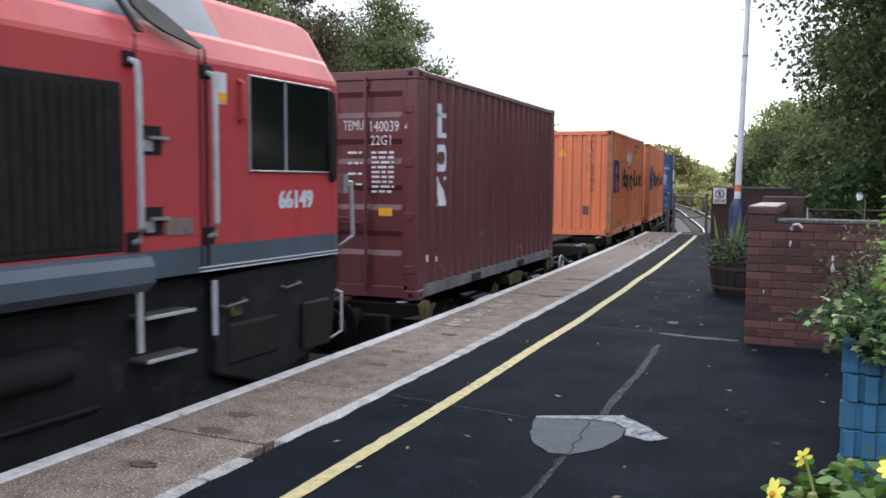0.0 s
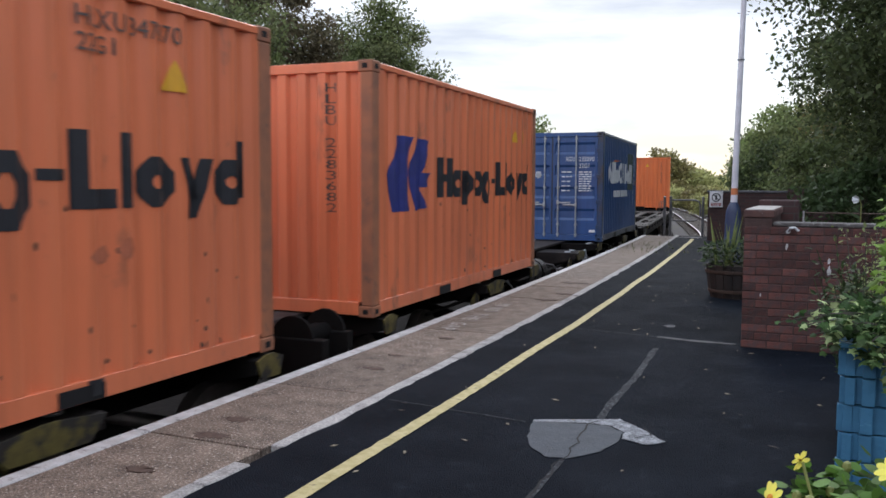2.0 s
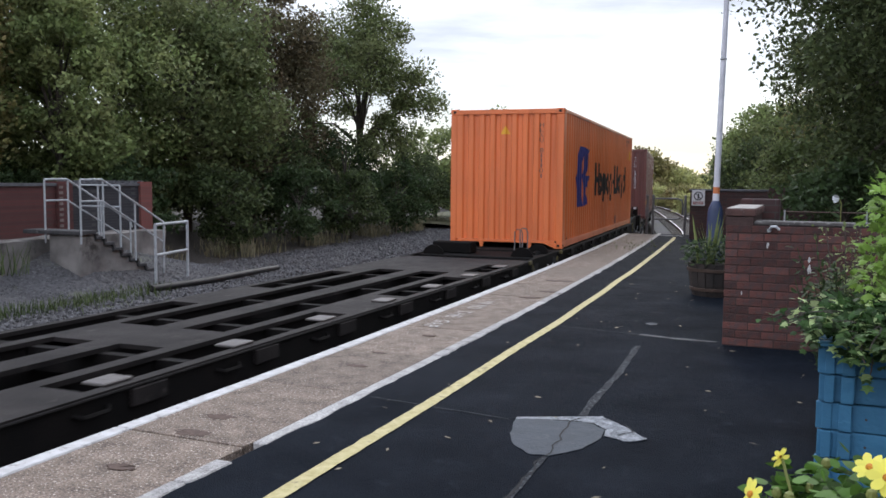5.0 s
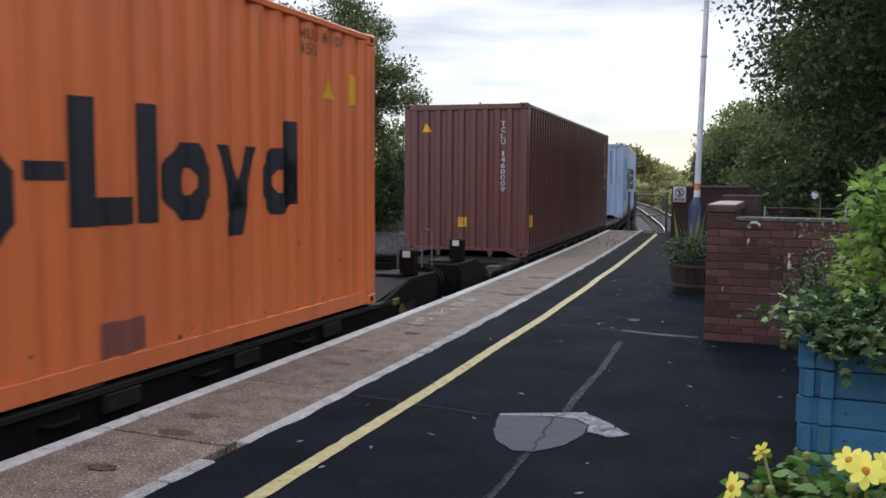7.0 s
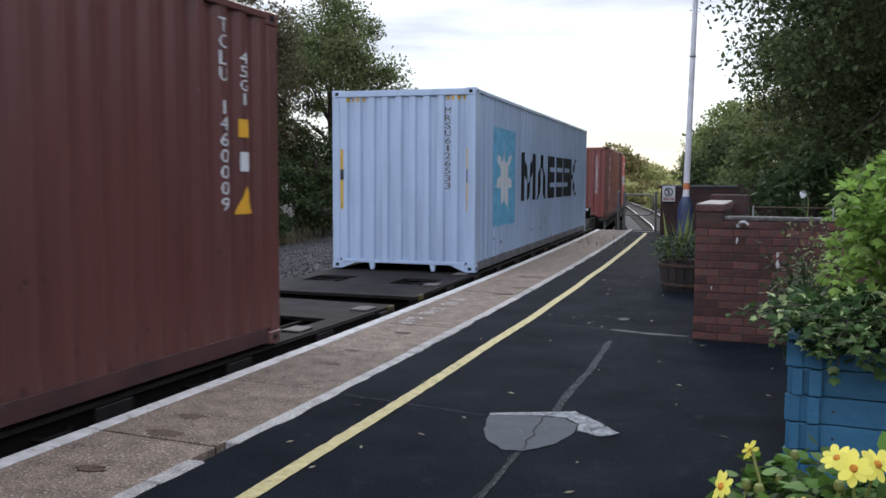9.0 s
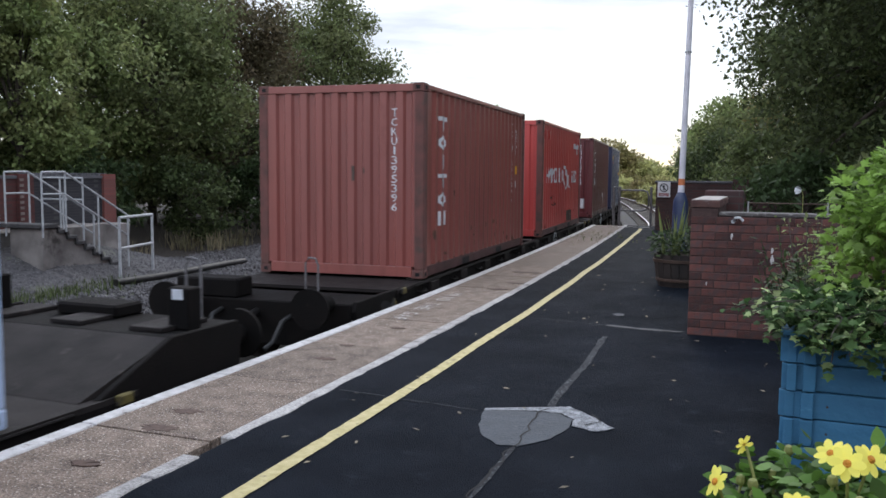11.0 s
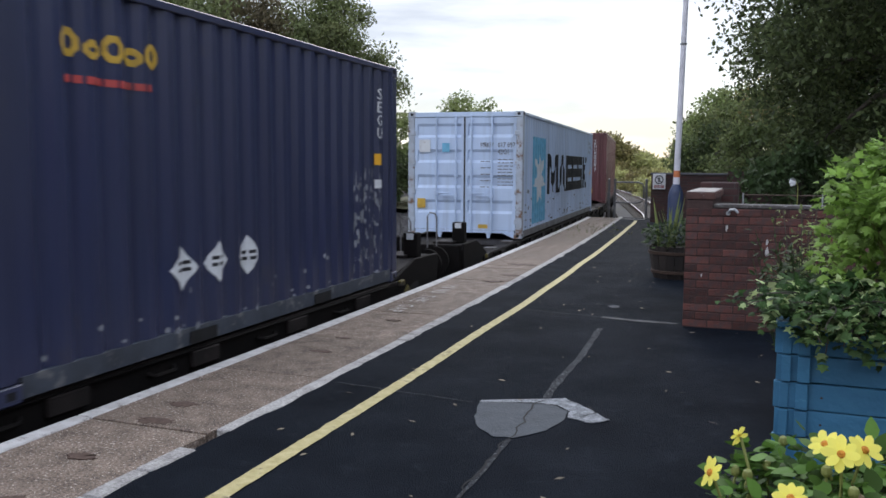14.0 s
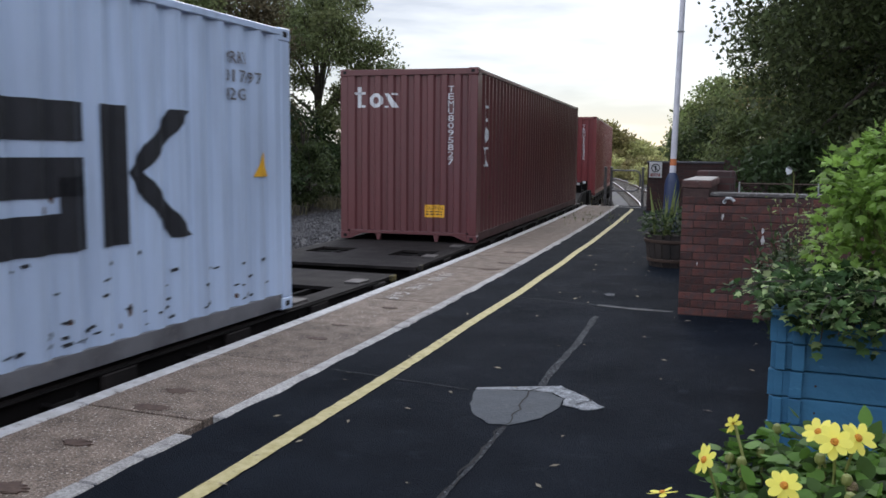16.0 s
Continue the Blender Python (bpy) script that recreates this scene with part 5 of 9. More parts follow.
def oct_ring(a, z0, b, z1, th):
    """An eight-sided ring."""
    c = 0.30
    def loop(x0, y0, x1, y1):
        w, h = (x1 - x0) * c, (y1 - y0) * c
        return [(x0 + w, y0), (x1 - w, y0), (x1, y0 + h), (x1, y1 - h), (x1 - w, y1), (x0 + w, y1), (x0, y1 - h), (x0, y0 + h)]
    p, q = loop(a, z0, b, z1), loop(a + th, z0 + th, b - th, z1 - th)
    return [[p[k], p[(k + 1) % 8], q[(k + 1) % 8], q[k]] for k in range(8)]


def wordmark(pattern, u0, z0, u1, z1, weight=0.31):
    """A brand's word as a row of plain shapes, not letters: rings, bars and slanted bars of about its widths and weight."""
    total = sum(w for _, w in pattern)
    k = (u1 - u0) / total
    u = u0
    out = []
    h = z1 - z0
    for kind, w in pattern:
        a, b = u + 0.05 * w * k, u + 0.94 * w * k
        th = min(weight * (b - a) + 0.012, 0.26 * h)
        x = z0 + 0.70 * h
        if kind == "|":
            out.append(rect(a, z0, b, z1))
        elif kind == "-":
            out.append(rect(a, z0 + 0.36 * h, b, z0 + 0.50 * h))
        elif kind == "_":
            out += [rect(a, z0, a + th, z1), rect(a + th, z0, b, z0 + th)]
        elif kind == "=":
            out += [rect(a, z0, a + th, z1), rect(b - th, z0, b, z1)]
        elif kind == "A":
            m = (a + b) / 2
            out += [[(a, z0), (a + th, z0), (m + th / 2, z1), (m - th / 2, z1)], [(b - th, z0), (b, z0), (m + th / 2, z1), (m - th / 2, z1)]]
        elif kind == "E":
            out += [rect(a, z0 + q * (h - th), b, z0 + q * (h - th) + th) for q in (0, 0.5, 1)]
        elif kind == "V":
            c, e = z0 + 0.52 * h, a + 1.05 * th
            out += [rect(a, z0, a + th, z1), [(b - th, z1), (b, z1), (e + 0.75 * th, c), (e, c)], [(e, c), (e + 0.75 * th, c), (b, z0), (b - th, z0)]]
        elif kind == "M":
            m, q = (a + b) / 2, 0.21 * (b - a)
            out += [rect(a, z0, a + q, z1), rect(b - q, z0, b, z1), [(a + q, z1), (a + q, z1 - 0.3 * h), (m, z0), (m, z0 + 0.35 * h)], [(m, z0 + 0.35 * h), (m, z0), (b - q, z1 - 0.3 * h), (b - q, z1)]]
        elif kind == "S":
            out += [rect(a, z0 + q * (h - th), b, z0 + q * (h - th) + th) for q in (0, 0.5, 1)] + [rect(a, z0 + h / 2, a + th * 0.9, z1 - th), rect(b - th * 0.9, z0 + th, b, z0 + h / 2)]
        elif kind == "F":
            out += [rect(a, z0, a + th * 0.9, z1)] + [rect(a + th * 0.9, z0 + q * (h - th), b, z0 + q * (h - th) + th) for q in (0, 0.5, 1)]
        elif kind == "H":
            out += [rect(a, z0, a + th, z1), rect(b - th, z0, b, z1), rect(a + th, z0 + 0.40 * h, b - th, z0 + 0.58 * h)]
        elif kind == "y":
            m = (a + b) / 2
            out += [[(a, x), (a + th, x), (m + th * 0.4, z0 + 0.1 * h), (m - th * 0.5, z0 + 0.05 * h)], [(b - th, x), (b, x), (m + th * 0.2, z0 - 0.18 * h), (m - th * 0.8, z0 - 0.18 * h)]]
        elif kind == "p":
            out += oct_ring(a, z0, b, x, th) + [rect(a, z0 - 0.22 * h, a + th, x)]
        elif kind == "d":
            out += oct_ring(a, z0, b, x, th) + [rect(b - th, z0 + 0.1 * h, b, z1)]
        elif kind == "g":
            out += oct_ring(a, z0 - 0.22 * h, b, x, th)
        elif kind == "o":
            out += oct_ring(a, z0, b, x, th)
        else:
            out += oct_ring(a, z0, b, z1, th)
        u += w * k
    return out


def star(u, z, r, points=7):
    inner = r * 0.42
    out = []
    for k in range(points):
        a = math.pi / 2 + 2 * math.pi * k / points
        b, c = a - math.pi / points, a + math.pi / points
        out.append([(u, z), (u + inner * math.cos(b), z + inner * math.sin(b)), (u + r * math.cos(a), z + r * math.sin(a)), (u + inner * math.cos(c), z + inner * math.sin(c))])
    return out


def diamond(u, z, r):
    return [(u - r, z), (u, z - r), (u + r, z), (u, z + r)]


def triangle(u, z, r):
    return [(u - r, z - r * 0.8), (u + r, z - r * 0.8), (u, z + r)]


def text_rows(u0, z1, rows, width, seed, h=0.026, gap=0.055):
    """Small print that cannot be read: thin broken bars."""
    r = random.Random(seed)
    out = []
    for i in range(rows):
        u = u0
        while u < u0 + width:
            w = r.uniform(0.05, 0.12)
            out.append(rect(u, z1 - i * gap - h, min(u + w, u0 + width + 0.02), z1 - i * gap))
            u += w + 0.025
    return out


def container(near, length, height, base, mat, label, doors=False, side=(), end=(), posts=None, rods="zinc", both=True, rail=None, vents=False):
    """near: distance along the line of the end that comes first. side, end: (polygons, material, name)."""
    root = thing("shipping_container", label, "shipping container", group="containers of the freight train")
    m, post_mat = MAT[mat], MAT[posts or mat]
    h2 = length / 2
    ins = W2 - 0.012
    sp = side_profile(length)

    def right(u, d, z):
        return (ins - d, -h2 + 0.15 + u, z)

    def left(u, d, z):
        return (-ins + d, -h2 + 0.15 + u, z)

    def front(u, d, z):
        return (-W2 + 0.13 + u, -h2 + 0.012 + d, z)

    def back(u, d, z):
        return (-W2 + 0.13 + u, h2 - 0.012 - d, z)
    part("side_panel", sheet(sp, 0.155, height - 0.07, right), m, root)
    part("side_panel", sheet(sp, 0.155, height - 0.07, left), m, root)
    part("end_panel", sheet(END_PROFILE, 0.16, height - 0.10, back), m, root)
    s = Shape()
    rp = profile(length - 0.3, 0.21, 0.09, 0.02, 0.08, 0.02, 0.05)
    v, f = [], []
    for u, d in rp:
        v += [(-W2 + 0.05, -h2 + 0.15 + u, height - 0.03 - d), (W2 - 0.05, -h2 + 0.15 + u, height - 0.03 - d)]
    f = [(2 * i, 2 * i + 1, 2 * i + 3, 2 * i + 2) for i in range(len(rp) - 1)]
    part("roof", s.add(v, f), m, root)
    s = Shape()
    s.box(-W2 + 0.02, -h2 + 0.1, 0.10, W2 - 0.02, h2 - 0.1, 0.15)
    part("floor", s, MAT["wagon"], root)
    for sx in (-1, 1):
        for sy in (-1, 1):
            s = Shape()
            x0, x1 = sorted((sx * W2, sx * (W2 - 0.135)))
            y0, y1 = sorted((sy * h2, sy * (h2 - 0.155)))
            s.box(x0, y0, 0.118, x1, y1, height - 0.118)
            part("corner_post", s, post_mat if sy < 0 or both else m, root, bevel=0.012)
            for z in (0.0, height - 0.118):
                c = Shape()
                xa, xb = sorted((sx * (W2 + 0.002), sx * (W2 - 0.165)))
                ya, yb = sorted((sy * (h2 + 0.002), sy * (h2 - 0.18)))
                c.box(xa, ya, z, xb, yb, z + 0.118)
                k = part("corner_casting", c, post_mat if sy < 0 or both else m, root, bevel=0.01)
                # slots are thin black plates that stand for the shade inside
                hol = Shape()
                xf, yf = sx * (W2 + 0.0035), sy * (h2 + 0.0035)
                hol.box(min(xf, xf - sx * 0.003), sy * (h2 - 0.09) - 0.035, z + 0.035, max(xf, xf - sx * 0.003), sy * (h2 - 0.09) + 0.035, z + 0.085)
                part("casting_slot", hol, MAT["crack"], k, "dark locking slot")
                hol = Shape()
                hol.box(sx * (W2 - 0.085) - 0.03, min(yf, yf - sy * 0.003), z + 0.035, sx * (W2 - 0.085) + 0.03, max(yf, yf - sy * 0.003), z + 0.085)
                part("casting_slot", hol, MAT["crack"], k, "dark locking slot")
        s = Shape()
        xa, xb = sorted((sx * (W2 - 0.010), sx * (W2 - 0.06)))
        s.box(xa, -h2 + 0.18, 0.02, xb, h2 - 0.18, 0.156)
        part("bottom_rail", s, MAT[rail] if rail else m, root, bevel=0.002)
        xa, xb = sorted((sx * W2, sx * (W2 - 0.06)))
        s = Shape()
        s.box(xa, -h2 + 0.155, height - 0.072, xb, h2 - 0.155, height - 0.012)
        part("top_rail", s, m, root, bevel=0.006)
        # fork pockets on the bottom rail: thin black plates for the shaded openings
        for yc in (-1.03, 1.03) if length < 7 else ():
            s = Shape()
            xs = sx * (W2 + 0.003)
            s.box(min(xs, xs - sx * 0.003), yc - 0.18, 0.026, max(xs, xs - sx * 0.003), yc + 0.18, 0.126)
            part("fork_pocket", s, MAT["crack"], root, "dark fork pocket")
    for sy in (-1, 1):
        ya, yb = sorted((sy * h2, sy * (h2 - 0.06)))
        s = Shape()
        s.box(-W2 + 0.168, ya, 0.02 if length < 7 else 0.105, W2 - 0.168, yb, 0.158)
        part("end_sill", s, m, root, bevel=0.006)
        if length > 7:
            for x in (-0.52, 0.52):
                q = Shape()
                q.prism([(x - 0.05, 0.104), (x + 0.05, 0.104), (x + 0.025, 0.0), (x - 0.025, 0.0)], "y", ya, yb)
                part("tunnel_foot", q, m, root)
            for sx in (-1, 1):
                q = Shape()
                q.prism([(sx * (W2 - 0.166), 0.104), (sx * (W2 - 0.40), 0.104), (sx * (W2 - 0.166), 0.01)], "y", ya, yb)
                part("sill_gusset", q, m, root)
        s = Shape()
        s.box(-W2 + 0.137, ya, height - 0.11, W2 - 0.137, yb, height - 0.012)
        part("header", s, m, root, bevel=0.006)
    if doors:
        for sgn in (-1, 1):
            d = Shape()
            xa, xb = (-W2 + 0.14, -0.006) if sgn < 0 else (0.006, W2 - 0.14)
            nz = [0.165, 0.50, 0.56, 0.72, 0.78, 1.02, 1.08, 1.24, 1.30, 1.54, 1.60, 1.76, 1.82, 2.06, 2.12, height - 0.30, height - 0.24, height - 0.115]
            inset = [0, 0, 1, 1, 0, 0, 1, 1, 0, 0, 1, 1, 0, 0, 1, 1, 0, 0]
            v, f = [], []
            mx = 0.055
            for z, i in zip(nz, inset):
                y = -h2 + 0.022
                v += [(xa, y, z), (xa + mx, y, z), (xa + mx + 0.02, y + 0.032 * i, z), (xb - mx - 0.02, y + 0.032 * i, z), (xb - mx, y, z), (xb, y, z)]
            for i in range(len(nz) - 1):
                for k in range(5):
                    f.append((i * 6 + k, i * 6 + k + 1, i * 6 + 7 + k, i * 6 + 6 + k))
            door = part("door", d.add(v, f), m, root)
            xe = xb if sgn > 0 else xa
            for z in (0.35, 0.95, 1.55, 2.15):
                s = Shape()
                s.box(min(xe - sgn * 0.02, xe + sgn * 0.085), -h2 - 0.012, z - 0.045, max(xe - sgn * 0.02, xe + sgn * 0.085), -h2 + 0.02, z + 0.045)
                part("hinge", s, post_mat, door, "steel hinge strap", bevel=0.006)
            for k, x in enumerate((0.15, 0.58) if sgn > 0 else (-0.60, -0.18)):
                r = Shape()
                r.tube([(x, -h2 - 0.012, 0.10), (x, -h2 - 0.012, height - 0.08)], 0.019, 8)
                rod = part("lock_rod", r, MAT[rods], door, "galvanised locking rod", smooth=True)
                for z in (0.16, 0.40, 1.28, height - 0.16):
                    b = Shape()
                    b.box(x - 0.034, -h2 - 0.020, z - 0.026, x + 0.034, -h2 + 0.021, z + 0.026)
                    part("rod_bracket", b, MAT[rods], rod, bevel=0.006)
                hd = Shape()
                z = 0.92 - 0.05 * k
                q = 1 if k == 0 else -1
                hd.box(min(x, x + q * 0.30), -h2 - 0.045, z - 0.018, max(x, x + q * 0.30), -h2 - 0.032, z + 0.018)
                hd.box(x - 0.03, -h2 - 0.05, z - 0.05, x + 0.03, -h2 - 0.02, z + 0.05)
                part("handle", hd, MAT[rods], rod, "door handle", bevel=0.005)
        g = Shape()
        g.box(-0.016, -h2 + 0.016, 0.165, 0.016, -h2 + 0.06, height - 0.115)
        part("door_gasket", g, MAT["black"], root, "black rubber gasket")
    else:
        part("end_panel", sheet(END_PROFILE, 0.16, height - 0.10, front), m, root)
    if vents:
        for u in (0.42, 0.86, length - 0.86, length - 0.42):
            q = Shape()
            q.prism([(0.0, 0.0), (0.034, 0.016), (0.034, 0.19), (0.0, 0.205)], "y", -0.055, 0.055)
            q.v = [(ins + x, y - h2 + u, z + height - 0.40) for x, y, z in q.v]
            part("vent", q, m, root, "small ribbed vent box", bevel=0.005)
    for k, (polys, mt, name) in enumerate(side):
        for some in pieces(polys, name):
            ob = part(name, painted(some, sp, 0.15, right, 0.003 + 0.0015 * k), MAT[mt], root)
            if name in FINE_PRINT:
                tagged(ob, kind="stuff")
    for k, (polys, mt, name) in enumerate(end):
        lift = 0.003 + 0.0015 * k
        for some in pieces(polys, name):
            ob = part(name, painted(some, [(0, 0), (2.3, 0)] if doors else END_PROFILE, 0.13, front, lift - 0.006 if doors else lift), MAT[mt], root)
            if name in FINE_PRINT:
                tagged(ob, kind="stuff")
    MOVING.append((root, near + h2, length / 2 - 0.3, base))
    return root


TEX3 = wordmark([("|", 1.0)], 0.66, 1.86, 0.78, 2.26) + [rect(0.76, 1.86, 0.88, 1.92), rect(0.62, 2.10, 0.90, 2.15)] + wordmark([("O", 1.0)], 0.58, 1.46, 0.94, 1.78) + [
    [(0.56, 1.40), (0.70, 1.40), (0.92, 1.05), (0.74, 1.05)], rect(0.58, 1.05, 0.70, 1.09), rect(0.80, 1.36, 0.92, 1.40)]
TEX_END = wordmark([("|", 1.0)], 0.30, 1.98, 0.38, 2.33) + [rect(0.26, 2.20, 0.46, 2.24), rect(0.36, 1.98, 0.46, 2.02)] + wordmark([("O", 1.0)], 0.51, 1.98, 0.78, 2.22) + [
    [(0.79, 2.22), (0.88, 2.22), (1.05, 1.98), (0.94, 1.98)], rect(0.79, 1.98, 0.88, 2.01), rect(0.93, 2.19, 1.03, 2.22)]
HL_WORD = [("H", 0.76), ("o", 0.58), ("p", 0.61), ("o", 0.58), ("g", 0.61), ("-", 0.36), ("_", 0.61), ("|", 0.22), ("o", 0.61), ("y", 0.60), ("d", 0.61)]


def arrow_logo(u0, z0, u1, z1):
    """The line's mark: a folded block and three slanted bars."""
    shapes = ([(0.20, 1), (0.55, 1), (0.38, 0.5), (0, 0.48)], [(0, 0.48), (0.38, 0.5), (0.50, 0), (0.07, 0)], [(0.62, 1), (0.96, 0.97), (0.76, 0.52), (0.46, 0.52)],
              [(0.46, 0.52), (0.76, 0.52), (1.0, 0.52), (0.86, 0.32), (0.50, 0.32)], [(0.50, 0.32), (0.72, 0.32), (0.85, 0.03), (0.57, 0.0)])
    return [[(u0 + (u1 - u0) * a, z0 + (z1 - z0) * b) for a, b in q] for q in shapes]


def scuffs(seed, n, u0, z0, u1, z1, wide=0.03, tall=0.03, bias=1.0):
    """Ragged little marks: each a crooked patch of six corners."""
    r = random.Random(seed)
    out = []
    for k in range(n):
        u, z = r.uniform(u0, u1), z0 + (z1 - z0) * r.random() ** bias
        w, h = wide * r.uniform(0.3, 1.4), tall * r.uniform(0.3, 1.4)
        out.append([(u + w * r.uniform(0.6, 1.0) * math.cos(a * 1.047), z + h * r.uniform(0.6, 1.0) * math.sin(a * 1.047)) for a in range(6)])
    return out


def placard_marks(spots, r=0.17):
    """Dark lower half and two short bars of a hazard placard."""
    out = []
    for u, z in spots:
        out += [[(u - r * 0.55, z - r * 0.30), (u, z - r * 0.85), (u + r * 0.55, z - r * 0.30)], rect(u - r * 0.42, z + r * 0.05, u - r * 0.05, z + r * 0.18), rect(u + r * 0.06, z + r * 0.12, u + r * 0.42, z + r * 0.25)]
    return out


def placards(u, zs, r=0.17):
    return [diamond(u, z, r) for z in zs]


L20, L40, H8, H9 = 6.058, 12.192, 2.591, 2.896
container(8.47, L20, H8, 0.14, "maroon", "dark maroon corrugated steel shipping container with white lettering", doors=True, posts="maroon", rods="maroon_dark",
          rail="rail_grime", side=[(scuffs(1, 40, 0.3, 0.17, 5.8, 0.9, 0.03, 0.05, 2.2), "rust_mark", "rust_speckle"), (scuffs(2, 16, 0.2, 0.25, 5.8, 1.6, 0.02, 0.05, 1.6), "scrape", "scraping"), (TEX3, "white", "brand_mark"), ([rect(0.26, 0.42, 0.34, 0.50), rect(0.55, 0.40, 0.60, 0.46)], "white", "scuff"),
                (lettering("TEMU", 5.2, 1.6, 5.29, 2.2, True) + lettering("2261", 5.5, 1.7, 5.58, 2.1, True), "pale_text", "worn_code")],
          end=[(lettering("TEMU", 1.50, 1.92, 1.76, 2.03) + lettering("140039", 1.85, 1.90, 2.20, 2.02) + lettering("4", 2.27, 1.90, 2.32, 2.01) + lettering("22G1", 1.85, 1.75, 2.10, 1.86), "white", "container_code"),
               (text_rows(1.86, 1.68, 9, 0.26, 1) + text_rows(1.56, 1.68, 4, 0.16, 2, gap=0.12), "white", "small_print"), ([rect(1.95, 0.95, 2.12, 1.04)], "yellow", "label")])
container(20.61, L20, H8, 0.14, "orange", "faded orange corrugated shipping container with blue and black marks", posts="orange_post",
          side=[(scuffs(3, 40, 0.3, 0.17, 5.8, 1.3, 0.018, 0.03, 2.2), "rust_mark", "rust_speckle"), (scuffs(4, 4, 2.6, 0.5, 4.6, 1.0, 0.10, 0.16), "orange_scuff", "faded_scuff"), (arrow_logo(0.25, 1.06, 1.36, 1.88), "logo_blue", "brand_mark"), (wordmark(HL_WORD, 1.74, 1.20, 5.75, 1.68), "black", "brand_word"),
                (placards(2.82, (2.02,), 0.19) + placards(3.25, (2.0,), 0.19) + placards(3.04, (1.82,), 0.19), "white", "hazard_placard"), (placard_marks([(3.04, 1.82)], 0.18), "black", "placard_marks"), ([triangle(4.95, 2.08, 0.12)], "yellow", "warning_triangle"),
                ([rect(1.02, 0.17, 1.66, 0.38)], "gold_patch", "repair_patch"), (lettering("HLXU 347870", 4.1, 2.30, 5.0, 2.42) + lettering("22G1", 4.1, 2.15, 4.4, 2.26), "pale_text", "container_code"),
                ([rect(2.2, 0.05, 2.5, 0.15), rect(4.0, 0.05, 4.3, 0.15)], "black", "fork_pocket_mark")],
          end=[([triangle(1.19, 2.05, 0.11)], "yellow", "warning_triangle"), (placards(0.37, (1.80, 1.42, 1.04), 0.16), "white", "hazard_placard"), (placard_marks([(0.37, 1.80), (0.37, 1.04)], 0.16), "black", "placard_marks"),
               (lettering("HLXU 347870", 1.90, 1.08, 1.99, 2.36, True), "pale_text", "container_code"), ([rect(1.72, 0.52, 1.87, 0.74)], "pale_text", "repair_patch")])
container(28.40, L20, H8, 0.14, "orange", "faded orange corrugated shipping container with blue and black marks", posts="orange_post",
          side=[(scuffs(5, 34, 0.3, 0.17, 5.8, 1.2, 0.016, 0.026, 2.2), "rust_mark", "rust_speckle"), (arrow_logo(0.42, 1.06, 1.60, 1.88), "logo_blue", "brand_mark"), (wordmark(HL_WORD, 1.80, 1.20, 5.75, 1.68), "black", "brand_word"), ([triangle(4.95, 2.08, 0.10), rect(5.35, 2.0, 5.45, 2.2)], "yellow", "warning_triangle")],
          end=[(lettering("HLBU 2283682", 1.90, 1.05, 2.0, 2.38, True), "pale_text", "container_code"), ([rect(0.2, 1.75, 0.36, 1.95)], "yellow", "label")])
container(40.73, L20, H8, 0.15, "blue", "blue corrugated shipping container with white lettering and closed doors", doors=True, posts="blue_post",
          rail="rail_blue", side=[(scuffs(6, 20, 0.3, 0.16, 5.8, 0.7, 0.012, 0.016, 1.6), "scrape", "scraping"), (scuffs(7, 18, 0.3, 0.2, 5.8, 1.0, 0.016, 0.03, 1.6), "rust_mark", "rust_speckle"), ([rect(4.30, 1.20, 5.35, 2.22)], "olive", "overpainted_patch"), (wordmark([("A", 1.1), ("|", 0.42), ("|", 0.42), ("o", 0.85), ("O", 1.1), ("=", 0.8), ("|", 0.45), ("o", 0.8), ("=", 0.8)], 0.83, 1.38, 5.05, 1.92), "white", "brand_word"),
                (text_rows(1.85, 1.20, 1, 2.3, 4, h=0.17), "white", "web_line"), ([[(1.62, 1.93), (1.70, 1.98), (2.9, 1.98), (2.0, 1.93)]], "orange_new", "brand_mark"),
                (lettering("NIDU2350903", 5.28, 0.75, 5.36, 2.25, True) + lettering("2261", 5.55, 1.55, 5.63, 2.2, True), "white", "container_code"), ([rect(5.55, 1.35, 5.65, 1.48)], "yellow", "label")],
          end=[(lettering("NIDU", 1.55, 1.90, 1.76, 2.01) + lettering("235090", 1.86, 1.90, 2.22, 2.01) + lettering("3", 2.29, 1.90, 2.34, 2.0) + lettering("22G1", 1.86, 1.74, 2.10, 1.85), "white", "container_code"),
               (text_rows(1.86, 1.66, 9, 0.28, 5) + text_rows(1.45, 1.66, 5, 0.22, 6, gap=0.11), "white", "small_print"),
               ([rect(0.30, 0.60, 0.49, 0.90)], "coping_pale", "label"), ([diamond(0.88, 1.58, 0.09), rect(0.82, 1.52, 0.94, 1.66), rect(2.12, 0.22, 2.26, 0.28)], "white", "label"), (lettering("30/10", 0.22, 1.86, 0.55, 2.02), "white", "chalk_mark")])
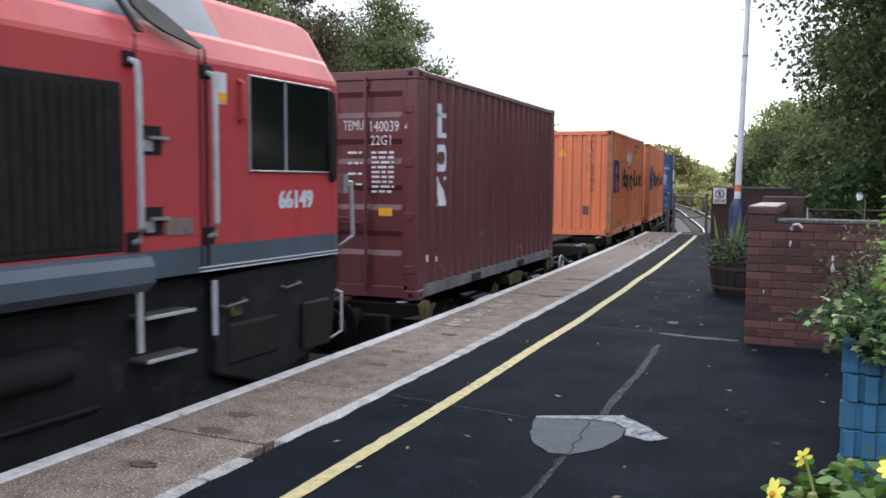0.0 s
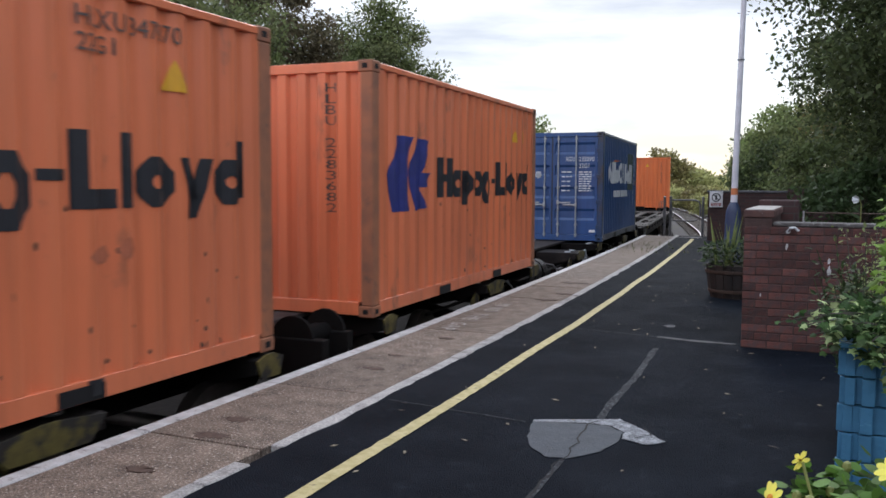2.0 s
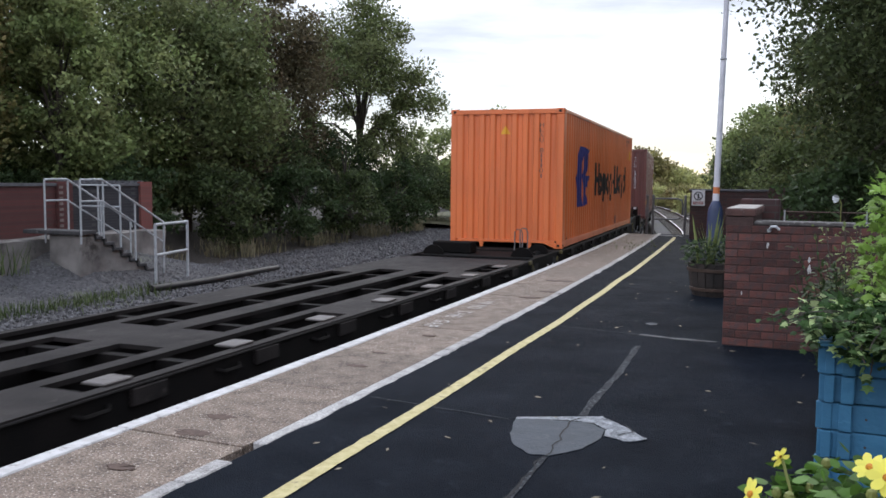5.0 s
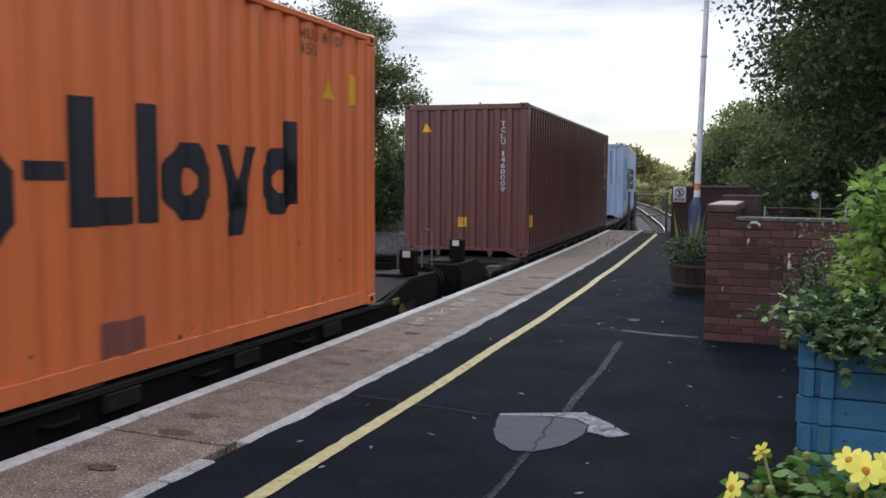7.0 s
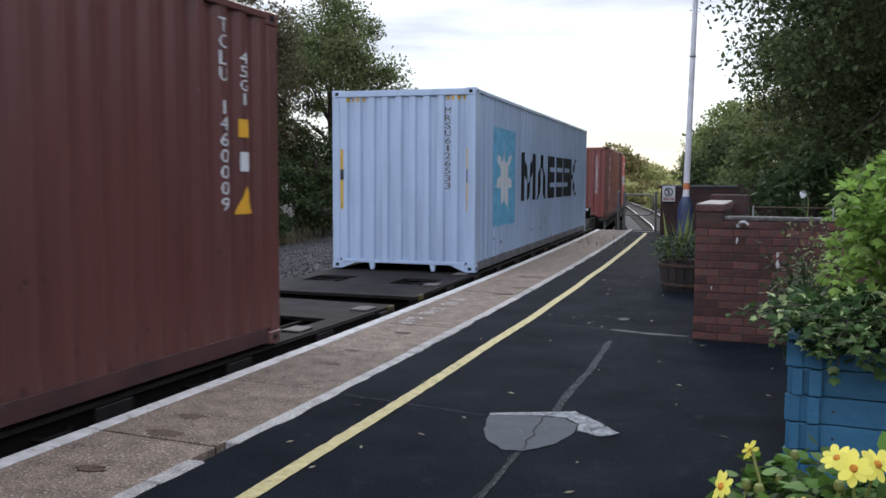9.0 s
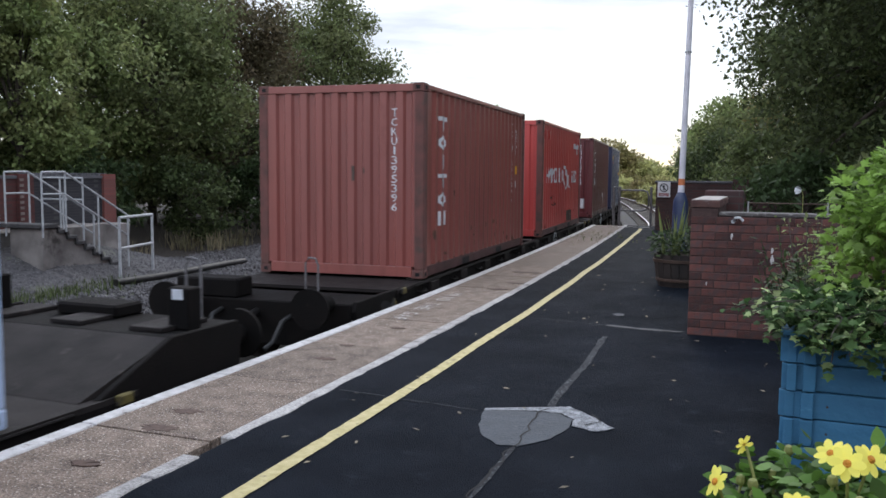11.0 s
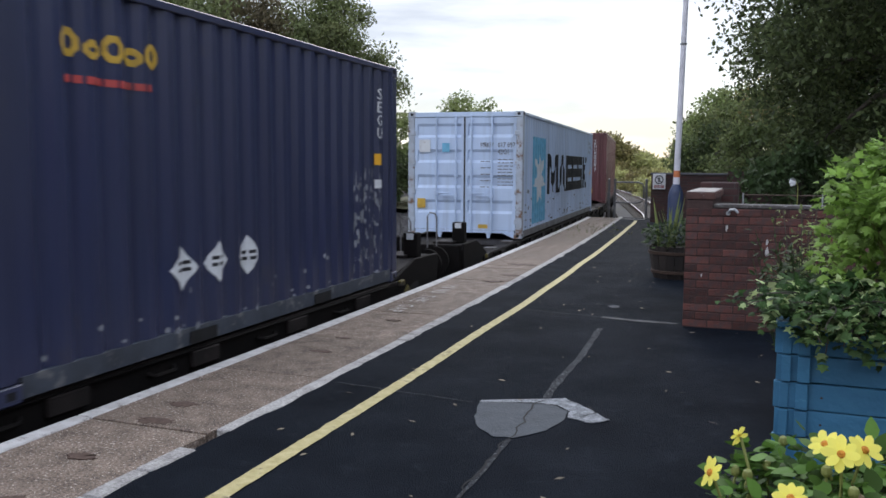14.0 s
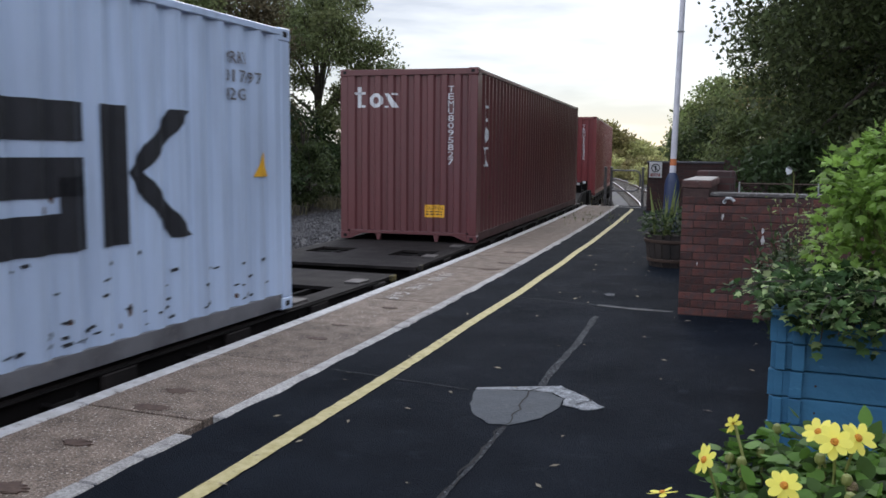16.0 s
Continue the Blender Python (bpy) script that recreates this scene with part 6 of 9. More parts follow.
container(69.3, L40, H9, 0.13, "orange_new", "bright orange forty-foot corrugated shipping container with black marks",
          side=[(scuffs(8, 30, 0.3, 0.16, 11.8, 0.9, 0.018, 0.028, 2.4), "rust_mark", "rust_speckle"), (arrow_logo(1.60, 0.82, 3.40, 2.20), "logo_blue", "brand_mark"), (wordmark(HL_WORD, 4.25, 1.05, 10.62, 1.88), "black", "brand_word"),
                ([rect(8.1, 0.17, 8.55, 0.40)], "brick_red", "repair_patch"), ([triangle(11.2, 2.25, 0.14), rect(11.62, 2.12, 11.80, 2.42)], "yellow", "warning_triangle"),
                (lettering("HLXU 8111011", 10.7, 2.66, 11.5, 2.76) + lettering("45G1", 10.7, 2.52, 11.0, 2.62), "pale_text", "container_code")],
          end=[([triangle(1.19, 2.45, 0.10)], "yellow", "warning_triangle"), (lettering("HLXU 811101", 1.92, 1.45, 2.0, 2.6, True), "pale_text", "container_code")])
def stroke(u0, z0, u1, z1, w=0.008):
    """A thin chalk line."""
    du, dz = u1 - u0, z1 - z0
    k = w / math.hypot(du, dz)
    return [(u0 - dz * k, z0 + du * k), (u0 + dz * k, z0 - du * k), (u1 + dz * k, z1 - du * k), (u1 - dz * k, z1 + du * k)]


SCRAWL = [stroke(*q) for q in ((5.40, 1.30, 5.42, 1.50), (5.52, 1.54, 5.66, 1.55), (5.44, 1.41, 5.62, 1.42), (5.42, 1.32, 5.70, 1.34), (5.78, 1.42, 5.98, 1.28), (5.80, 1.27, 6.02, 1.50), (6.14, 1.46, 6.36, 1.22),
                                  (6.16, 1.24, 6.30, 1.48), (6.48, 1.22, 6.64, 1.25), (6.70, 1.28, 6.72, 1.52), (6.98, 1.44, 7.10, 1.34), (7.12, 1.34, 7.18, 1.54), (8.60, 0.95, 8.61, 1.30))]
container(88.45, L40, H9, 0.03, "oxide", "oxide brown forty-foot corrugated shipping container",
          rail="rail_dark", side=[(SCRAWL, "chalk", "chalk_scrawl"), (scuffs(9, 26, 0.3, 0.16, 11.8, 2.2, 0.014, 0.022, 1.4), "coping_pale", "scraping"), (scuffs(10, 50, 0.3, 0.16, 11.8, 0.9, 0.018, 0.03, 2.2), "rail_dark", "rust_speckle"), (lettering("TCLU 1460009", 11.36, 1.18, 11.46, 2.73, True) + lettering("45G1", 11.64, 2.05, 11.74, 2.50, True), "white", "container_code"),
                ([rect(11.62, 1.80, 11.76, 1.95), triangle(11.70, 1.27, 0.13), rect(0.40, 0.55, 0.62, 0.78)], "yellow", "label"), ([rect(11.63, 1.52, 11.75, 1.68)], "white", "label")],
          end=[([triangle(0.45, 2.45, 0.10), rect(1.10, 0.56, 1.26, 0.74)], "yellow", "warning_triangle"), (text_rows(1.12, 0.72, 4, 0.10, 33, h=0.014, gap=0.038), "black", "small_print"), (lettering("TCLU 1460009", 1.92, 1.22, 2.01, 2.56, True), "white", "container_code")])
container(106.64, L40, H9, 0.02, "grey_blue", "pale grey-blue forty-foot shipping container with star emblem",
          rail="rail_grime", side=[(scuffs(11, 30, 0.3, 0.16, 11.8, 1.0, 0.03, 0.03, 2.0), "rust_mark", "rust_speckle"), ([rect(1.2, 0.66, 2.85, 2.36)], "sky_blue", "emblem_square"), (star(2.02, 1.50, 0.72), "white", "emblem_star"), (wordmark([("M", 1.35), ("A", 1.1), ("F", 0.9), ("F", 0.95), ("S", 0.95), ("V", 0.95)], 3.35, 1.05, 10.4, 2.0), "black", "brand_word")],
          end=[(lettering("MRSU6126533", 1.92, 1.30, 2.02, 2.60, True), "pale_text", "container_code"),
               ([rect(0.14, 0.98, 0.19, 1.95), rect(2.29, 0.98, 2.36, 1.95)], "gold", "height_strip"), ([rect(0.14, 1.45, 0.20, 1.62), rect(2.29, 1.42, 2.36, 1.62)], "black", "height_mark"), ([rect(0.25 + 0.09 * i, 2.71, 0.29 + 0.09 * i, 2.78) for i in range(4)] + [rect(1.95 + 0.09 * i, 2.71, 1.99 + 0.09 * i, 2.78) for i in range(4)], "gold", "stripe")])
container(125.6, L20, H8, 0.10, "brick_red", "faded brick-red corrugated shipping container with white stacked letters", posts="red_post",
          rail="rail_dark", side=[(scuffs(12, 40, 0.3, 0.16, 5.8, 1.2, 0.04, 0.06, 2.0), "rust_mark", "rust_speckle"), ([q for i in range(6) for q in (wordmark([(("|", "O", "|", "|", "O", "=")[i], 1.0)], (0.72 if i in (1, 4, 5) else 0.83), 2.0 - i * 0.265, (1.06 if i in (1, 4, 5) else 0.95), 2.20 - i * 0.265))] + [rect(0.72, 2.14, 1.06, 2.20), rect(0.72, 1.345, 1.06, 1.40)], "white", "brand_word"),
                (lettering("TCKU1395396", 5.1, 0.85, 5.2, 2.35, True) + lettering("2261", 5.4, 1.75, 5.5, 2.25, True), "white", "container_code"), ([rect(5.38, 1.4, 5.50, 1.56)], "yellow", "label"), ([rect(5.38, 1.15, 5.48, 1.28)], "white", "label")],
          end=[(lettering("TCKU1395396", 1.96, 0.88, 2.06, 2.26, True), "white", "container_code"), ([rect(1.40, 1.30, 1.44, 1.50), rect(1.56, 1.40, 1.59, 1.47)], "rust_post", "rust_spot")])
container(133.57, L20, H8, 0.11, "red", "red corrugated shipping container with white lettering and bird emblem", posts="red_post",
          rail="rail_dark", vents=True, side=[(scuffs(13, 34, 0.3, 0.16, 5.8, 1.2, 0.03, 0.05, 1.6), "rust_mark", "rust_speckle"), (scuffs(14, 9, 1.2, 0.6, 2.6, 0.95, 0.10, 0.03), "rust_post", "rust_speckle"), (scuffs(15, 10, 0.3, 0.3, 5.6, 1.3, 0.02, 0.04), "scrape", "scraping"), (wordmark([("H", 1.0), ("A", 1.0), ("M", 1.2), ("O", 0.9), ("=", 0.9), ("V", 0.9), ("O", 0.9)], 0.55, 1.20, 3.08, 1.55, 0.17), "white", "brand_word"), (wordmark([("S", 0.8), ("=", 0.95), ("O", 0.95)], 4.43, 1.18, 5.35, 1.5, 0.17), "white", "brand_word"),
                ([[(3.14, 1.62), (3.40, 1.62), (3.95, 1.30), (3.70, 1.28)], [(3.60, 1.38), (4.05, 1.40), (4.0, 1.22), (3.70, 1.22)], [(3.45, 0.98), (3.75, 1.25), (4.0, 1.25), (4.0, 1.12), (3.6, 1.05)], [(3.95, 1.15), (4.38, 1.0), (4.0, 1.08)], [(3.14, 1.45), (3.18, 1.45), (3.40, 0.95), (3.36, 0.95)]], "white", "bird_emblem"),
                ([rect(4.84, 2.10, 5.73, 2.24), rect(5.3, 1.95, 5.52, 2.07)], "white", "label"), ([rect(3.75, 0.17, 4.48, 0.46)], "rust_post", "repair_patch")],
          end=[([rect(1.86, 0.90, 2.02, 2.38)], "white", "code_strip"), (lettering("SUDU1837407", 1.90, 0.93, 1.98, 2.36, True), "black", "container_code"), ([diamond(0.8, 1.75, 0.1)], "white", "torn_label")])
container(142.92, L20, H8, 0.11, "maroon_dark", "dark maroon corrugated shipping container with white lettering",
          rail="rail_dark", side=[(scuffs(16, 30, 0.3, 0.16, 5.8, 1.0, 0.03, 0.05, 2.0), "rust_mark", "rust_speckle"), (TEX3, "white", "brand_mark"), ([[(3.72, 0.63), (3.98, 0.82), (3.98, 0.60), (3.86, 0.60)], rect(3.86, 0.38, 3.98, 0.599)], "white", "torn_label"), (lettering("TEMU", 5.2, 1.6, 5.29, 2.2, True), "pale_text", "worn_code")],
          end=[(TEX_END, "white", "brand_mark"), (lettering("TEMU1597750", 1.96, 1.05, 2.06, 2.36, True), "white", "container_code"), ([rect(1.80, 0.32, 1.91, 0.66), rect(2.04, 0.30, 2.17, 0.62)], "white", "torn_label")])
container(150.95, L20, H8, 0.09, "navy", "dark navy corrugated shipping container with gold mark and white diamonds",
          rail="rail_blue", side=[(scuffs(17, 120, 4.9, 0.25, 5.65, 1.35, 0.020, 0.05, 1.0) + scuffs(18, 30, 0.3, 0.16, 5.8, 0.5, 0.03, 0.03, 2.0), "scrape", "scraping"), (wordmark([("O", 1), ("o", 1), ("O", 1), ("o", 1), ("O", 1)], 0.58, 2.08, 1.57, 2.26), "gold", "brand_word"), (text_rows(0.62, 1.97, 1, 0.85, 7, h=0.05), "red", "sub_line"),
                (placards(1.78, (0.62,), 0.17) + placards(2.24, (0.63,), 0.17) + placards(2.70, (0.64,), 0.17), "white", "hazard_placard"), (text_rows(1.70, 0.68, 2, 0.16, 8, h=0.03) + text_rows(2.16, 0.68, 2, 0.16, 9, h=0.03) + text_rows(2.62, 0.68, 2, 0.16, 3, h=0.03), "black", "placard_marks")
                , (lettering("SEGU", 5.5, 1.7, 5.6, 2.3, True), "white", "container_code"), ([rect(5.45, 1.42, 5.58, 1.55)], "yellow", "label"), ([rect(5.45, 1.15, 5.58, 1.25)], "white", "label")],
          end=[(placards(1.73, (0.75,), 0.2) + placards(1.48, (0.47,), 0.2) + placards(2.0, (0.45,), 0.2), "white", "hazard_placard"), (placard_marks([(1.73, 0.75), (1.48, 0.47), (2.0, 0.45)], 0.19), "black", "placard_marks"), (lettering("SEGU1597750", 1.90, 1.05, 1.98, 2.30, True), "white", "container_code")])
_r = random.Random(77)
CHIPS = [[(u, z), (u + w, z + 0.3 * w), (u + w * 0.8, z + 0.3 * w + h), (u - 0.02, z + h)] for u, z, w, h in [(_r.uniform(0.4, 11.9), 0.20 + 0.55 * _r.random() ** 2, _r.uniform(0.02, 0.065), _r.uniform(0.008, 0.026)) for k in range(120)]]
container(164.12, L40, H8, 0.03, "white_blue", "weathered pale blue forty-foot shipping container with star emblem", doors=True, posts="pale_post", rods="white_blue", both=False,
          rail="rail_grime", side=[(scuffs(19, 46, 0.3, 0.18, 11.8, 1.3, 0.035, 0.045, 2.2), "rust_mark", "rust_speckle"), (scuffs(20, 14, 0.3, 0.3, 1.2, 1.0, 0.06, 0.04), "scrape", "scraping"), (CHIPS, "black", "chipping"), ([rect(1.25, 0.23, 2.95, 2.12)], "sky_blue", "emblem_square"), (star(2.08, 1.22, 0.78), "white", "emblem_star"), (wordmark([("M", 1.35), ("A", 1.1), ("F", 0.9), ("F", 0.95), ("S", 0.95), ("V", 0.90)], 3.15, 0.82, 10.80, 1.78), "black", "brand_word"),
                ([triangle(11.72, 1.35, 0.12)], "yellow", "warning_triangle"), (lettering("MRKU", 11.2, 2.2, 11.5, 2.3) + lettering("017097", 11.2, 2.05, 11.7, 2.15) + lettering("42G1", 11.2, 1.9, 11.5, 2.0), "pale_text", "container_code")],
          end=[(lettering("MRKU", 1.56, 1.86, 1.82, 1.96) + lettering("017 097 3", 1.92, 1.86, 2.36, 1.96) + lettering("42G1", 1.92, 1.72, 2.14, 1.82), "pale_text", "container_code"),
               (text_rows(1.56, 1.58, 5, 0.2, 11, h=0.016, gap=0.13) + text_rows(1.92, 1.62, 9, 0.30, 12, h=0.016, gap=0.065), "pale_text", "small_print"), ([rect(0.24, 1.76, 0.48, 2.02)], "white", "label"), ([rect(0.74, 1.76, 0.90, 1.95)], "sky_blue", "label"), ([rect(1.52, 0.20, 1.72, 0.28), rect(0.2, 0.6, 0.38, 0.8)], "gold", "label")])
container(182.7, L40, H9, 0.02, "maroon", "dark maroon forty-foot corrugated shipping container with white lettering",
          rail="rail_dark", side=[(scuffs(21, 40, 0.3, 0.16, 11.8, 1.0, 0.03, 0.05, 2.0), "rust_mark", "rust_speckle"), ([[(p[0] * 0.9, p[1] * 0.95 + 0.27) for p in q] for q in TEX3], "white", "brand_mark")],
          end=[([[(p[0], p[1] + 0.27) for p in q] for q in TEX_END], "white", "brand_mark"), (lettering("TEMU8095827", 1.92, 1.28, 2.02, 2.60, True), "white", "container_code"), ([rect(1.52, 0.41, 1.88, 0.62)], "yellow", "caution_label"), (lettering("CAUTION", 1.55, 0.54, 1.85, 0.595) + text_rows(1.55, 0.515, 2, 0.27, 31, h=0.02, gap=0.045), "black", "small_print")])
container(200.95, L40, H9, 0.02, "oxide_red", "dull red forty-foot corrugated shipping container", end=[(lettering("TEMU2158334", 1.92, 1.28, 2.02, 2.60, True), "white", "container_code")])


# ---- wagons ----
def bogie(root, y):
    s = Shape()
    for sx in (-1, 1):
        x0, x1 = sorted((sx * 0.98, sx * 1.08))
        s.prism([(y - 1.25, -0.52), (y - 1.1, -0.40), (y - 0.35, -0.40), (y, -0.30), (y + 0.35, -0.40), (y + 1.1, -0.40), (y + 1.25, -0.52), (y + 0.7, -0.62), (y - 0.7, -0.62)], "x", x0, x1)
    s.box(-0.98, y - 0.15, -0.55, 0.98, y + 0.15, -0.30)
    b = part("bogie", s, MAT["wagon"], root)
    for dy in (-0.9, 0.9):
        w = Shape()
        for sx in (-1, 1):
            n = 24
            w.tube([(sx * 0.70, y + dy, RAIL_Z + 0.42), (sx * 0.83, y + dy, RAIL_Z + 0.42)], 0.42, 24)
        w.tube([(-0.70, y + dy, RAIL_Z + 0.42), (0.70, y + dy, RAIL_Z + 0.42)], 0.08, 10)
        part("wheelset", w, MAT["wheel"], b, "worn steel wheels on an axle", smooth=True)
        a = Shape()
        for sx in (-1, 1):
            a.tube([(sx * 1.081, y + dy, RAIL_Z + 0.42), (sx * 1.17, y + dy, RAIL_Z + 0.42)], 0.12, 12)
        part("axle_box", a, MAT["wagon"], b, smooth=True)


def buffers(root, y, sgn, z=0.10):
    for sx in (-0.87, 0.87):
        s = Shape()
        s.tube([(sx, y, RAIL_Z + 1.03), (sx, y + sgn * 0.42, RAIL_Z + 1.03)], 0.09, 12)
        s.tube([(sx, y + sgn * 0.42, RAIL_Z + 1.03), (sx, y + sgn * 0.46, RAIL_Z + 1.03)], 0.22, 18)
        part("buffer", s, MAT["wagon"], root, smooth=True)


def handwheel(root, y, x=1.20, z=0.02):
    s = Shape()
    s.ring((x, y, z), (1, 0, 0), 0.18, 0.013, 26, 6)
    for k in range(3):
        a = k * 2.094
        s.tube([(x, y, z), (x, y + 0.18 * math.cos(a), z + 0.18 * math.sin(a))], 0.009, 6)
    part("brake_wheel", s, MAT["rail_white"], root, "white brake hand wheel")


def wagon_spine(a0, a1, slots, base, wheel):
    """Skeletal wagon: a centre spine with outriggers under the container corners."""
    L = a1 - a0
    root = thing("container_wagon", "dark grimy skeletal container wagon on bogies", "railway wagon", group="wagons of the freight train")
    h = L / 2
    top = base + 0.008
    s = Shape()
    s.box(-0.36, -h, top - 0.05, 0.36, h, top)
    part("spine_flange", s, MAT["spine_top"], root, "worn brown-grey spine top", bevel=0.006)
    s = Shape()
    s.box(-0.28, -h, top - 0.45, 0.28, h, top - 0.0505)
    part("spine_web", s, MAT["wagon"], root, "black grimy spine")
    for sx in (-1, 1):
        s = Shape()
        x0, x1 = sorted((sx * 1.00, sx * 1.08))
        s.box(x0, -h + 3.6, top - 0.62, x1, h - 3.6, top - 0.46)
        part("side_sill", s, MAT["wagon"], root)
    pos = []
    for u in slots:
        pos += [(u - a0 - h + 0.10, 0.17), (u - a0 - h + L20 - 0.10, 0.17), (u - a0 - h + 3.85, 0.42)]
    for y, w in pos:
        for sx in (-1, 1):
            s = Shape()
            t = top - (0.04 if w < 0.3 else 0.07)
            s.prism([(sx * 1.22, t), (sx * 1.22, t - 0.12), (sx * 0.361, t - 0.34), (sx * 0.361, t)], "y", y - w, y + w)
            o = part("outrigger", s, MAT["deck" if w > 0.3 else "wagon"], root, "outrigger under the container corner", bevel=0.008)
            p = Shape()
            p.prism([(y - w, t - 0.01), (y - 0.05, t + 0.03), (y + 0.05, t + 0.03), (y + w, t - 0.01), (y + 0.7 * w, t - 0.16), (y - 0.7 * w, t - 0.16)], "x", *sorted((sx * 1.222, sx * 1.24)))
            part("corner_guide", p, MAT["dirty_yellow"], o, "grimy yellow corner guide")
            for dy in (-0.6 * w, 0.5 * w):
                g = Shape()
                g.ring((sx * 1.0, y + dy, t + 0.012), (0, 0, 1), 0.06, 0.011, 16, 6)
                part("lashing_ring", g, MAT["zinc"], o, "worn steel lashing ring")
    if slots[0] > 20:
        s = Shape()
        s.lathe([(0.02, 0), (0.15, 0.02), (0.21, 0.09), (0.22, 0.16), (0.22, 1.34), (0.21, 1.41), (0.15, 1.48), (0.02, 1.5)], 20)
        s.v = [(0.72 + x, z - 0.55 - 1.65, y - 0.16) for x, y, z in s.v]
        tank = part("air_tank", s, MAT["tank"], root, "dull grey air reservoir tank", smooth=True)
        y0 = -0.55 - 1.65
        for dy in (0.45, 1.0):
            s = Shape()
            s.ring((0.72, y0 + dy, -0.16), (0, 1, 0), 0.222, 0.012, 20, 6)
            part("tank_strap", s, MAT["wagon"], tank)
    # cross bearers, brake rods and levers between the spine and the sills
    y = -h + 3.7
    k = 0
    while y < h - 3.6:
        for sx in (-1, 1):
            s = Shape()
            s.prism([(sx * 0.281, top - 0.20), (sx * 1.07, top - 0.42), (sx * 1.07, top - 0.52), (sx * 0.281, top - 0.44)], "y", y - 0.05, y + 0.05)
            part("cross_bearer", s, MAT["wagon"], root, bevel=0.006)
        if k % 2:
            s = Shape()
            s.box(0.62, y + 0.25, top - 0.52, 0.98, y + 0.75, top - 0.28)
            part("brake_gear_box", s, MAT["wagon"], root, "black brake gear box", bevel=0.03)
            s = Shape()
            s.tube([(0.80, y + 0.30, top - 0.27), (0.92, y + 0.42, top - 0.16), (1.05, y + 0.62, top - 0.20), (1.10, y + 0.80, top - 0.34)], 0.016, 6)
            part("brake_lever", s, MAT["dull_steel"], root, "worn bent brake lever", smooth=True)
        else:
            s = Shape()
            s.prism([(y + 0.20, top - 0.50), (y + 0.55, top - 0.46), (y + 0.60, top - 0.22), (y + 0.42, top - 0.16), (y + 0.24, top - 0.26)], "x", 1.081, 1.10)
            part("sill_bracket", s, MAT["dirty_yellow" if k % 4 == 0 else "deck"], root, "grimy sill bracket", bevel=0.006)
        y += 1.55
        k += 1
    for xr, zr in ((0.50, -0.34), (0.88, -0.30), (-0.55, -0.34)):
        s = Shape()
        s.tube([(xr, -h + 2.8, top + zr), (xr + 0.03, 0, top + zr - 0.03), (xr, h - 2.8, top + zr)], 0.022, 6)
        part("brake_rod", s, MAT["wagon"], root)
    for sgn in (-1, 1):
        s = Shape()
        ya, yb = sorted((sgn * h, sgn * (h - 0.12)))
        s.box(-1.2, ya, top - 0.45, 1.2, yb, top - 0.05)
        part("headstock", s, MAT["wagon"], root, bevel=0.01)
    buffers(root, -h, -1)
    buffers(root, h, 1)
    bogie(root, -h + 2.0)
    bogie(root, h - 2.0)
    handwheel(root, wheel - a0 - h, 1.22, -0.09)
    handwheel(root, wheel - a0 - h + 1.3, -1.22, 0.06)
    s = Shape()
    s.tube([(1.10, -h + 3.2, -0.22), (1.14, 0, -0.24), (1.10, h - 3.2, -0.22)], 0.02, 6)
    part("brake_pipe", s, MAT["rail_side"], root)
    MOVING.append((root, a0 + h, h - 2.0, 0.0))
    return root


def deck_with_holes(s, holes, y0, y1, x1, z0, z1):
    """One plate with rectangular through-holes (ya, yb, xa, xb)."""
    ys = sorted({y0, y1, *[q for g in holes for q in g[:2]]})
    xs = sorted({-x1, x1, *[q for g in holes for q in g[2:]]})
    full = {}
    for i in range(len(ys) - 1):
        for k in range(len(xs) - 1):
            cy, cx = (ys[i] + ys[i + 1]) / 2, (xs[k] + xs[k + 1]) / 2
            full[i, k] = not any(g[0] < cy < g[1] and g[2] < cx < g[3] for g in holes)
    n = len(xs)
    v = [(x, y, z) for z in (z0, z1) for y in ys for x in xs]
    m = n * len(ys)
    f = []
    for (i, k), on in full.items():
        if not on:
            continue
        a, b, c, d = i * n + k, i * n + k + 1, (i + 1) * n + k + 1, (i + 1) * n + k
        f += [(a, d, c, b), (a + m, b + m, c + m, d + m)]
        for (p, q), other in (((a, b), (i - 1, k)), ((b, c), (i, k + 1)), ((c, d), (i + 1, k)), ((d, a), (i, k - 1))):
            if not full.get(other, False):
                f.append((p, q, q + m, p + m))
    return s.add(v, f)


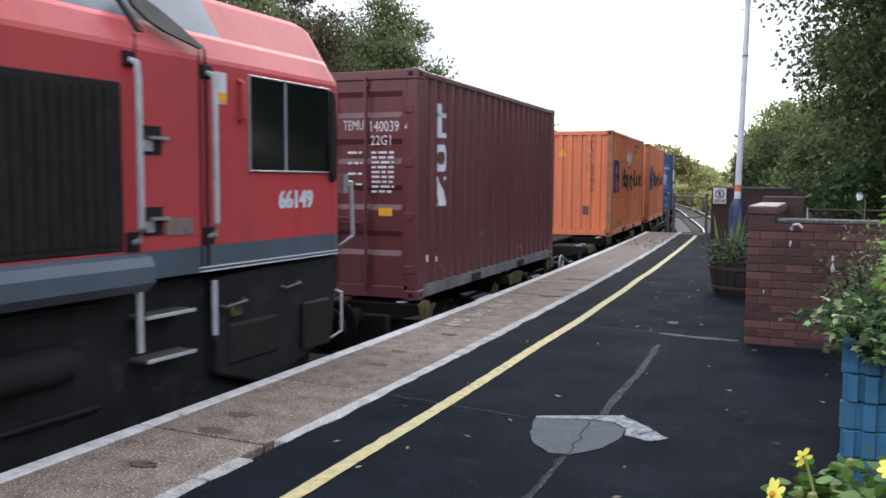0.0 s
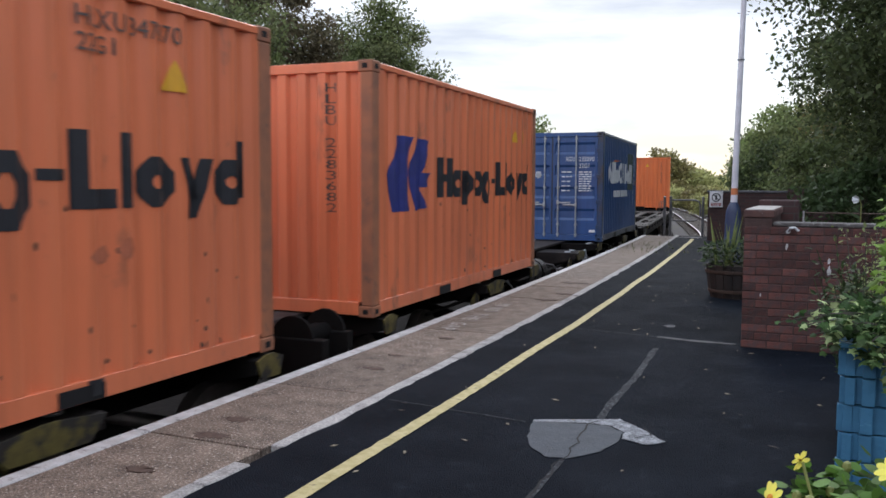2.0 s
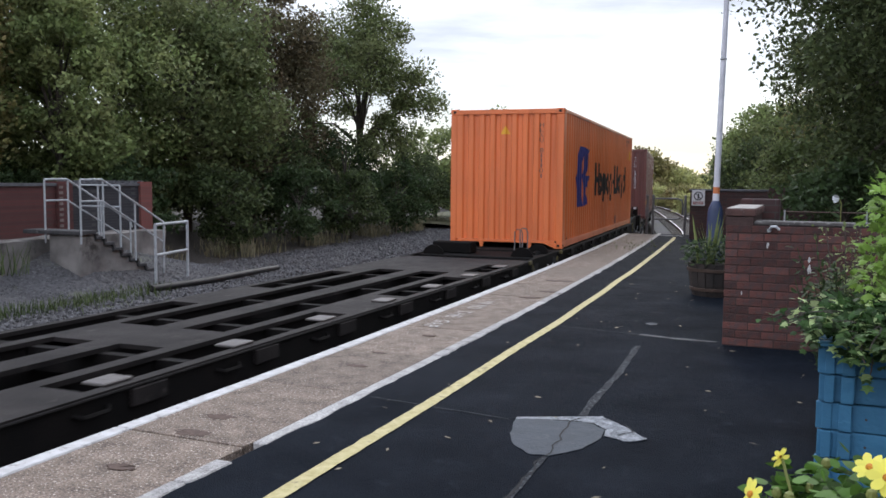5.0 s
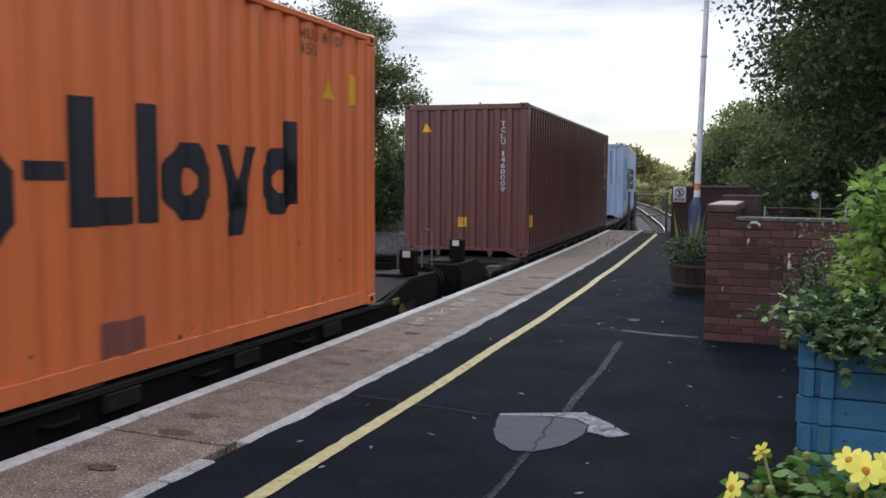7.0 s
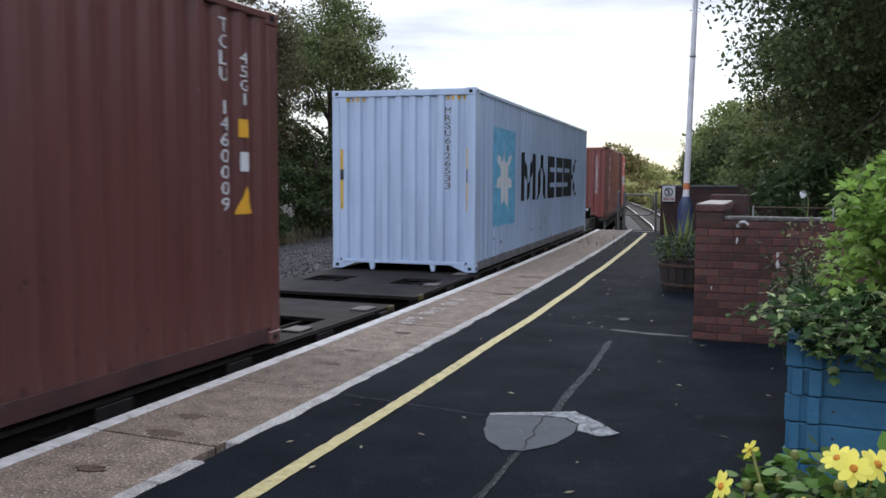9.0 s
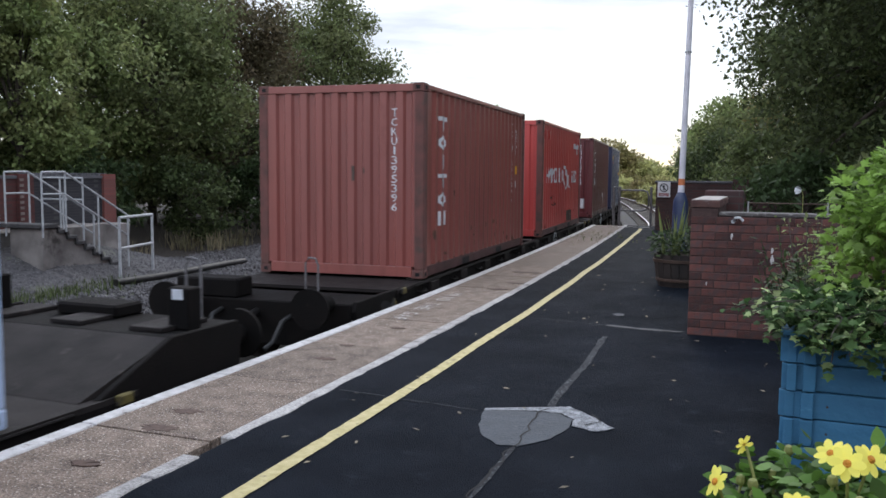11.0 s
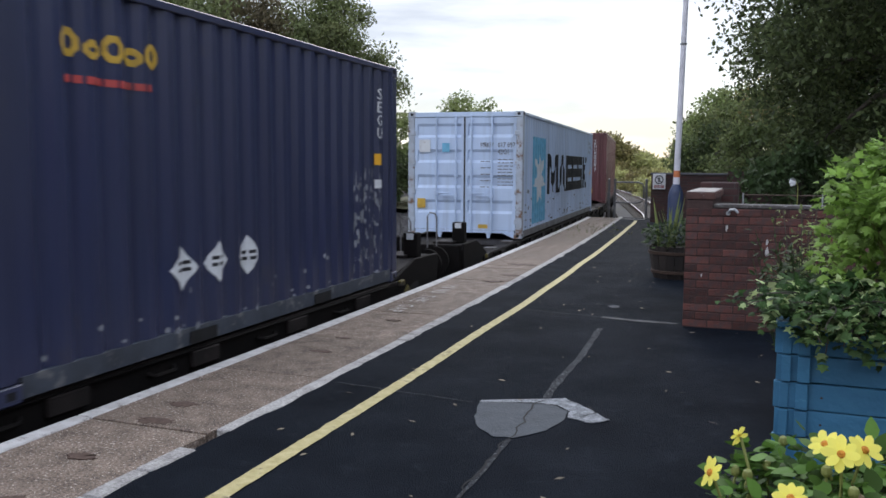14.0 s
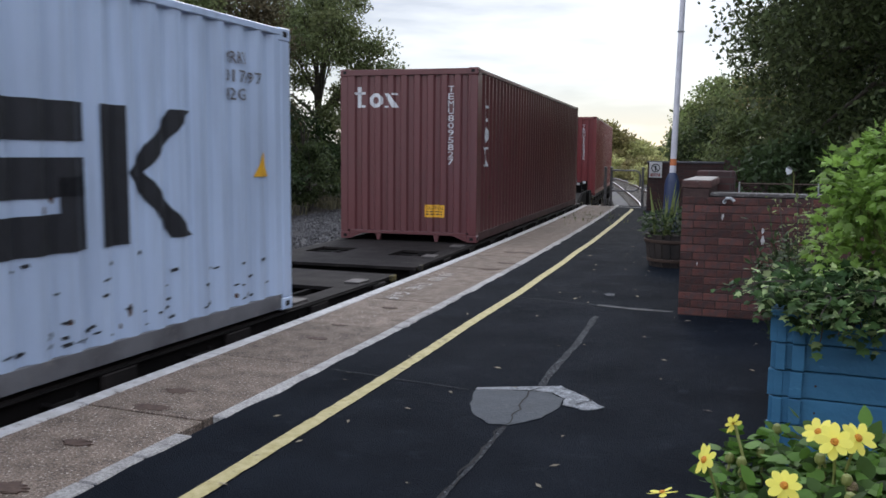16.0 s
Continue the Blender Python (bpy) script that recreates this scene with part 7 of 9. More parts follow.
def wagon_flat(a0, a1, base, low=False, first=True, last=True, wheel=None, raised=False):
    """Container flat: plate deck with openings, side sills with lashing gear, bogies; raised ends where low."""
    L = a1 - a0
    h = L / 2
    root = thing("container_wagon", "dark grimy flat container wagon with pierced deck", "railway wagon", group="wagons of the freight train")
    top = base - 0.02
    s = Shape()
    if low:
        holes = [(-h + 1.2, -h + 1.9, -0.98, -0.38), (-h + 1.2, -h + 1.9, 0.38, 0.98), (h - 1.9, h - 1.2, -0.98, -0.38), (h - 1.9, h - 1.2, 0.38, 0.98),
                 (-h + 4.5, h - 4.5, -0.8, -0.15), (-h + 4.5, h - 4.5, 0.15, 0.8)]
    else:
        holes = [(-h + 2.4, -0.4, -0.60, -0.14), (-h + 2.4, -0.4, 0.14, 0.60), (0.4, h - 2.4, -0.60, -0.14), (0.4, h - 2.4, 0.14, 0.60),
                 (-h + 1.0, -h + 2.2, -1.12, -0.74), (-h + 3.0, -h + 5.2, -1.12, -0.74), (-1.8, 1.8, -1.12, -0.74), (h - 5.2, h - 3.0, -1.12, -0.74),
                 (-h + 3.0, -h + 5.2, 0.74, 1.12), (-1.8, 1.8, 0.74, 1.12), (h - 5.2, h - 3.0, 0.74, 1.12), (h - 2.2, h - 1.0, 0.74, 1.12)]
    deck_with_holes(s, holes, -h, h, 1.22, top - 0.04, top)
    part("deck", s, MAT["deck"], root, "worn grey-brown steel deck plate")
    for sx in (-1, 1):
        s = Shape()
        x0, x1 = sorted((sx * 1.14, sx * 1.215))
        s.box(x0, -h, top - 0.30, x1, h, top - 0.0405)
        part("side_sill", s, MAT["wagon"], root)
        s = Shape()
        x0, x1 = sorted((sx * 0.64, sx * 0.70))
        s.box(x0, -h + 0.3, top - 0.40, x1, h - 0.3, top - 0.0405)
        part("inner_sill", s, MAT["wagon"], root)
    y = -h + 0.1
    while y < h - 0.1:
        s = Shape()
        s.box(-1.139, y, top - 0.24, 1.139, y + 0.10, top - 0.041)
        part("crossbar", s, MAT["wagon"], root)
        y += 1.55
    y = -h + 0.7
    while y < h - 0.9:
        s = Shape()
        s.tube([(1.221, y, top - 0.10), (1.27, y + 0.05, top - 0.12), (1.27, y + 0.25, top - 0.12), (1.221, y + 0.30, top - 0.10)], 0.018, 6)
        part("lashing_loop", s, MAT["wagon"], root)
        s = Shape()
        s.box(1.216, y + 0.5, top - 0.16, 1.262, y + 0.85, top - 0.03)
        part("spigot_box", s, MAT["deck"], root, bevel=0.01)
        s = Shape()
        s.box(0.95, y + 0.35, top + 0.001, 1.15, y + 0.62, top + 0.022)
        part("deck_plate", s, MAT["deck_worn"], root, "worn pale spigot plate", bevel=0.006)
        y += 1.45
    s = Shape()
    s.tube([(1.245, -h + 0.6, top - 0.02), (1.245, h - 0.6, top - 0.02)], 0.012, 6)
    part("side_pipe", s, MAT["wagon"], root)
    for y in (-h + 0.15, h - 0.15):
        s = Shape()
        s.box(1.217, y - 0.07, top - 0.06, 1.262, y + 0.07, top + 0.015)
        part("spigot_guard", s, MAT["dirty_yellow"], root, "grimy yellow spigot guard", bevel=0.01)
    for end, sgn in ((first, -1), (last, 1)):
        y = sgn * h
        hi = 0.30 if low or (raised and sgn > 0) else top + 0.02
        if end:
            s = Shape()
            ya, yb = sorted((y + sgn * 0.45, y + sgn * 1.25))
            s.box(-1.14, ya, top - 0.50, 1.14, yb, hi - 0.02)
            part("end_frame", s, MAT["wagon"], root, "black end frame over the bogie", bevel=0.015)
            if hi > top + 0.1:
                s = Shape()
                s.prism([(y - sgn * 0.45, top + 0.003), (y + sgn * 0.449, hi - 0.022), (y + sgn * 0.449, hi - 0.06), (y - sgn * 0.30, top - 0.03)], "x", -1.13, 1.13)
                part("end_ramp", s, MAT["deck"], root, "worn sloping end plate")
                for xa in (-0.95, -0.15, 0.65):
                    s = Shape()
                    s.box(xa, *sorted((y + sgn * 0.55, y + sgn * 1.1))[:1], hi - 0.0195, xa + 0.32, sorted((y + sgn * 0.55, y + sgn * 1.1))[1], hi + 0.018)
                    part("tread_plate", s, MAT["deck"], root, "worn steel tread plate", bevel=0.006)
            for sx in (-1, 1):
                s = Shape()
                n = 14
                # no hole is cut: a proud black oval gives its shade
                s.prism([(y + sgn * (0.32 + 0.20 * math.cos(k * 6.283 / n)), top - 0.16 + 0.075 * math.sin(k * 6.283 / n) + 0.05 * math.cos(k * 6.283 / n)) for k in range(n)], "x", *sorted((sx * 1.195, sx * 1.203)))
                part("lightening_hole", s, MAT["crack"], root, "black oval plate painted in for a shaded opening")
                s = Shape()
                s.prism([(y - sgn * 0.35, top + 0.002), (y + sgn * 0.40, hi), (y + sgn * 1.2, hi), (y + sgn * 1.25, hi - 0.10), (y + sgn * 1.15, top - 0.48), (y, top - 0.45)], "x", *sorted((sx * 1.145, sx * 1.20)))
                part("end_gusset", s, MAT["wagon"], root, "sloping side plate", bevel=0.008)
                if hi < top + 0.1:
                    continue
                s = Shape()
                yc, x = y + sgn * 0.78, sx * 1.0
                s.box(x - 0.10, yc - 0.08, hi - 0.019, x + 0.10, yc + 0.08, hi + 0.31)
                st = part("end_stop", s, MAT["wagon"], root, "upright end stop", bevel=0.012)
                s = Shape()
                s.box(x - 0.05, yc - 0.086, hi + 0.22, x + 0.05, yc - 0.081, hi + 0.30)
                part("end_plate", s, MAT["white"], st, "small white plate")
            s = Shape()
            yg = y + sgn * 1.28
            s.tube([(0.62, yg, hi - 0.3), (0.62, yg, hi + 0.42), (0.66, yg, hi + 0.48), (0.74, yg, hi + 0.47), (0.77, yg, hi + 0.40), (0.77, yg, hi - 0.2)], 0.012, 8)
            part("grab_rail", s, MAT["dull_steel"], root, "bent steel grab rail", smooth=True)
            s = Shape()
            s.tube([(1.05, yg, top - 0.30), (1.22, yg, top - 0.34), (1.26, yg, top - 0.26), (1.27, yg, top - 0.14)], 0.014, 6)
            part("uncoupling_lever", s, MAT["rail_white"], root, "pale bent uncoupling lever", smooth=True)
            s = Shape()
            s.box(0.95, yg - 0.03, top - 0.62, 1.18, yg + 0.03, top - 0.30)
            part("step_plate", s, MAT["deck_worn"], root, "worn foot step", bevel=0.01)
            buffers(root, y + sgn * 1.25, sgn)
            s = Shape()
            s.tube([(0, y + sgn * 1.2, -0.05), (0, y + sgn * 1.6, -0.1)], 0.05, 8)
            part("coupling", s, MAT["wagon"], root)
            s = Shape()
            xa, xb, zt = (-0.45, 0.2, 0.09) if hi > top + 0.1 else (-1.05, -0.25, 0.20)
            s.box(xa, min(y + sgn * 0.9, y + sgn * 1.24), hi - 0.0195, xb, max(y + sgn * 0.9, y + sgn * 1.24), hi + zt)
            part("end_box", s, MAT["wagon"], root, "dark box on the end frame", bevel=0.02)
            for xh, dz in ((-0.45, 0.0), (0.42, -0.04)):
                s = Shape()
                s.tube([(xh, y + sgn * 1.22, top - 0.12 + dz), (xh, y + sgn * 1.45, top - 0.16 + dz), (xh * 0.9, y + sgn * 1.58, top - 0.36 + dz), (xh * 0.8, y + sgn * 1.70, top - 0.42 + dz)], 0.028, 8)
                part("brake_hose", s, MAT["pipe"], root, "black rubber brake hose", smooth=True)
            s = Shape()
            s.box(1.201, *sorted((y + sgn * 0.62, y + sgn * 0.70))[:1], top - 0.42, 1.225, sorted((y + sgn * 0.62, y + sgn * 0.70))[1], top - 0.22)
            part("data_plate", s, MAT["deck_worn"], root, "small worn data plate", bevel=0.004)
            b = Shape()
            b.prism([(y + sgn * 0.02, top - 0.16), (y + sgn * 0.10, top - 0.08), (y + sgn * 0.20, top - 0.16), (y + sgn * 0.12, top - 0.32)], "x", 1.201, 1.225)
            part("warning_plate", b, MAT["dirty_yellow"], root, "grimy yellow plate")
        else:
            s = Shape()
            ya, yb = sorted((y - sgn * 0.05, y + sgn * 0.45))
            s.box(-0.9, ya, top - 0.45, 0.9, yb, top - 0.20)
            part("inner_coupling", s, MAT["wagon"], root)
        bogie(root, y - sgn * 1.2)
    if wheel:
        handwheel(root, wheel - a0 - h, 1.25, -0.08)
    MOVING.append((root, a0 + h, h - 1.5, 0.0))
    return root


wagon_spine(7.6, 27.5, (8.47, 14.54, 20.61), 0.14, 15.5)
wagon_spine(27.8, 47.4, (28.62, 34.68, 40.73), 0.14, 39.0)
wagon_flat(49.6, 66.6, 0.14)
wagon_flat(68.9, 82.1, 0.13, raised=True)
wagon_flat(85.6, 103.2, 0.03, low=True, last=False)
wagon_flat(103.9, 119.9, 0.02, low=True, first=False)
wagon_flat(124.6, 140.9, 0.10, last=False, wheel=135.5)
wagon_flat(141.5, 157.2, 0.10, first=False, wheel=146.0, raised=True)
wagon_flat(161.0, 178.9, 0.03, low=True, last=False)
wagon_flat(179.6, 196.3, 0.02, low=True, first=False)
wagon_flat(199.5, 214.5, 0.02, low=True)


# ---- locomotive ----
def locomotive(end):
    """end: distance along the line of its hind end, at the cab."""
    L = 21.3
    h = L / 2
    root = thing("diesel_locomotive", "red and grey diesel freight locomotive with dirty lower body", "locomotive")
    X = 1.32
    base, band, cant = 0.86, 1.04, 2.42

    def section(y, pull=0.0, drop=0.0):
        """Half outline from sill to crown: upright side, crease, sloping cant and shallow roof."""
        return [(X - pull, base), (X - pull, band), (X - pull, 1.6), (X - pull, 2.29), (X - 0.012 - pull, 2.325 - drop * 0.2), (X - 0.105 - pull, 2.475 - drop * 0.5), (X - 0.125 - pull, 2.505 - drop * 0.6), (1.02 - pull, 2.785 - drop), (0.90 - pull, 2.85 - drop), (0.5, 2.93 - drop), (0.0, 2.96 - drop)]

    def hull(stations, lo, hi):
        s = Shape()
        k = hi - lo + 1
        v, f = [], []
        for st in stations:
            sec = section(*st)[lo:hi + 1]
            full = [(x, z) for x, z in sec] + [(-x, z) for x, z in sec[::-1]]
            v += [(x, st[0], z) for x, z in full]
        n = 2 * k
        for i in range(len(stations) - 1):
            for j in range(n - 1):
                if j == k - 1 and hi != 10:
                    continue
                f.append((i * n + j, i * n + j + 1, (i + 1) * n + j + 1, (i + 1) * n + j))
        return s.add(v, f)
    tail = h - 0.11
    body_st = [(-h + 1.6, 0, 0), (h - 1.50, 0, 0)]
    cab_st = [(h - 1.50, 0, 0), (tail - 0.10, 0, 0.0), (tail - 0.03, 0.012, 0.015), (tail, 0.05, 0.05)]
    front = [(-h, 0.10, 0.15), (-h + 0.2, 0.04, 0.05), (-h + 1.6, 0, 0)]
    for st, nm, upper in ((body_st, "body_side", "loco_roof"), (cab_st, "cab_shell", "loco_red"), (front, "leading_cab_shell", "loco_red")):
        part(nm, hull(st, 1, 5), MAT["loco_red"], root, "red painted bodywork")
        part("grey_band", hull(st, 0, 1), MAT["loco_grey"], root, "dark grey lower band")
        part("roof_stripe", hull(st, 5, 6), MAT["loco_stripe"], root, "bright red stripe along the cant rail")
        part("cant_panel", hull(st, 6, 8), MAT[upper], root, "sloping upper body panel")
        part("roof", hull(st, 8, 10), MAT["loco_dome"], root, "pale grey roof")
    s = Shape()
    for y, p, q in ((tail, 0.05, 0.05), (-h, 0.10, 0.15)):
        sec = section(y, p, q)
        full = [(x, z) for x, z in sec] + [(-x, z) for x, z in sec[::-1]]
        s.add([(x, y, z) for x, z in full], [tuple(range(len(full)))])
    part("end_face", s, MAT["loco_red"], root, "flat cab end")
    Y = h - 6.58            # adds to a place along the hind end

    def at(u):
        return u + Y
    F = X + 0.001
    s = Shape()
    s.box(X - 0.06, at(-2.5), 1.05, F + 0.006, at(4.02), 2.08)
    part("grille_frame", s, MAT["grille"], root, "black radiator grille", bevel=0.01)
    for i in range(80):
        s = Shape()
        y = at(-2.4 + i * 0.0795)
        s.box(F + 0.0065, y, 1.10, F + 0.014, y + 0.05, 2.03)
        part("grille_slat", s, MAT["grille"], root)
    s = Shape()
    s.prism([(X - 0.02, 1.04), (X + 0.10, 1.02), (X + 0.13, 0.96), (X + 0.13, 0.86), (X + 0.06, 0.80), (X - 0.02, 0.80)], "y", at(-9), at(4.14))
    part("sill_step", s, MAT["loco_grey"], root, "grey protruding sill")
    s = Shape()
    s.box(F, at(4.68), 0.888, F + 0.008, at(6.42), 0.897)
    part("white_lining", s, MAT["white"], root, "thin white lining")
    s = Shape()
    s.box(F, at(4.68), 0.862, F + 0.008, at(6.42), 0.870)
    part("white_lining", s, MAT["white"], root, "thin white lining")
    # cab side window: frame, two panes, bar
    s = Shape()
    for b in ((5.22, 1.552, 6.29, 1.566), (5.22, 2.243, 6.29, 2.257), (5.22, 1.566, 5.232, 2.243), (6.278, 1.566, 6.29, 2.243), (5.655, 1.566, 5.675, 2.243)):
        s.box(F - 0.01, at(b[0]), b[1], F + 0.018, at(b[2]), b[3])
    win = part("cab_window", s, MAT["zinc"], root, "sliding cab window with metal frame", bevel=0.004)
    for a, b in ((5.233, 5.654), (5.676, 6.277)):
        s = Shape()
        s.box(F + 0.002, at(a), 1.567, F + 0.008, at(b), 2.242)
        part("pane", s, MAT["dark_glass"], win, "dark glass pane")
    # door, joints and recessed locks
    s = Shape()
    s.box(F, at(4.70), 0.87, F + 0.004, at(4.712), 2.38)
    s.box(F, at(4.13), 0.87, F + 0.004, at(4.142), 2.38)
    part("door_joint", s, MAT["crack"], root, "dark door joint")
    for z in (1.74, 1.23):
        s = Shape()
        s.box(F, at(4.17), z - 0.09, F + 0.006, at(4.34), z + 0.09)
        lk = part("lock_recess", s, MAT["grille"], root, "dark lock recess")
        s = Shape()
        s.box(F + 0.007, at(4.18), z - 0.07, F + 0.02, at(4.25), z + 0.0)
        s.box(F + 0.007, at(4.22), z + 0.005, F + 0.04, at(4.37), z + 0.025)
        part("lock_lever", s, MAT["zinc"], lk)
    for y in (4.08, 4.77):
        s = Shape()
        s.tube([(F, at(y), 2.22), (F + 0.07, at(y), 2.20), (F + 0.08, at(y), 2.12), (F + 0.08, at(y), 1.2), (F + 0.07, at(y), 1.12), (F, at(y), 1.10)], 0.020, 8)
        part("handrail", s, MAT["rail_white"], root, "white vertical handrail", smooth=True)
        s = Shape()
        s.box(F - 0.005, at(y) - 0.05, 2.18, F + 0.02, at(y) + 0.05, 2.27)
        s.box(F - 0.005, at(y) - 0.05, 1.05, F + 0.02, at(y) + 0.05, 1.17)
        part("rail_socket", s, MAT["grille"], root, bevel=0.005)
        s = Shape()
        s.tube([(F + 0.05, at(y), 0.80), (F + 0.05, at(y), 0.42)], 0.02, 8)
        part("step_rail", s, MAT["rail_white"], root, "white step handrail", smooth=True)
    s = Shape()
    s.tube([(F, at(5.12), 2.20), (F + 0.05, at(5.12), 2.18), (F + 0.05, at(5.12), 1.93), (F, at(5.12), 1.91)], 0.02, 8)
    part("grab_handle", s, MAT["loco_red"], root, "red grab handle", smooth=True)
    s = Shape()
    s.box(F, at(4.86), 2.02, F + 0.005, at(4.98), 2.24)
    part("safety_label", s, MAT["sign_white"], root, "white and yellow safety label")
    s = Shape()
    s.box(F + 0.0055, at(4.865), 2.03, F + 0.008, at(4.975), 2.10)
    part("label_band", s, MAT["yellow"], root)
    s = Shape()
    s.box(F, at(4.37), 1.13, F + 0.005, at(4.62), 1.24)
    part("data_label", s, MAT["coping_pale"], root, "pale data label")
    pts = lettering("66149", at(5.585), 1.27, at(6.03), 1.415)
    s = Shape()
    for k, off in enumerate((-0.012, 0.0, 0.012)):
        for t in pts:
            s.add([(F + 0.004 + 0.0004 * k, p[0] + off, p[1]) for p in t], [(0, 1, 2)])
    part("running_number", s, MAT["white"], root, "white running number")
    # steps, cowl, mirror, lamp bracket
    for z in (0.62, 0.34):
        s = Shape()
        s.box(X - 0.18, at(4.16), z - 0.012, X + 0.02, at(4.60), z + 0.010)
        step = part("step", s, MAT["deck_worn"], root, "dark worn steel step", bevel=0.004)
        s = Shape()
        s.box(X + 0.021, at(4.16), z - 0.012, X + 0.035, at(4.60), z + 0.012)
        part("step_edge", s, MAT["rail_white"], step, "bright worn edge", bevel=0.003)
    s = Shape()
    s.box(-1.18, -h + 0.3, -0.35, 1.18, at(6.2), 0.83)
    s.prism([(at(4.9), 0.80), (at(4.9), 0.1), (at(5.5), -0.1), (at(6.4), 0.15), (at(6.5), 0.86)], "x", -1.28, 1.28)
    part("underframe", s, MAT["under_black"], root, "black grimy underframe", bevel=0.02)
    s = Shape()
    s.box(1.181, at(5.0), 0.15, 1.30, at(5.6), 0.45)
    s.box(1.29, at(5.9), 0.1, 1.33, at(6.3), 0.5)
    part("equipment_box", s, MAT["grille"], root, bevel=0.02)
    for yb, zb, w in ((5.05, 0.60, 0.12), (5.75, 0.66, 0.10)):
        s = Shape()
        s.tube([(1.29, at(yb - w), zb), (1.335, at(yb - w), zb - 0.01), (1.335, at(yb + w), zb + 0.01), (1.29, at(yb + w), zb + 0.02)], 0.010, 6)
        part("lifting_handle", s, MAT["dull_steel"], root, "worn steel handle", smooth=True)
    s = Shape()
    s.box(1.285, at(5.02), 0.50, 1.31, at(5.16), 0.60)
    part("socket_cover", s, MAT["dirty_yellow"], root, "grimy yellow socket cover", bevel=0.01)
    for k, (ya, z0, r) in enumerate(((1.0, 0.34, 0.19), (2.35, 0.30, 0.16), (3.2, 0.42, 0.12))):
        s = Shape()
        s.tube([(1.19, at(ya - 0.45), z0), (1.19, at(ya + 0.45), z0)], r, 18)
        part("air_reservoir", s, MAT["under_black"], root, "black air reservoir under the body", smooth=True)
    for z0 in (0.74, 0.10):
        s = Shape()
        s.tube([(1.20, at(-6.0), z0), (1.21, at(0.5), z0 + 0.02), (1.20, at(3.9), z0)], 0.022, 6)
        part("pipe_run", s, MAT["under_black"], root, "grimy pipe along the underframe", smooth=True)
    # curved black deflector that lies on the cant above the door, and the short strip before it
    s = Shape()
    leaf = [(4.20, 2.66), (4.30, 2.665), (4.44, 2.60), (4.58, 2.50), (4.74, 2.375), (4.70, 2.365), (4.56, 2.40), (4.42, 2.435), (4.30, 2.49), (4.22, 2.57)]
    lean = lambda z: X + 0.055 - max(0.0, z - 2.33) * 0.55
    k = len(leaf)
    s.add([(lean(z), at(u), z) for u, z in leaf] + [(lean(z) - 0.03, at(u), z) for u, z in leaf],
          [tuple(range(k)), tuple(range(2 * k - 1, k - 1, -1))] + [(i, i + k, (i + 1) % k + k, (i + 1) % k) for i in range(k)])
    part("rain_deflector", s, MAT["tank"], root, "dark curved rain deflector")
    s = Shape()
    s.add([(lean(z) + q, at(u), z) for q in (0.0, -0.03) for u, z in ((4.10, 2.60), (4.135, 2.60), (4.20, 2.40), (4.16, 2.40))], [(0, 1, 2, 3), (7, 6, 5, 4), (0, 4, 5, 1), (1, 5, 6, 2), (2, 6, 7, 3), (3, 7, 4, 0)])
    part("rain_strip", s, MAT["grille"], root, "short black rain strip")
    s = Shape()
    s.tube([(X + 0.02, at(4.74), 2.37), (X + 0.012, at(4.76), 2.25), (X + 0.012, at(4.76), 0.9)], 0.008, 6)
    part("drain_pipe", s, MAT["grille"], root, "thin black drain line")
    s = Shape()
    s.prism([(at(6.27), 2.24), (at(6.33), 2.22), (at(6.36), 1.95), (at(6.35), 1.50), (at(6.29), 1.47), (at(6.26), 1.56)], "x", F + 0.012, F + 0.045)
    part("mirror", s, MAT["grille"], root, "folded black mirror", bevel=0.01)
    s = Shape()
    s.tube([(X - 0.1, h - 0.02, 1.50), (X - 0.02, h + 0.10, 1.48), (X - 0.02, h + 0.12, 1.0), (X - 0.1, h, 0.9)], 0.02, 8)
    s.box(X - 0.22, h - 0.03, 1.38, X - 0.02, h + 0.05, 1.55)
    part("end_handrail", s, MAT["zinc"], root, smooth=True)
    s = Shape()
    s.tube([(1.2, h - 0.1, 0.55), (1.24, h + 0.02, 0.5), (1.24, h + 0.02, 0.15), (1.2, h - 0.1, 0.1)], 0.015, 8)
    part("shunter_rail", s, MAT["rail_white"], root, smooth=True)
    buffers(root, h - 0.1, 1)
    for y in (-h + 4.2, h - 4.2):
        bogie(root, y - 1.0)
        bogie(root, y + 1.0)
    MOVING.append((root, end - h, 7.0, 0.0))
    return root


locomotive(6.5)


# ---- plants ----
def leaf_cloud(points, size, rng, up=0.4, long=1.7):
    """Small folded leaves at the points: two triangles each, at random tilts."""
    n = len(points)
    a = rng.random(n) * 2 * math.pi
    tilt = (rng.random(n) - 0.5) * 2.2
    d = np.stack([np.cos(a) * np.cos(tilt), np.sin(a) * np.cos(tilt), np.sin(tilt)], 1)
    r = rng.normal(size=(n, 3)) + (0, 0, up)
    w = np.cross(d, r)
    w /= np.linalg.norm(w, axis=1, keepdims=True) + 1e-9
    nrm = np.cross(d, w)
    s = size * (0.6 + 0.8 * rng.random((n, 1)))
    p = points
    v = np.stack([p, p + d * s * long * 0.5 + w * s * 0.42 + nrm * s * 0.12, p + d * s * long, p + d * s * long * 0.5 - w * s * 0.42 + nrm * s * 0.12], 1).reshape(-1, 3)
    return v


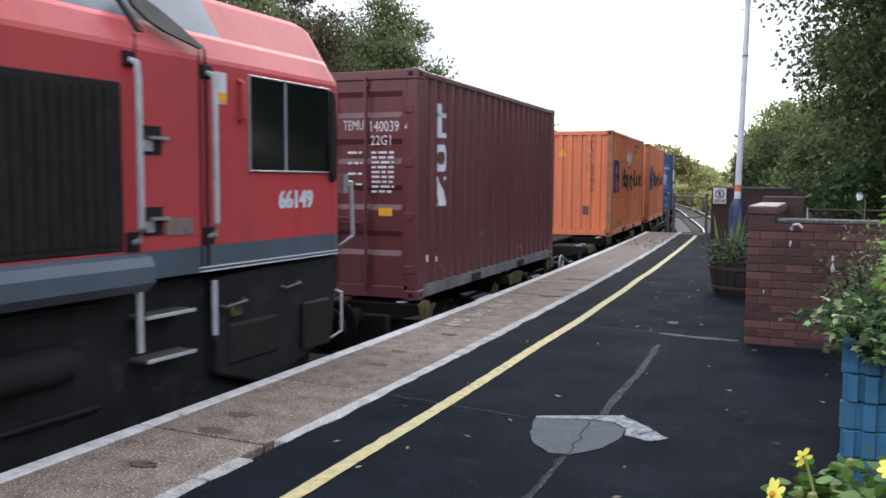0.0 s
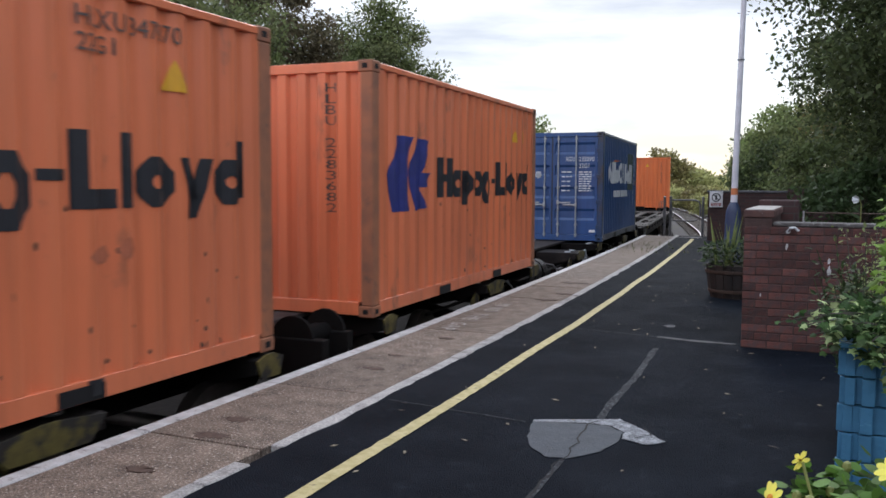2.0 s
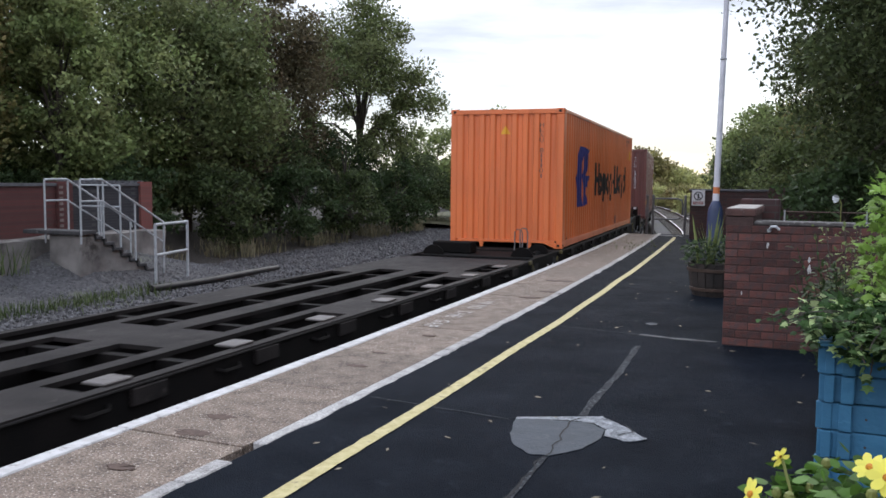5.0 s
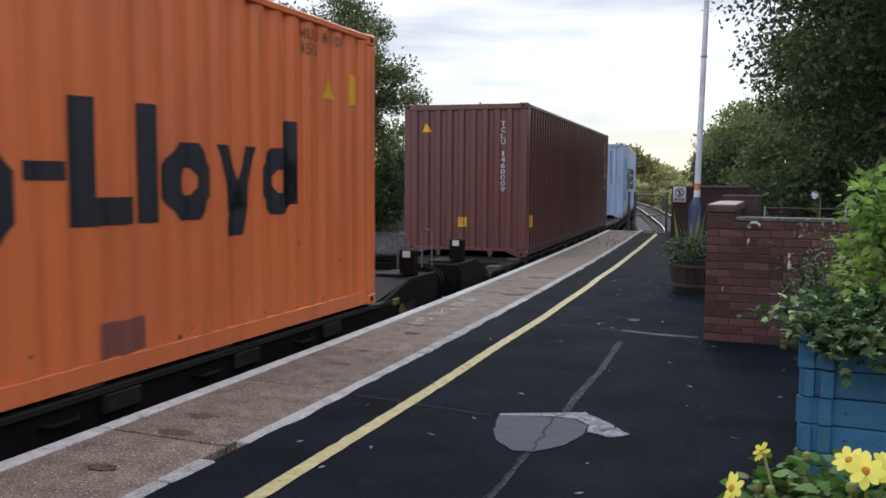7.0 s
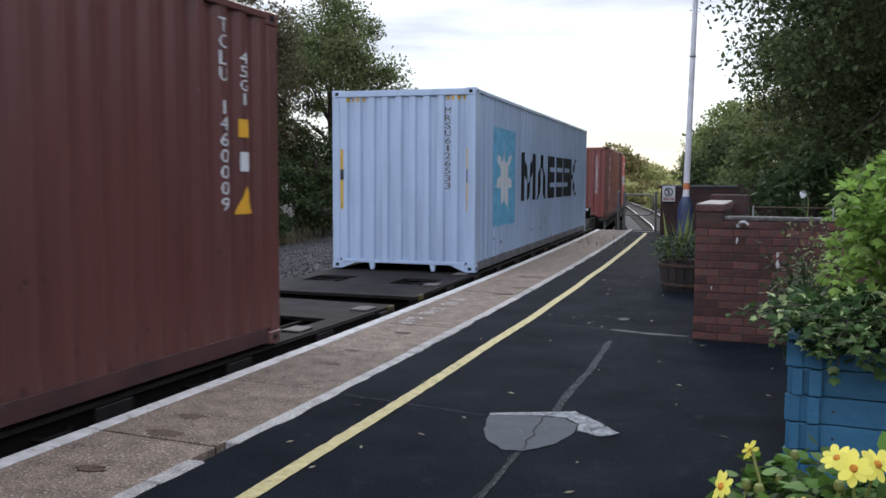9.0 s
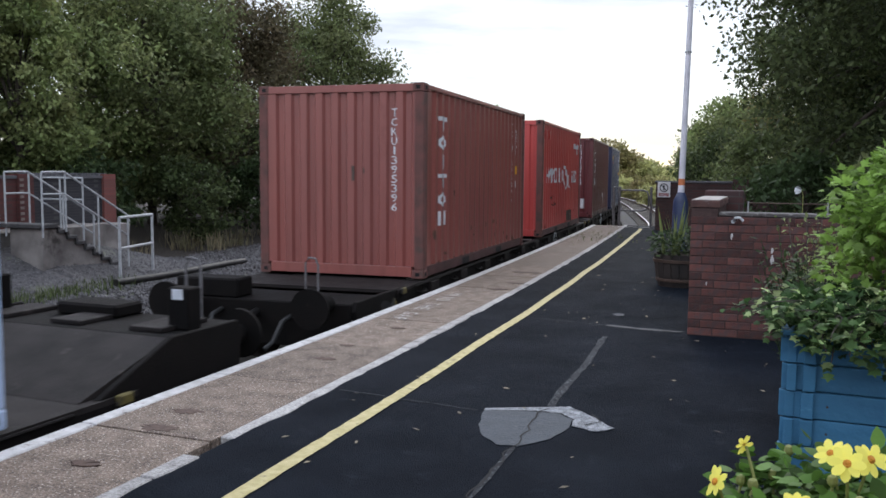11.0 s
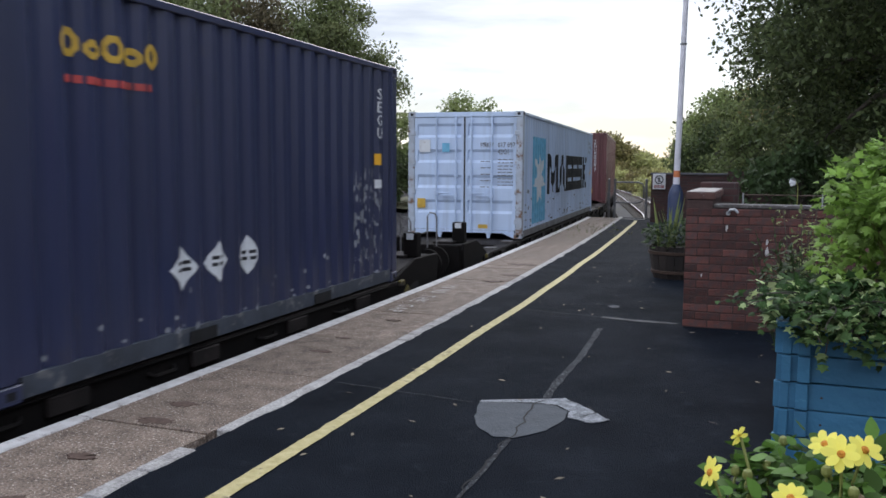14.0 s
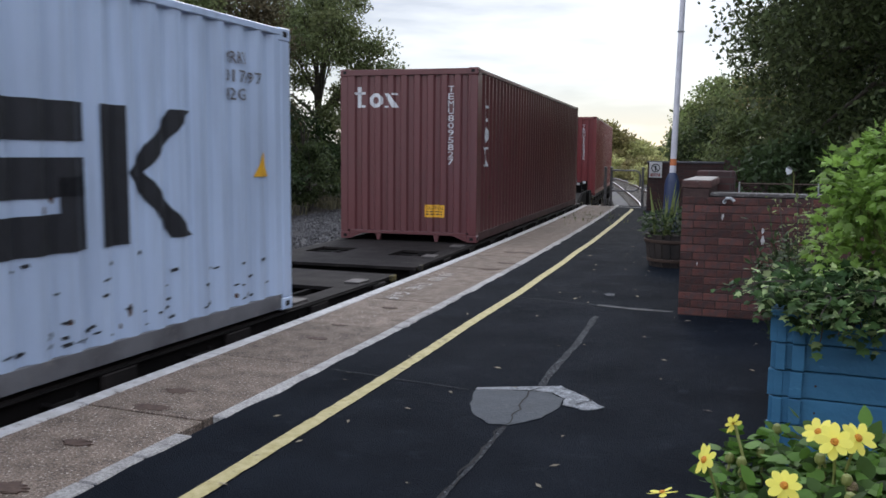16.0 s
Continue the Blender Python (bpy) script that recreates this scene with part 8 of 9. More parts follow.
def quads_mesh(name, v, mat):
    n = len(v) // 4
    me = bpy.data.meshes.new(name)
    me.vertices.add(len(v))
    me.vertices.foreach_set("co", np.ascontiguousarray(v, dtype=np.float32).ravel())
    me.loops.add(4 * n)
    me.loops.foreach_set("vertex_index", np.arange(4 * n, dtype=np.int32))
    me.polygons.add(n)
    me.polygons.foreach_set("loop_start", np.arange(0, 4 * n, 4, dtype=np.int32))
    me.polygons.foreach_set("loop_total", np.full(n, 4, dtype=np.int32))
    me.update(calc_edges=True)
    me.validate()
    me.materials.append(mat)
    return me


def tree(x, y, z, height, spread, mat, n, size, seed, label, name="tree", low=0.12, clumps=60, squash=1.0, taper=0.3, group="trees beside the line"):
    """Tapered trunk, limbs to the clumps, and a crown of many small leaves in uneven clumps with gaps."""
    rng = np.random.default_rng(seed)
    root = thing(name, label, "tree" if name != "shrub" else "shrub", pose(x, y, z), group)
    cz, rz = height * (0.5 + low / 2), height * (0.5 - low / 2)
    d = rng.normal(size=(clumps, 3))
    d /= np.linalg.norm(d, axis=1, keepdims=True)
    rad = (0.45 + 0.55 * rng.random((clumps, 1)) ** 0.6)
    c = d * rad * (spread * 0.86, spread * 0.86 * squash, rz * 0.9) + (0, 0, cz)
    c[:, :2] *= (1.0 - taper * np.clip((c[:, 2:] - cz) / rz, 0, 1))
    cr = spread * (0.13 + 0.17 * rng.random(clumps))
    k = rng.integers(0, clumps, n)
    g = rng.normal(size=(n, 3))
    g /= np.linalg.norm(g, axis=1, keepdims=True)
    g *= (rng.random((n, 1)) ** 0.55)
    p = c[k] + g * cr[k][:, None] * (1.15, 1.15, 0.85)
    sprays = rng.random(n) < 0.07
    p[sprays] += g[sprays] * cr[k][sprays][:, None] * 0.28
    part("crown", quads_mesh("crown", leaf_cloud(p, size, rng), mat), None, root)
    s = Shape()
    t = max(0.06, height * 0.018)
    bend = [(0, 0, -0.3), (0.1 * t * rng.normal(), 0.1 * t, height * 0.2), (t * rng.normal() * 0.8, t * rng.normal() * 0.8, height * 0.45), (t * rng.normal(), t * rng.normal(), height * 0.75)]
    s.tube(bend, t, 10, t * 0.3)
    top = Vector(bend[2])
    for i in rng.choice(clumps, min(clumps, 22), replace=False):
        q = Vector(c[i].tolist())
        st = Vector(bend[1]).lerp(Vector(bend[3]), min(1, max(0, (q.z * 0.55) / height)))
        mid = (st + q) / 2 + Vector((0, 0, 0.05 * height))
        s.tube([st, mid, q], t * 0.4, 6, t * 0.08)
    part("trunk", s, MAT["bark"], root, "bare brown trunk and limbs")
    return root


def tufts(name, label, cx, cy, cz, spots, mat, seed, blades=30, height=0.6, spread=0.25, category="grass"):
    rng = np.random.default_rng(seed)
    v = []
    for sx, sy, sz in spots:
        for i in range(blades):
            a = rng.random() * 6.283
            lean = spread * (0.3 + rng.random())
            h = height * (0.5 + 0.7 * rng.random())
            b = np.array([sx + rng.normal() * spread * 0.5, sy + rng.normal() * spread * 0.5, sz])
            e = b + (math.cos(a) * lean * h, math.sin(a) * lean * h, h)
            w = np.array([-math.sin(a), math.cos(a), 0]) * 0.008 * (1 + height)
            mid = (b + e) / 2 + (0, 0, 0.08 * h)
            v += [b - w, b + w, mid + w * 0.8, mid - w * 0.8, mid - w * 0.8, mid + w * 0.8, e + w * 0.1, e - w * 0.1]
    ob = new(name, quads_mesh(name, np.array(v), mat))
    return tagged(ob, label, category, kind="stuff")


def leaf_shape(kind):
    """Outline of one leaf in its own plane, tip along +x, with a slight fold."""
    if kind == "ivy":
        return [(0, 0), (0.10, -0.42), (0.42, -0.30), (0.50, -0.52), (0.66, -0.18), (1.0, 0), (0.66, 0.18), (0.50, 0.52), (0.42, 0.30), (0.10, 0.42)]
    if kind == "lobed":
        return [(0, 0), (0.15, -0.30), (0.35, -0.55), (0.38, -0.26), (0.62, -0.42), (0.64, -0.18), (1.0, 0), (0.64, 0.18), (0.62, 0.42), (0.38, 0.26), (0.35, 0.55), (0.15, 0.30)]
    if kind == "broad":
        return [(0, 0), (0.18, -0.22), (0.42, -0.30), (0.72, -0.20), (1.0, 0), (0.72, 0.20), (0.42, 0.30), (0.18, 0.22)]
    if kind == "petal":
        return [(0, -0.07), (0.35, -0.25), (0.7, -0.28), (0.9, -0.16), (1.0, 0.0), (0.9, 0.16), (0.7, 0.28), (0.35, 0.25), (0, 0.07)]
    return [(0, 0), (0.3, -0.20), (0.65, -0.17), (1.0, 0), (0.65, 0.17), (0.3, 0.20)]


def leaves(shape, kind, place, direction, normal, size):
    d = Vector(direction).normalized()
    n = Vector(normal)
    n = (n - d * n.dot(d)).normalized()
    w = n.cross(d)
    o = leaf_shape(kind)
    p = Vector(place)
    pts = [p + d * (a * size) + w * (b * size) + n * (-0.55 * size * b * b - 0.16 * size * a * a) for a, b in o]
    mid = p + d * (0.5 * size) - n * (0.07 * size)
    k = len(shape.v)
    shape.v += [tuple(q) for q in pts] + [tuple(mid)]
    m = len(pts)
    shape.f += [(k + i, k + (i + 1) % m, k + m) for i in range(m)]


def leafy(root, part_name, mat, kind, spots, size, rng, out=None, label=""):
    s = Shape()
    for p, d in spots:
        n = Vector((rng.gauss(0, 0.5), rng.gauss(0, 0.5) - 0.25, 1.0))
        leaves(s, kind, p, d, n, size * rng.uniform(0.6, 1.3))
    return part(part_name, s, mat, root, label)


def geranium():
    """The tall fresh-green bush growing in the blue planter."""
    rng = random.Random(21)
    root = thing("green_bush", "tall fresh green leafy bush growing in the blue planter", "bush", pose(0.80, 4.78, 0.75))
    centres = []
    for i in range(85):
        a, r = rng.uniform(0, 6.283), 0.58 * rng.random() ** 0.45
        h = 0.10 + 0.80 * rng.random() ** 0.7 * (1.0 - 0.42 * (r / 0.58) ** 2)
        centres.append(Vector((r * math.cos(a), r * 0.8 * math.sin(a), h)))
    spots = []
    for c in centres:
        for k in range(60):
            d = Vector((rng.gauss(0, 1), rng.gauss(0, 1), rng.gauss(0.25, 0.8))).normalized()
            p = c + d * rng.uniform(0.03, 0.15)
            spots.append((p, d + Vector((0, 0, -0.2))))
    leafy(root, "foliage", MAT["leaf_fresh"], "lobed", spots, 0.055, rng)
    s = Shape()
    for c in centres[:26]:
        s.tube([(c.x * 0.25, c.y * 0.25, -0.08), (c.x * 0.6, c.y * 0.6, c.z * 0.5), tuple(c)], 0.009, 5, 0.004)
    part("stem", s, MAT["bud"], root, "thin green stems")
    return root


def ivy():
    """Variegated ivy that spills over the planter's rim."""
    rng = random.Random(22)
    root = thing("ivy", "variegated trailing ivy spilling over the blue planter rim", "ivy", pose(0.09, 4.22, 0.79))
    spots = []
    trails = Shape()
    for i in range(150):
        x = rng.uniform(0.02, 1.4)
        y = rng.uniform(-0.02, 0.35)
        p = Vector((x, y, rng.uniform(0.0, 0.10)))
        d = Vector((rng.uniform(-0.15, 0.35), rng.uniform(-1.0, -0.2), 0.35)).normalized()
        pts = [p.copy()]
        n = rng.randint(4, 8)
        for k in range(n):
            d = (d + Vector((rng.gauss(0, 0.25), rng.gauss(-0.05, 0.2), -0.20))).normalized()
            p = p + d * 0.045
            if p.y > -0.05 and p.z < 0.01:
                p.z = 0.012
            pts.append(p.copy())
            for j in range(3):
                q = Vector((rng.gauss(0, 0.8), rng.gauss(-0.5, 0.6), rng.gauss(0.1, 0.5)))
                spots.append((p + q * 0.02, q))
        trails.tube(pts, 0.003, 4)
    # mound on the soil
    for i in range(3600):
        x, y = rng.uniform(-0.09, 1.5), rng.uniform(-0.12, 0.75)
        h = 0.25 * math.sin(min(1, max(0, (x + 0.24) / 0.42)) * 1.57) * (0.45 + 0.55 * noise.noise((x * 5, y * 5, 2.0))) * rng.random() ** 0.35 + 0.02
        if x < 0 or y < 0:
            h -= 0.10 * rng.random()
        q = Vector((rng.gauss(-0.2, 0.7), rng.gauss(-0.7, 0.6), rng.gauss(0.1, 0.5)))
        spots.append((Vector((x, y, h)), q))
    # long runners that hang free towards the track
    for i in range(12):
        p = Vector((rng.uniform(-0.06, 0.06), rng.uniform(-0.1, 0.5), rng.uniform(0.03, 0.14)))
        d = Vector((-1.0, rng.uniform(-0.3, 0.3), 0.25)).normalized()
        pts = [p.copy()]
        for k in range(rng.randint(3, 6)):
            d = (d + Vector((rng.gauss(-0.02, 0.12), rng.gauss(0, 0.12), -0.13))).normalized()
            p = p + d * 0.042
            pts.append(p.copy())
            q = Vector((rng.gauss(-0.4, 0.6), rng.gauss(-0.5, 0.5), rng.gauss(-0.1, 0.5)))
            spots.append((p.copy(), q))
        trails.tube(pts, 0.0028, 4)
    rng.shuffle(spots)
    k = len(spots) // 5
    leafy(root, "leaf_mass", MAT["leaf_ivy"], "ivy", spots[k:], 0.049, rng)
    leafy(root, "pale_leaf_mass", MAT["leaf_variegated"], "ivy", spots[:k], 0.050, rng, None, "cream-edged pale ivy leaves")
    part("runner", trails, MAT["bark"], root, "thin brown runners")
    return root


def dark_shrub():
    """The small-leaved plant between the planter and the wall."""
    rng = random.Random(25)
    root = thing("small_shrub", "small-leaved dark shrub with upright shoots behind the planter", "shrub", pose(0.28, 6.2, 0.0))
    spots = []
    s = Shape()
    for i in range(38):
        a = rng.uniform(0, 6.283)
        r = rng.uniform(0.05, 0.26)
        h = rng.uniform(0.55, 1.10) if i % 9 else 1.22
        e = Vector((r * math.cos(a), r * math.sin(a), h))
        s.tube([(e.x * 0.3, e.y * 0.3, 0), tuple(e * 0.6), tuple(e)], 0.006, 5, 0.003)
        for k in range(44):
            t = rng.uniform(0.55, 1.0)
            p = Vector((e.x * t, e.y * t, e.z * t)) + Vector((rng.gauss(0, 0.045), rng.gauss(0, 0.045), rng.gauss(0, 0.03)))
            spots.append((p, Vector((rng.gauss(0, 1), rng.gauss(0, 1), rng.gauss(0.5, 0.6)))))
    part("stem", s, MAT["bark"], root)
    leafy(root, "foliage", MAT["leaf_mid"], "plain", spots, 0.040, rng)
    return root


def tall_weed():
    """Dark straggling weed that stands between the planter and the brick wall."""
    rng = random.Random(61)
    root = thing("tall_weed", "tall dark green straggling weed in front of the brick wall", "weed", pose(0.06, 5.55, 0.0))
    spots, stems = [], Shape()
    for i in range(46):
        b = Vector((rng.gauss(0.24, 0.05), rng.gauss(0, 0.05), 0.0))
        h = rng.uniform(0.65, 1.02) + (0.26 if i % 11 == 0 else 0)
        e = b + Vector((rng.gauss(-0.17, 0.08), rng.gauss(0, 0.08), h))
        stems.tube([tuple(b), tuple(b.lerp(e, 0.5) + Vector((rng.gauss(0, 0.02), 0, 0))), tuple(e)], 0.004, 4, 0.002)
        for k in range(26):
            t = rng.uniform(0.55, 1.0)
            d = Vector((rng.gauss(0, 1), rng.gauss(0, 1), rng.gauss(0.5, 0.5)))
            spots.append((b.lerp(e, t) + d * 0.012, d))
    leafy(root, "foliage", MAT["leaf_shade"], "plain", spots, 0.048, rng)
    part("stem", stems, MAT["leaf_shade"], root, "thin green stems")
    return root


def barrel_plants():
    rng = random.Random(27)
    root = thing("barrel_plants", "leafy flower plants with spear-shaped leaves in the barrel", "plants", pose(-1.12, 12.02, 0.42))
    spots = []
    for i in range(900):
        a, r = rng.uniform(0, 6.283), 0.45 * rng.random() ** 0.5
        p = Vector((r * math.cos(a), r * math.sin(a), rng.random() ** 0.7 * 0.36 * (1.15 - r)))
        spots.append((p, Vector((math.cos(a) + rng.gauss(0, 0.6), math.sin(a) + rng.gauss(0, 0.6), rng.gauss(0.2, 0.5)))))
    leafy(root, "foliage", MAT["leaf_shade"], "plain", spots, 0.075, rng)
    s = Shape()
    for i in range(13):
        a = rng.uniform(0, 6.283)
        b = Vector((rng.gauss(-0.08, 0.09), rng.gauss(0, 0.1), 0.0))
        h = rng.uniform(0.45, 0.80)
        e = b + Vector((0.16 * math.cos(a), 0.16 * math.sin(a), h))
        w = Vector((-math.sin(a), math.cos(a), 0)) * 0.016
        m = b.lerp(e, 0.55) + Vector((0, 0, 0.03))
        s.add([b - w, b + w, m + w, e, m - w], [(0, 1, 2, 4), (4, 2, 3)])
    part("spear_leaves", s, MAT["leaf_spear"], root, "long pale green spear leaves")
    return root


def dahlias():
    """Yellow single dahlias in a trough close to the camera."""
    rng = random.Random(31)
    base = pose(0.05, 1.50, 0.0)
    root = thing("yellow_dahlias", "yellow single dahlias with buds and green leaves", "flowers", base)
    heads = [((x, y, z + 0.012), size, face) for (x, y, z), size, face in DAHLIA_HEADS]
    stems, leaf = Shape(), Shape()
    inv = base.inverted()
    for (x, y, z), size, face in heads:
        c = inv @ Vector((x, y, z))
        n = Vector(face).normalized()
        u = n.cross(Vector((0, 0, 1))).normalized()
        w = n.cross(u)
        p = Shape()
        for k in range(8):
            a = k * 6.283 / 8 + rng.uniform(-0.1, 0.1)
            d = u * math.cos(a) + w * math.sin(a) + n * rng.uniform(-0.1, 0.5)
            leaves(p, "petal", c + d * size * 0.10, d, n, size * rng.uniform(0.9, 1.1))
        fl = part("flower_head", p, MAT["petal"], root, "open yellow flower")
        e = Shape()
        prof = []
        for i in range(4):
            for k in range(10):
                a = k * 0.6283
                r = size * 0.26 * math.cos(i * 0.5)
                q = c + n * (0.03 * size + size * 0.18 * math.sin(i * 0.5)) + u * (r * math.cos(a)) + w * (r * math.sin(a))
                prof.append(q)
        e.add(prof, [(i * 10 + k, i * 10 + (k + 1) % 10, i * 10 + 10 + (k + 1) % 10, i * 10 + 10 + k) for i in range(3) for k in range(10)] + [tuple(30 + k for k in range(10))])
        part("flower_eye", e, MAT["flower_eye"], fl, "orange flower eye", smooth=True)
        stems.tube([tuple(c - n * 0.004), tuple(c - n * 0.03 + Vector((0, 0, -0.05))), (c.x * 0.7, c.y * 0.7, 0.55)], 0.0028, 5)
    for i in range(34):
        x, y = rng.uniform(-0.10, 0.55), rng.uniform(-0.14, 0.20)
        z = 0.945 + 0.045 * rng.random() + 0.12 * y - 0.05 * max(0, -x / 0.1)
        buds = Shape()
        buds.lathe([(0.002, -0.010), (0.008, -0.005), (0.0095, 0.002), (0.007, 0.009), (0.002, 0.012)], 8, (x, y, z))
        part("bud", buds, MAT["bud"] if i % 3 else MAT["withered"], root, "round green bud" if i % 3 else "withered brown flower head", smooth=True)
        stems.tube([(x, y, z - 0.01), (x * 0.95 + rng.gauss(0, 0.02), y * 0.95, z - 0.1), (x * 0.7, y * 0.7, 0.5)], 0.0025, 5)
    spots = []
    for i in range(3200):
        x, y = rng.uniform(-0.115, 0.62), rng.uniform(-0.18, 0.22)
        z = 0.775 + 0.200 * rng.random() ** 0.5 + 0.14 * y - 0.06 * max(0, -x / 0.115)
        spots.append((Vector((x, y, z)), Vector((rng.gauss(0, 1), rng.gauss(0, 1), rng.gauss(0.1, 0.4)))))
    leafy(root, "foliage", MAT["leaf_dahlia"], "broad", spots, 0.041, rng)
    tagged(part("stem", stems, MAT["bud"], root, "thin green stems"), kind="stuff")
    return root


DAHLIA_HEADS = [((-0.071, 1.455, 0.980), 0.026, (-0.75, -0.5, 0.35)), ((0.053, 1.404, 0.973), 0.026, (-0.1, -0.8, 0.55)), ((0.128, 1.48, 1.029), 0.027, (-0.15, -0.8, 0.5)),
                ((0.167, 1.53, 1.025), 0.028, (0.45, -0.6, 0.6)), ((-0.030, 1.576, 1.012), 0.018, (-0.7, 0.6, 0.35)), ((-0.140, 1.478, 0.903), 0.024, (-0.3, 0.2, 0.9)),
                ((0.108, 1.55, 1.022), 0.026, (-0.5, -0.5, 0.7)), ((0.33, 1.52, 1.0), 0.027, (0.1, -0.7, 0.6))]
def white_lily():
    """A white trumpet flower on a green stem behind the brick wall."""
    rng = random.Random(71)
    root = thing("white_lily", "white drooping flower on a tall green stem behind the wall", "flower", pose(0.26, 9.2, 0.0))
    s = Shape()
    s.tube([(0.03, 0.05, 0.0), (0.02, 0.02, 0.8), (0.02, 0.01, 1.32), (0.0, 0.0, 1.37)], 0.007, 6, 0.004)
    part("stem", s, MAT["bud"], root, "green stem", smooth=True)
    p = Shape()
    for k in range(6):
        a = k * 1.047
        d = Vector((-0.75 + 0.5 * math.cos(a), 0.5 * math.sin(a), -0.15 + 0.5 * math.cos(a + 1.6)))
        leaves(p, "petal", (0, 0, 1.37), d, Vector((rng.gauss(0, 0.3), -1, 0.4)), 0.065)
    part("blossom", p, MAT["white"], root, "white petals")
    spots = [(Vector((0.02 + rng.gauss(0, 0.03), 0.02, rng.uniform(0.5, 1.25))), Vector((rng.gauss(0, 1), rng.gauss(0, 0.5), rng.gauss(0.6, 0.4)))) for i in range(40)]
    leafy(root, "foliage", MAT["leaf_shade"], "plain", spots, 0.10, rng)
    return root


white_lily()
geranium()
ivy()
dark_shrub()
tall_weed()
barrel_plants()
dahlias()
blue_planter("flower_trough", pose(-0.10, 1.28, 0.0), 0.95, 0.55, 5, "low blue painted timber trough under the dahlias")

# tall lineside trees across the tracks, and the scrub between them
for i, (x, y, h, r, m, n) in enumerate((
        (-25.0, 9.0, 11.5, 4.6, "leaf_mid", 24000), (-24.5, 15.5, 11.5, 4.6, "leaf_olive", 26000), (-23.5, 21.5, 12.0, 4.6, "leaf_mid", 26000),
        (-22.6, 27.0, 11.0, 4.4, "leaf_dark", 26000), (-23.6, 32.5, 12.5, 4.4, "leaf_copper", 24000), (-22.2, 40.5, 12.2, 4.7, "leaf_dark", 26000),
        (-31.0, 22.0, 15.0, 5.5, "leaf_dark", 9000), (-31.0, 11.0, 14.0, 5.5, "leaf_mid", 9000), (-29.5, 30.0, 13.0, 5.0, "leaf_dark", 9000), (-28.0, 38.0, 10.5, 4.2, "leaf_dark", 9000))):
    tree(x, y, -0.8, h, r, MAT[m], int(n * 1.6), 0.115, 100 + i, ("tall copper-leaved lineside tree with dense small leaves" if m == "leaf_copper" else "tall olive-tinted lineside tree with dense small leaves" if m == "leaf_olive" else "tall dark green lineside tree with dense small leaves"), low=0.0, clumps=95, taper=0.2)
for i, (x, y, h, r) in enumerate(((-19.9, 20.8, 3.4, 1.9), (-18.9, 24.5, 3.0, 1.8), (-18.6, 28.8, 3.4, 2.0), (-18.9, 33.5, 3.0, 1.9), (-19.4, 39, 3.6, 2.2), (-21.0, 46, 4.2, 2.4), (-22.0, 18.0, 3.6, 1.8), (-21.6, 44.5, 5.4, 2.7), (-20.6, 36.0, 5.2, 2.6), (-21.0, 31.0, 5.0, 2.5))):
    # darkest leaf colours here carry the deep shade below the crowns
    tree(x, y, -0.95, h, r, MAT[("leaf_shade", "leaf_wood")[i % 2]], 5200, 0.10, 130 + i, "low green scrub at the foot of the trees, coloured dark for shade", "shrub", 0.0, 34, group="lineside scrub")
tree(-21.5, 19.8, -0.8, 8.6, 2.3, MAT["leaf_mid"], 22000, 0.105, 160, "bushy dark green lineside tree leafed to the ground", low=0.0, clumps=90, taper=0.2)
tree(-20.2, 58.0, -0.9, 7.8, 3.6, MAT["leaf_mid"], 17000, 0.16, 150, "broad green bushy tree beside the curve", low=0.02, clumps=80)
tree(-17.8, 52.0, -0.9, 4.2, 2.8, MAT["leaf_mid"], 9000, 0.14, 153, "broad green bushy tree beside the curve", low=0.0, clumps=50)
tree(-22.0, 50.0, -0.9, 6.3, 3.2, MAT["leaf_mid"], 9000, 0.14, 154, "broad green bushy tree beside the curve", low=0.0, clumps=50)
tree(-25.0, 66.0, -0.9, 6.2, 3.8, MAT["leaf_dark"], 8000, 0.18, 151, "broad green bushy tree beside the curve", low=0.02, clumps=50)
tree(-29.0, 82.0, -0.9, 5.4, 4.2, MAT["leaf_dark"], 8000, 0.2, 152, "broad green bushy tree beside the curve", low=0.02, clumps=50)
# far trees and scrub closing the view down the line
for i in range(26):
    a = -6.0 + i * 2.0
    d = 150 + 35 * math.sin(i * 2.3)
    x, y = -d * math.sin(radians(a)), d * math.cos(radians(a))
    if a > 11.5:
        d += 150
        x, y = -d * math.sin(radians(a)), d * math.cos(radians(a))
    hh = (6.5 + 2.2 * math.sin(i * 1.7)) * (1.0 if a < 11.5 else 1.25)
    # sunlit look is in the pale leaf colour; the sun stands behind these trees
    tree(x, y, -1.2, hh, 5.0, MAT[("leaf_pale", "leaf_pale", "leaf_olive")[i % 3]], 4200, 0.40, 170 + i, "distant yellow-green tree, leaf colour raised to look sunlit", low=0.02, clumps=40, group="distant trees")
for i in range(14):
    y = 62 + 7 * i
    x = line_x(y, 6.3) + 1.6 * math.sin(i * 1.9) + 0.5
    tree(x, y, -1.2, 2.6 + 0.9 * math.sin(i * 2.1), 2.5, MAT[("leaf_pale", "leaf_olive")[i % 2]], 3200, 0.17, 210 + i, "pale yellow-green scrub beside the curve", "shrub", 0.0, 32, group="pale scrub along the siding")
for i in range(15):
    y = 47 + 5.2 * i
    x = line_x(y, -8.8) - 0.9 * math.sin(i * 2.3) - 0.6
    tree(x, y, -1.1, 2.3 + 0.8 * math.sin(i * 1.3), 1.9, MAT[("leaf_mid", "leaf_dark", "leaf_olive")[i % 3]], 3000, 0.13, 300 + i, "low green scrub inside the curve", "shrub", 0.0, 28, group="scrub inside the curve")
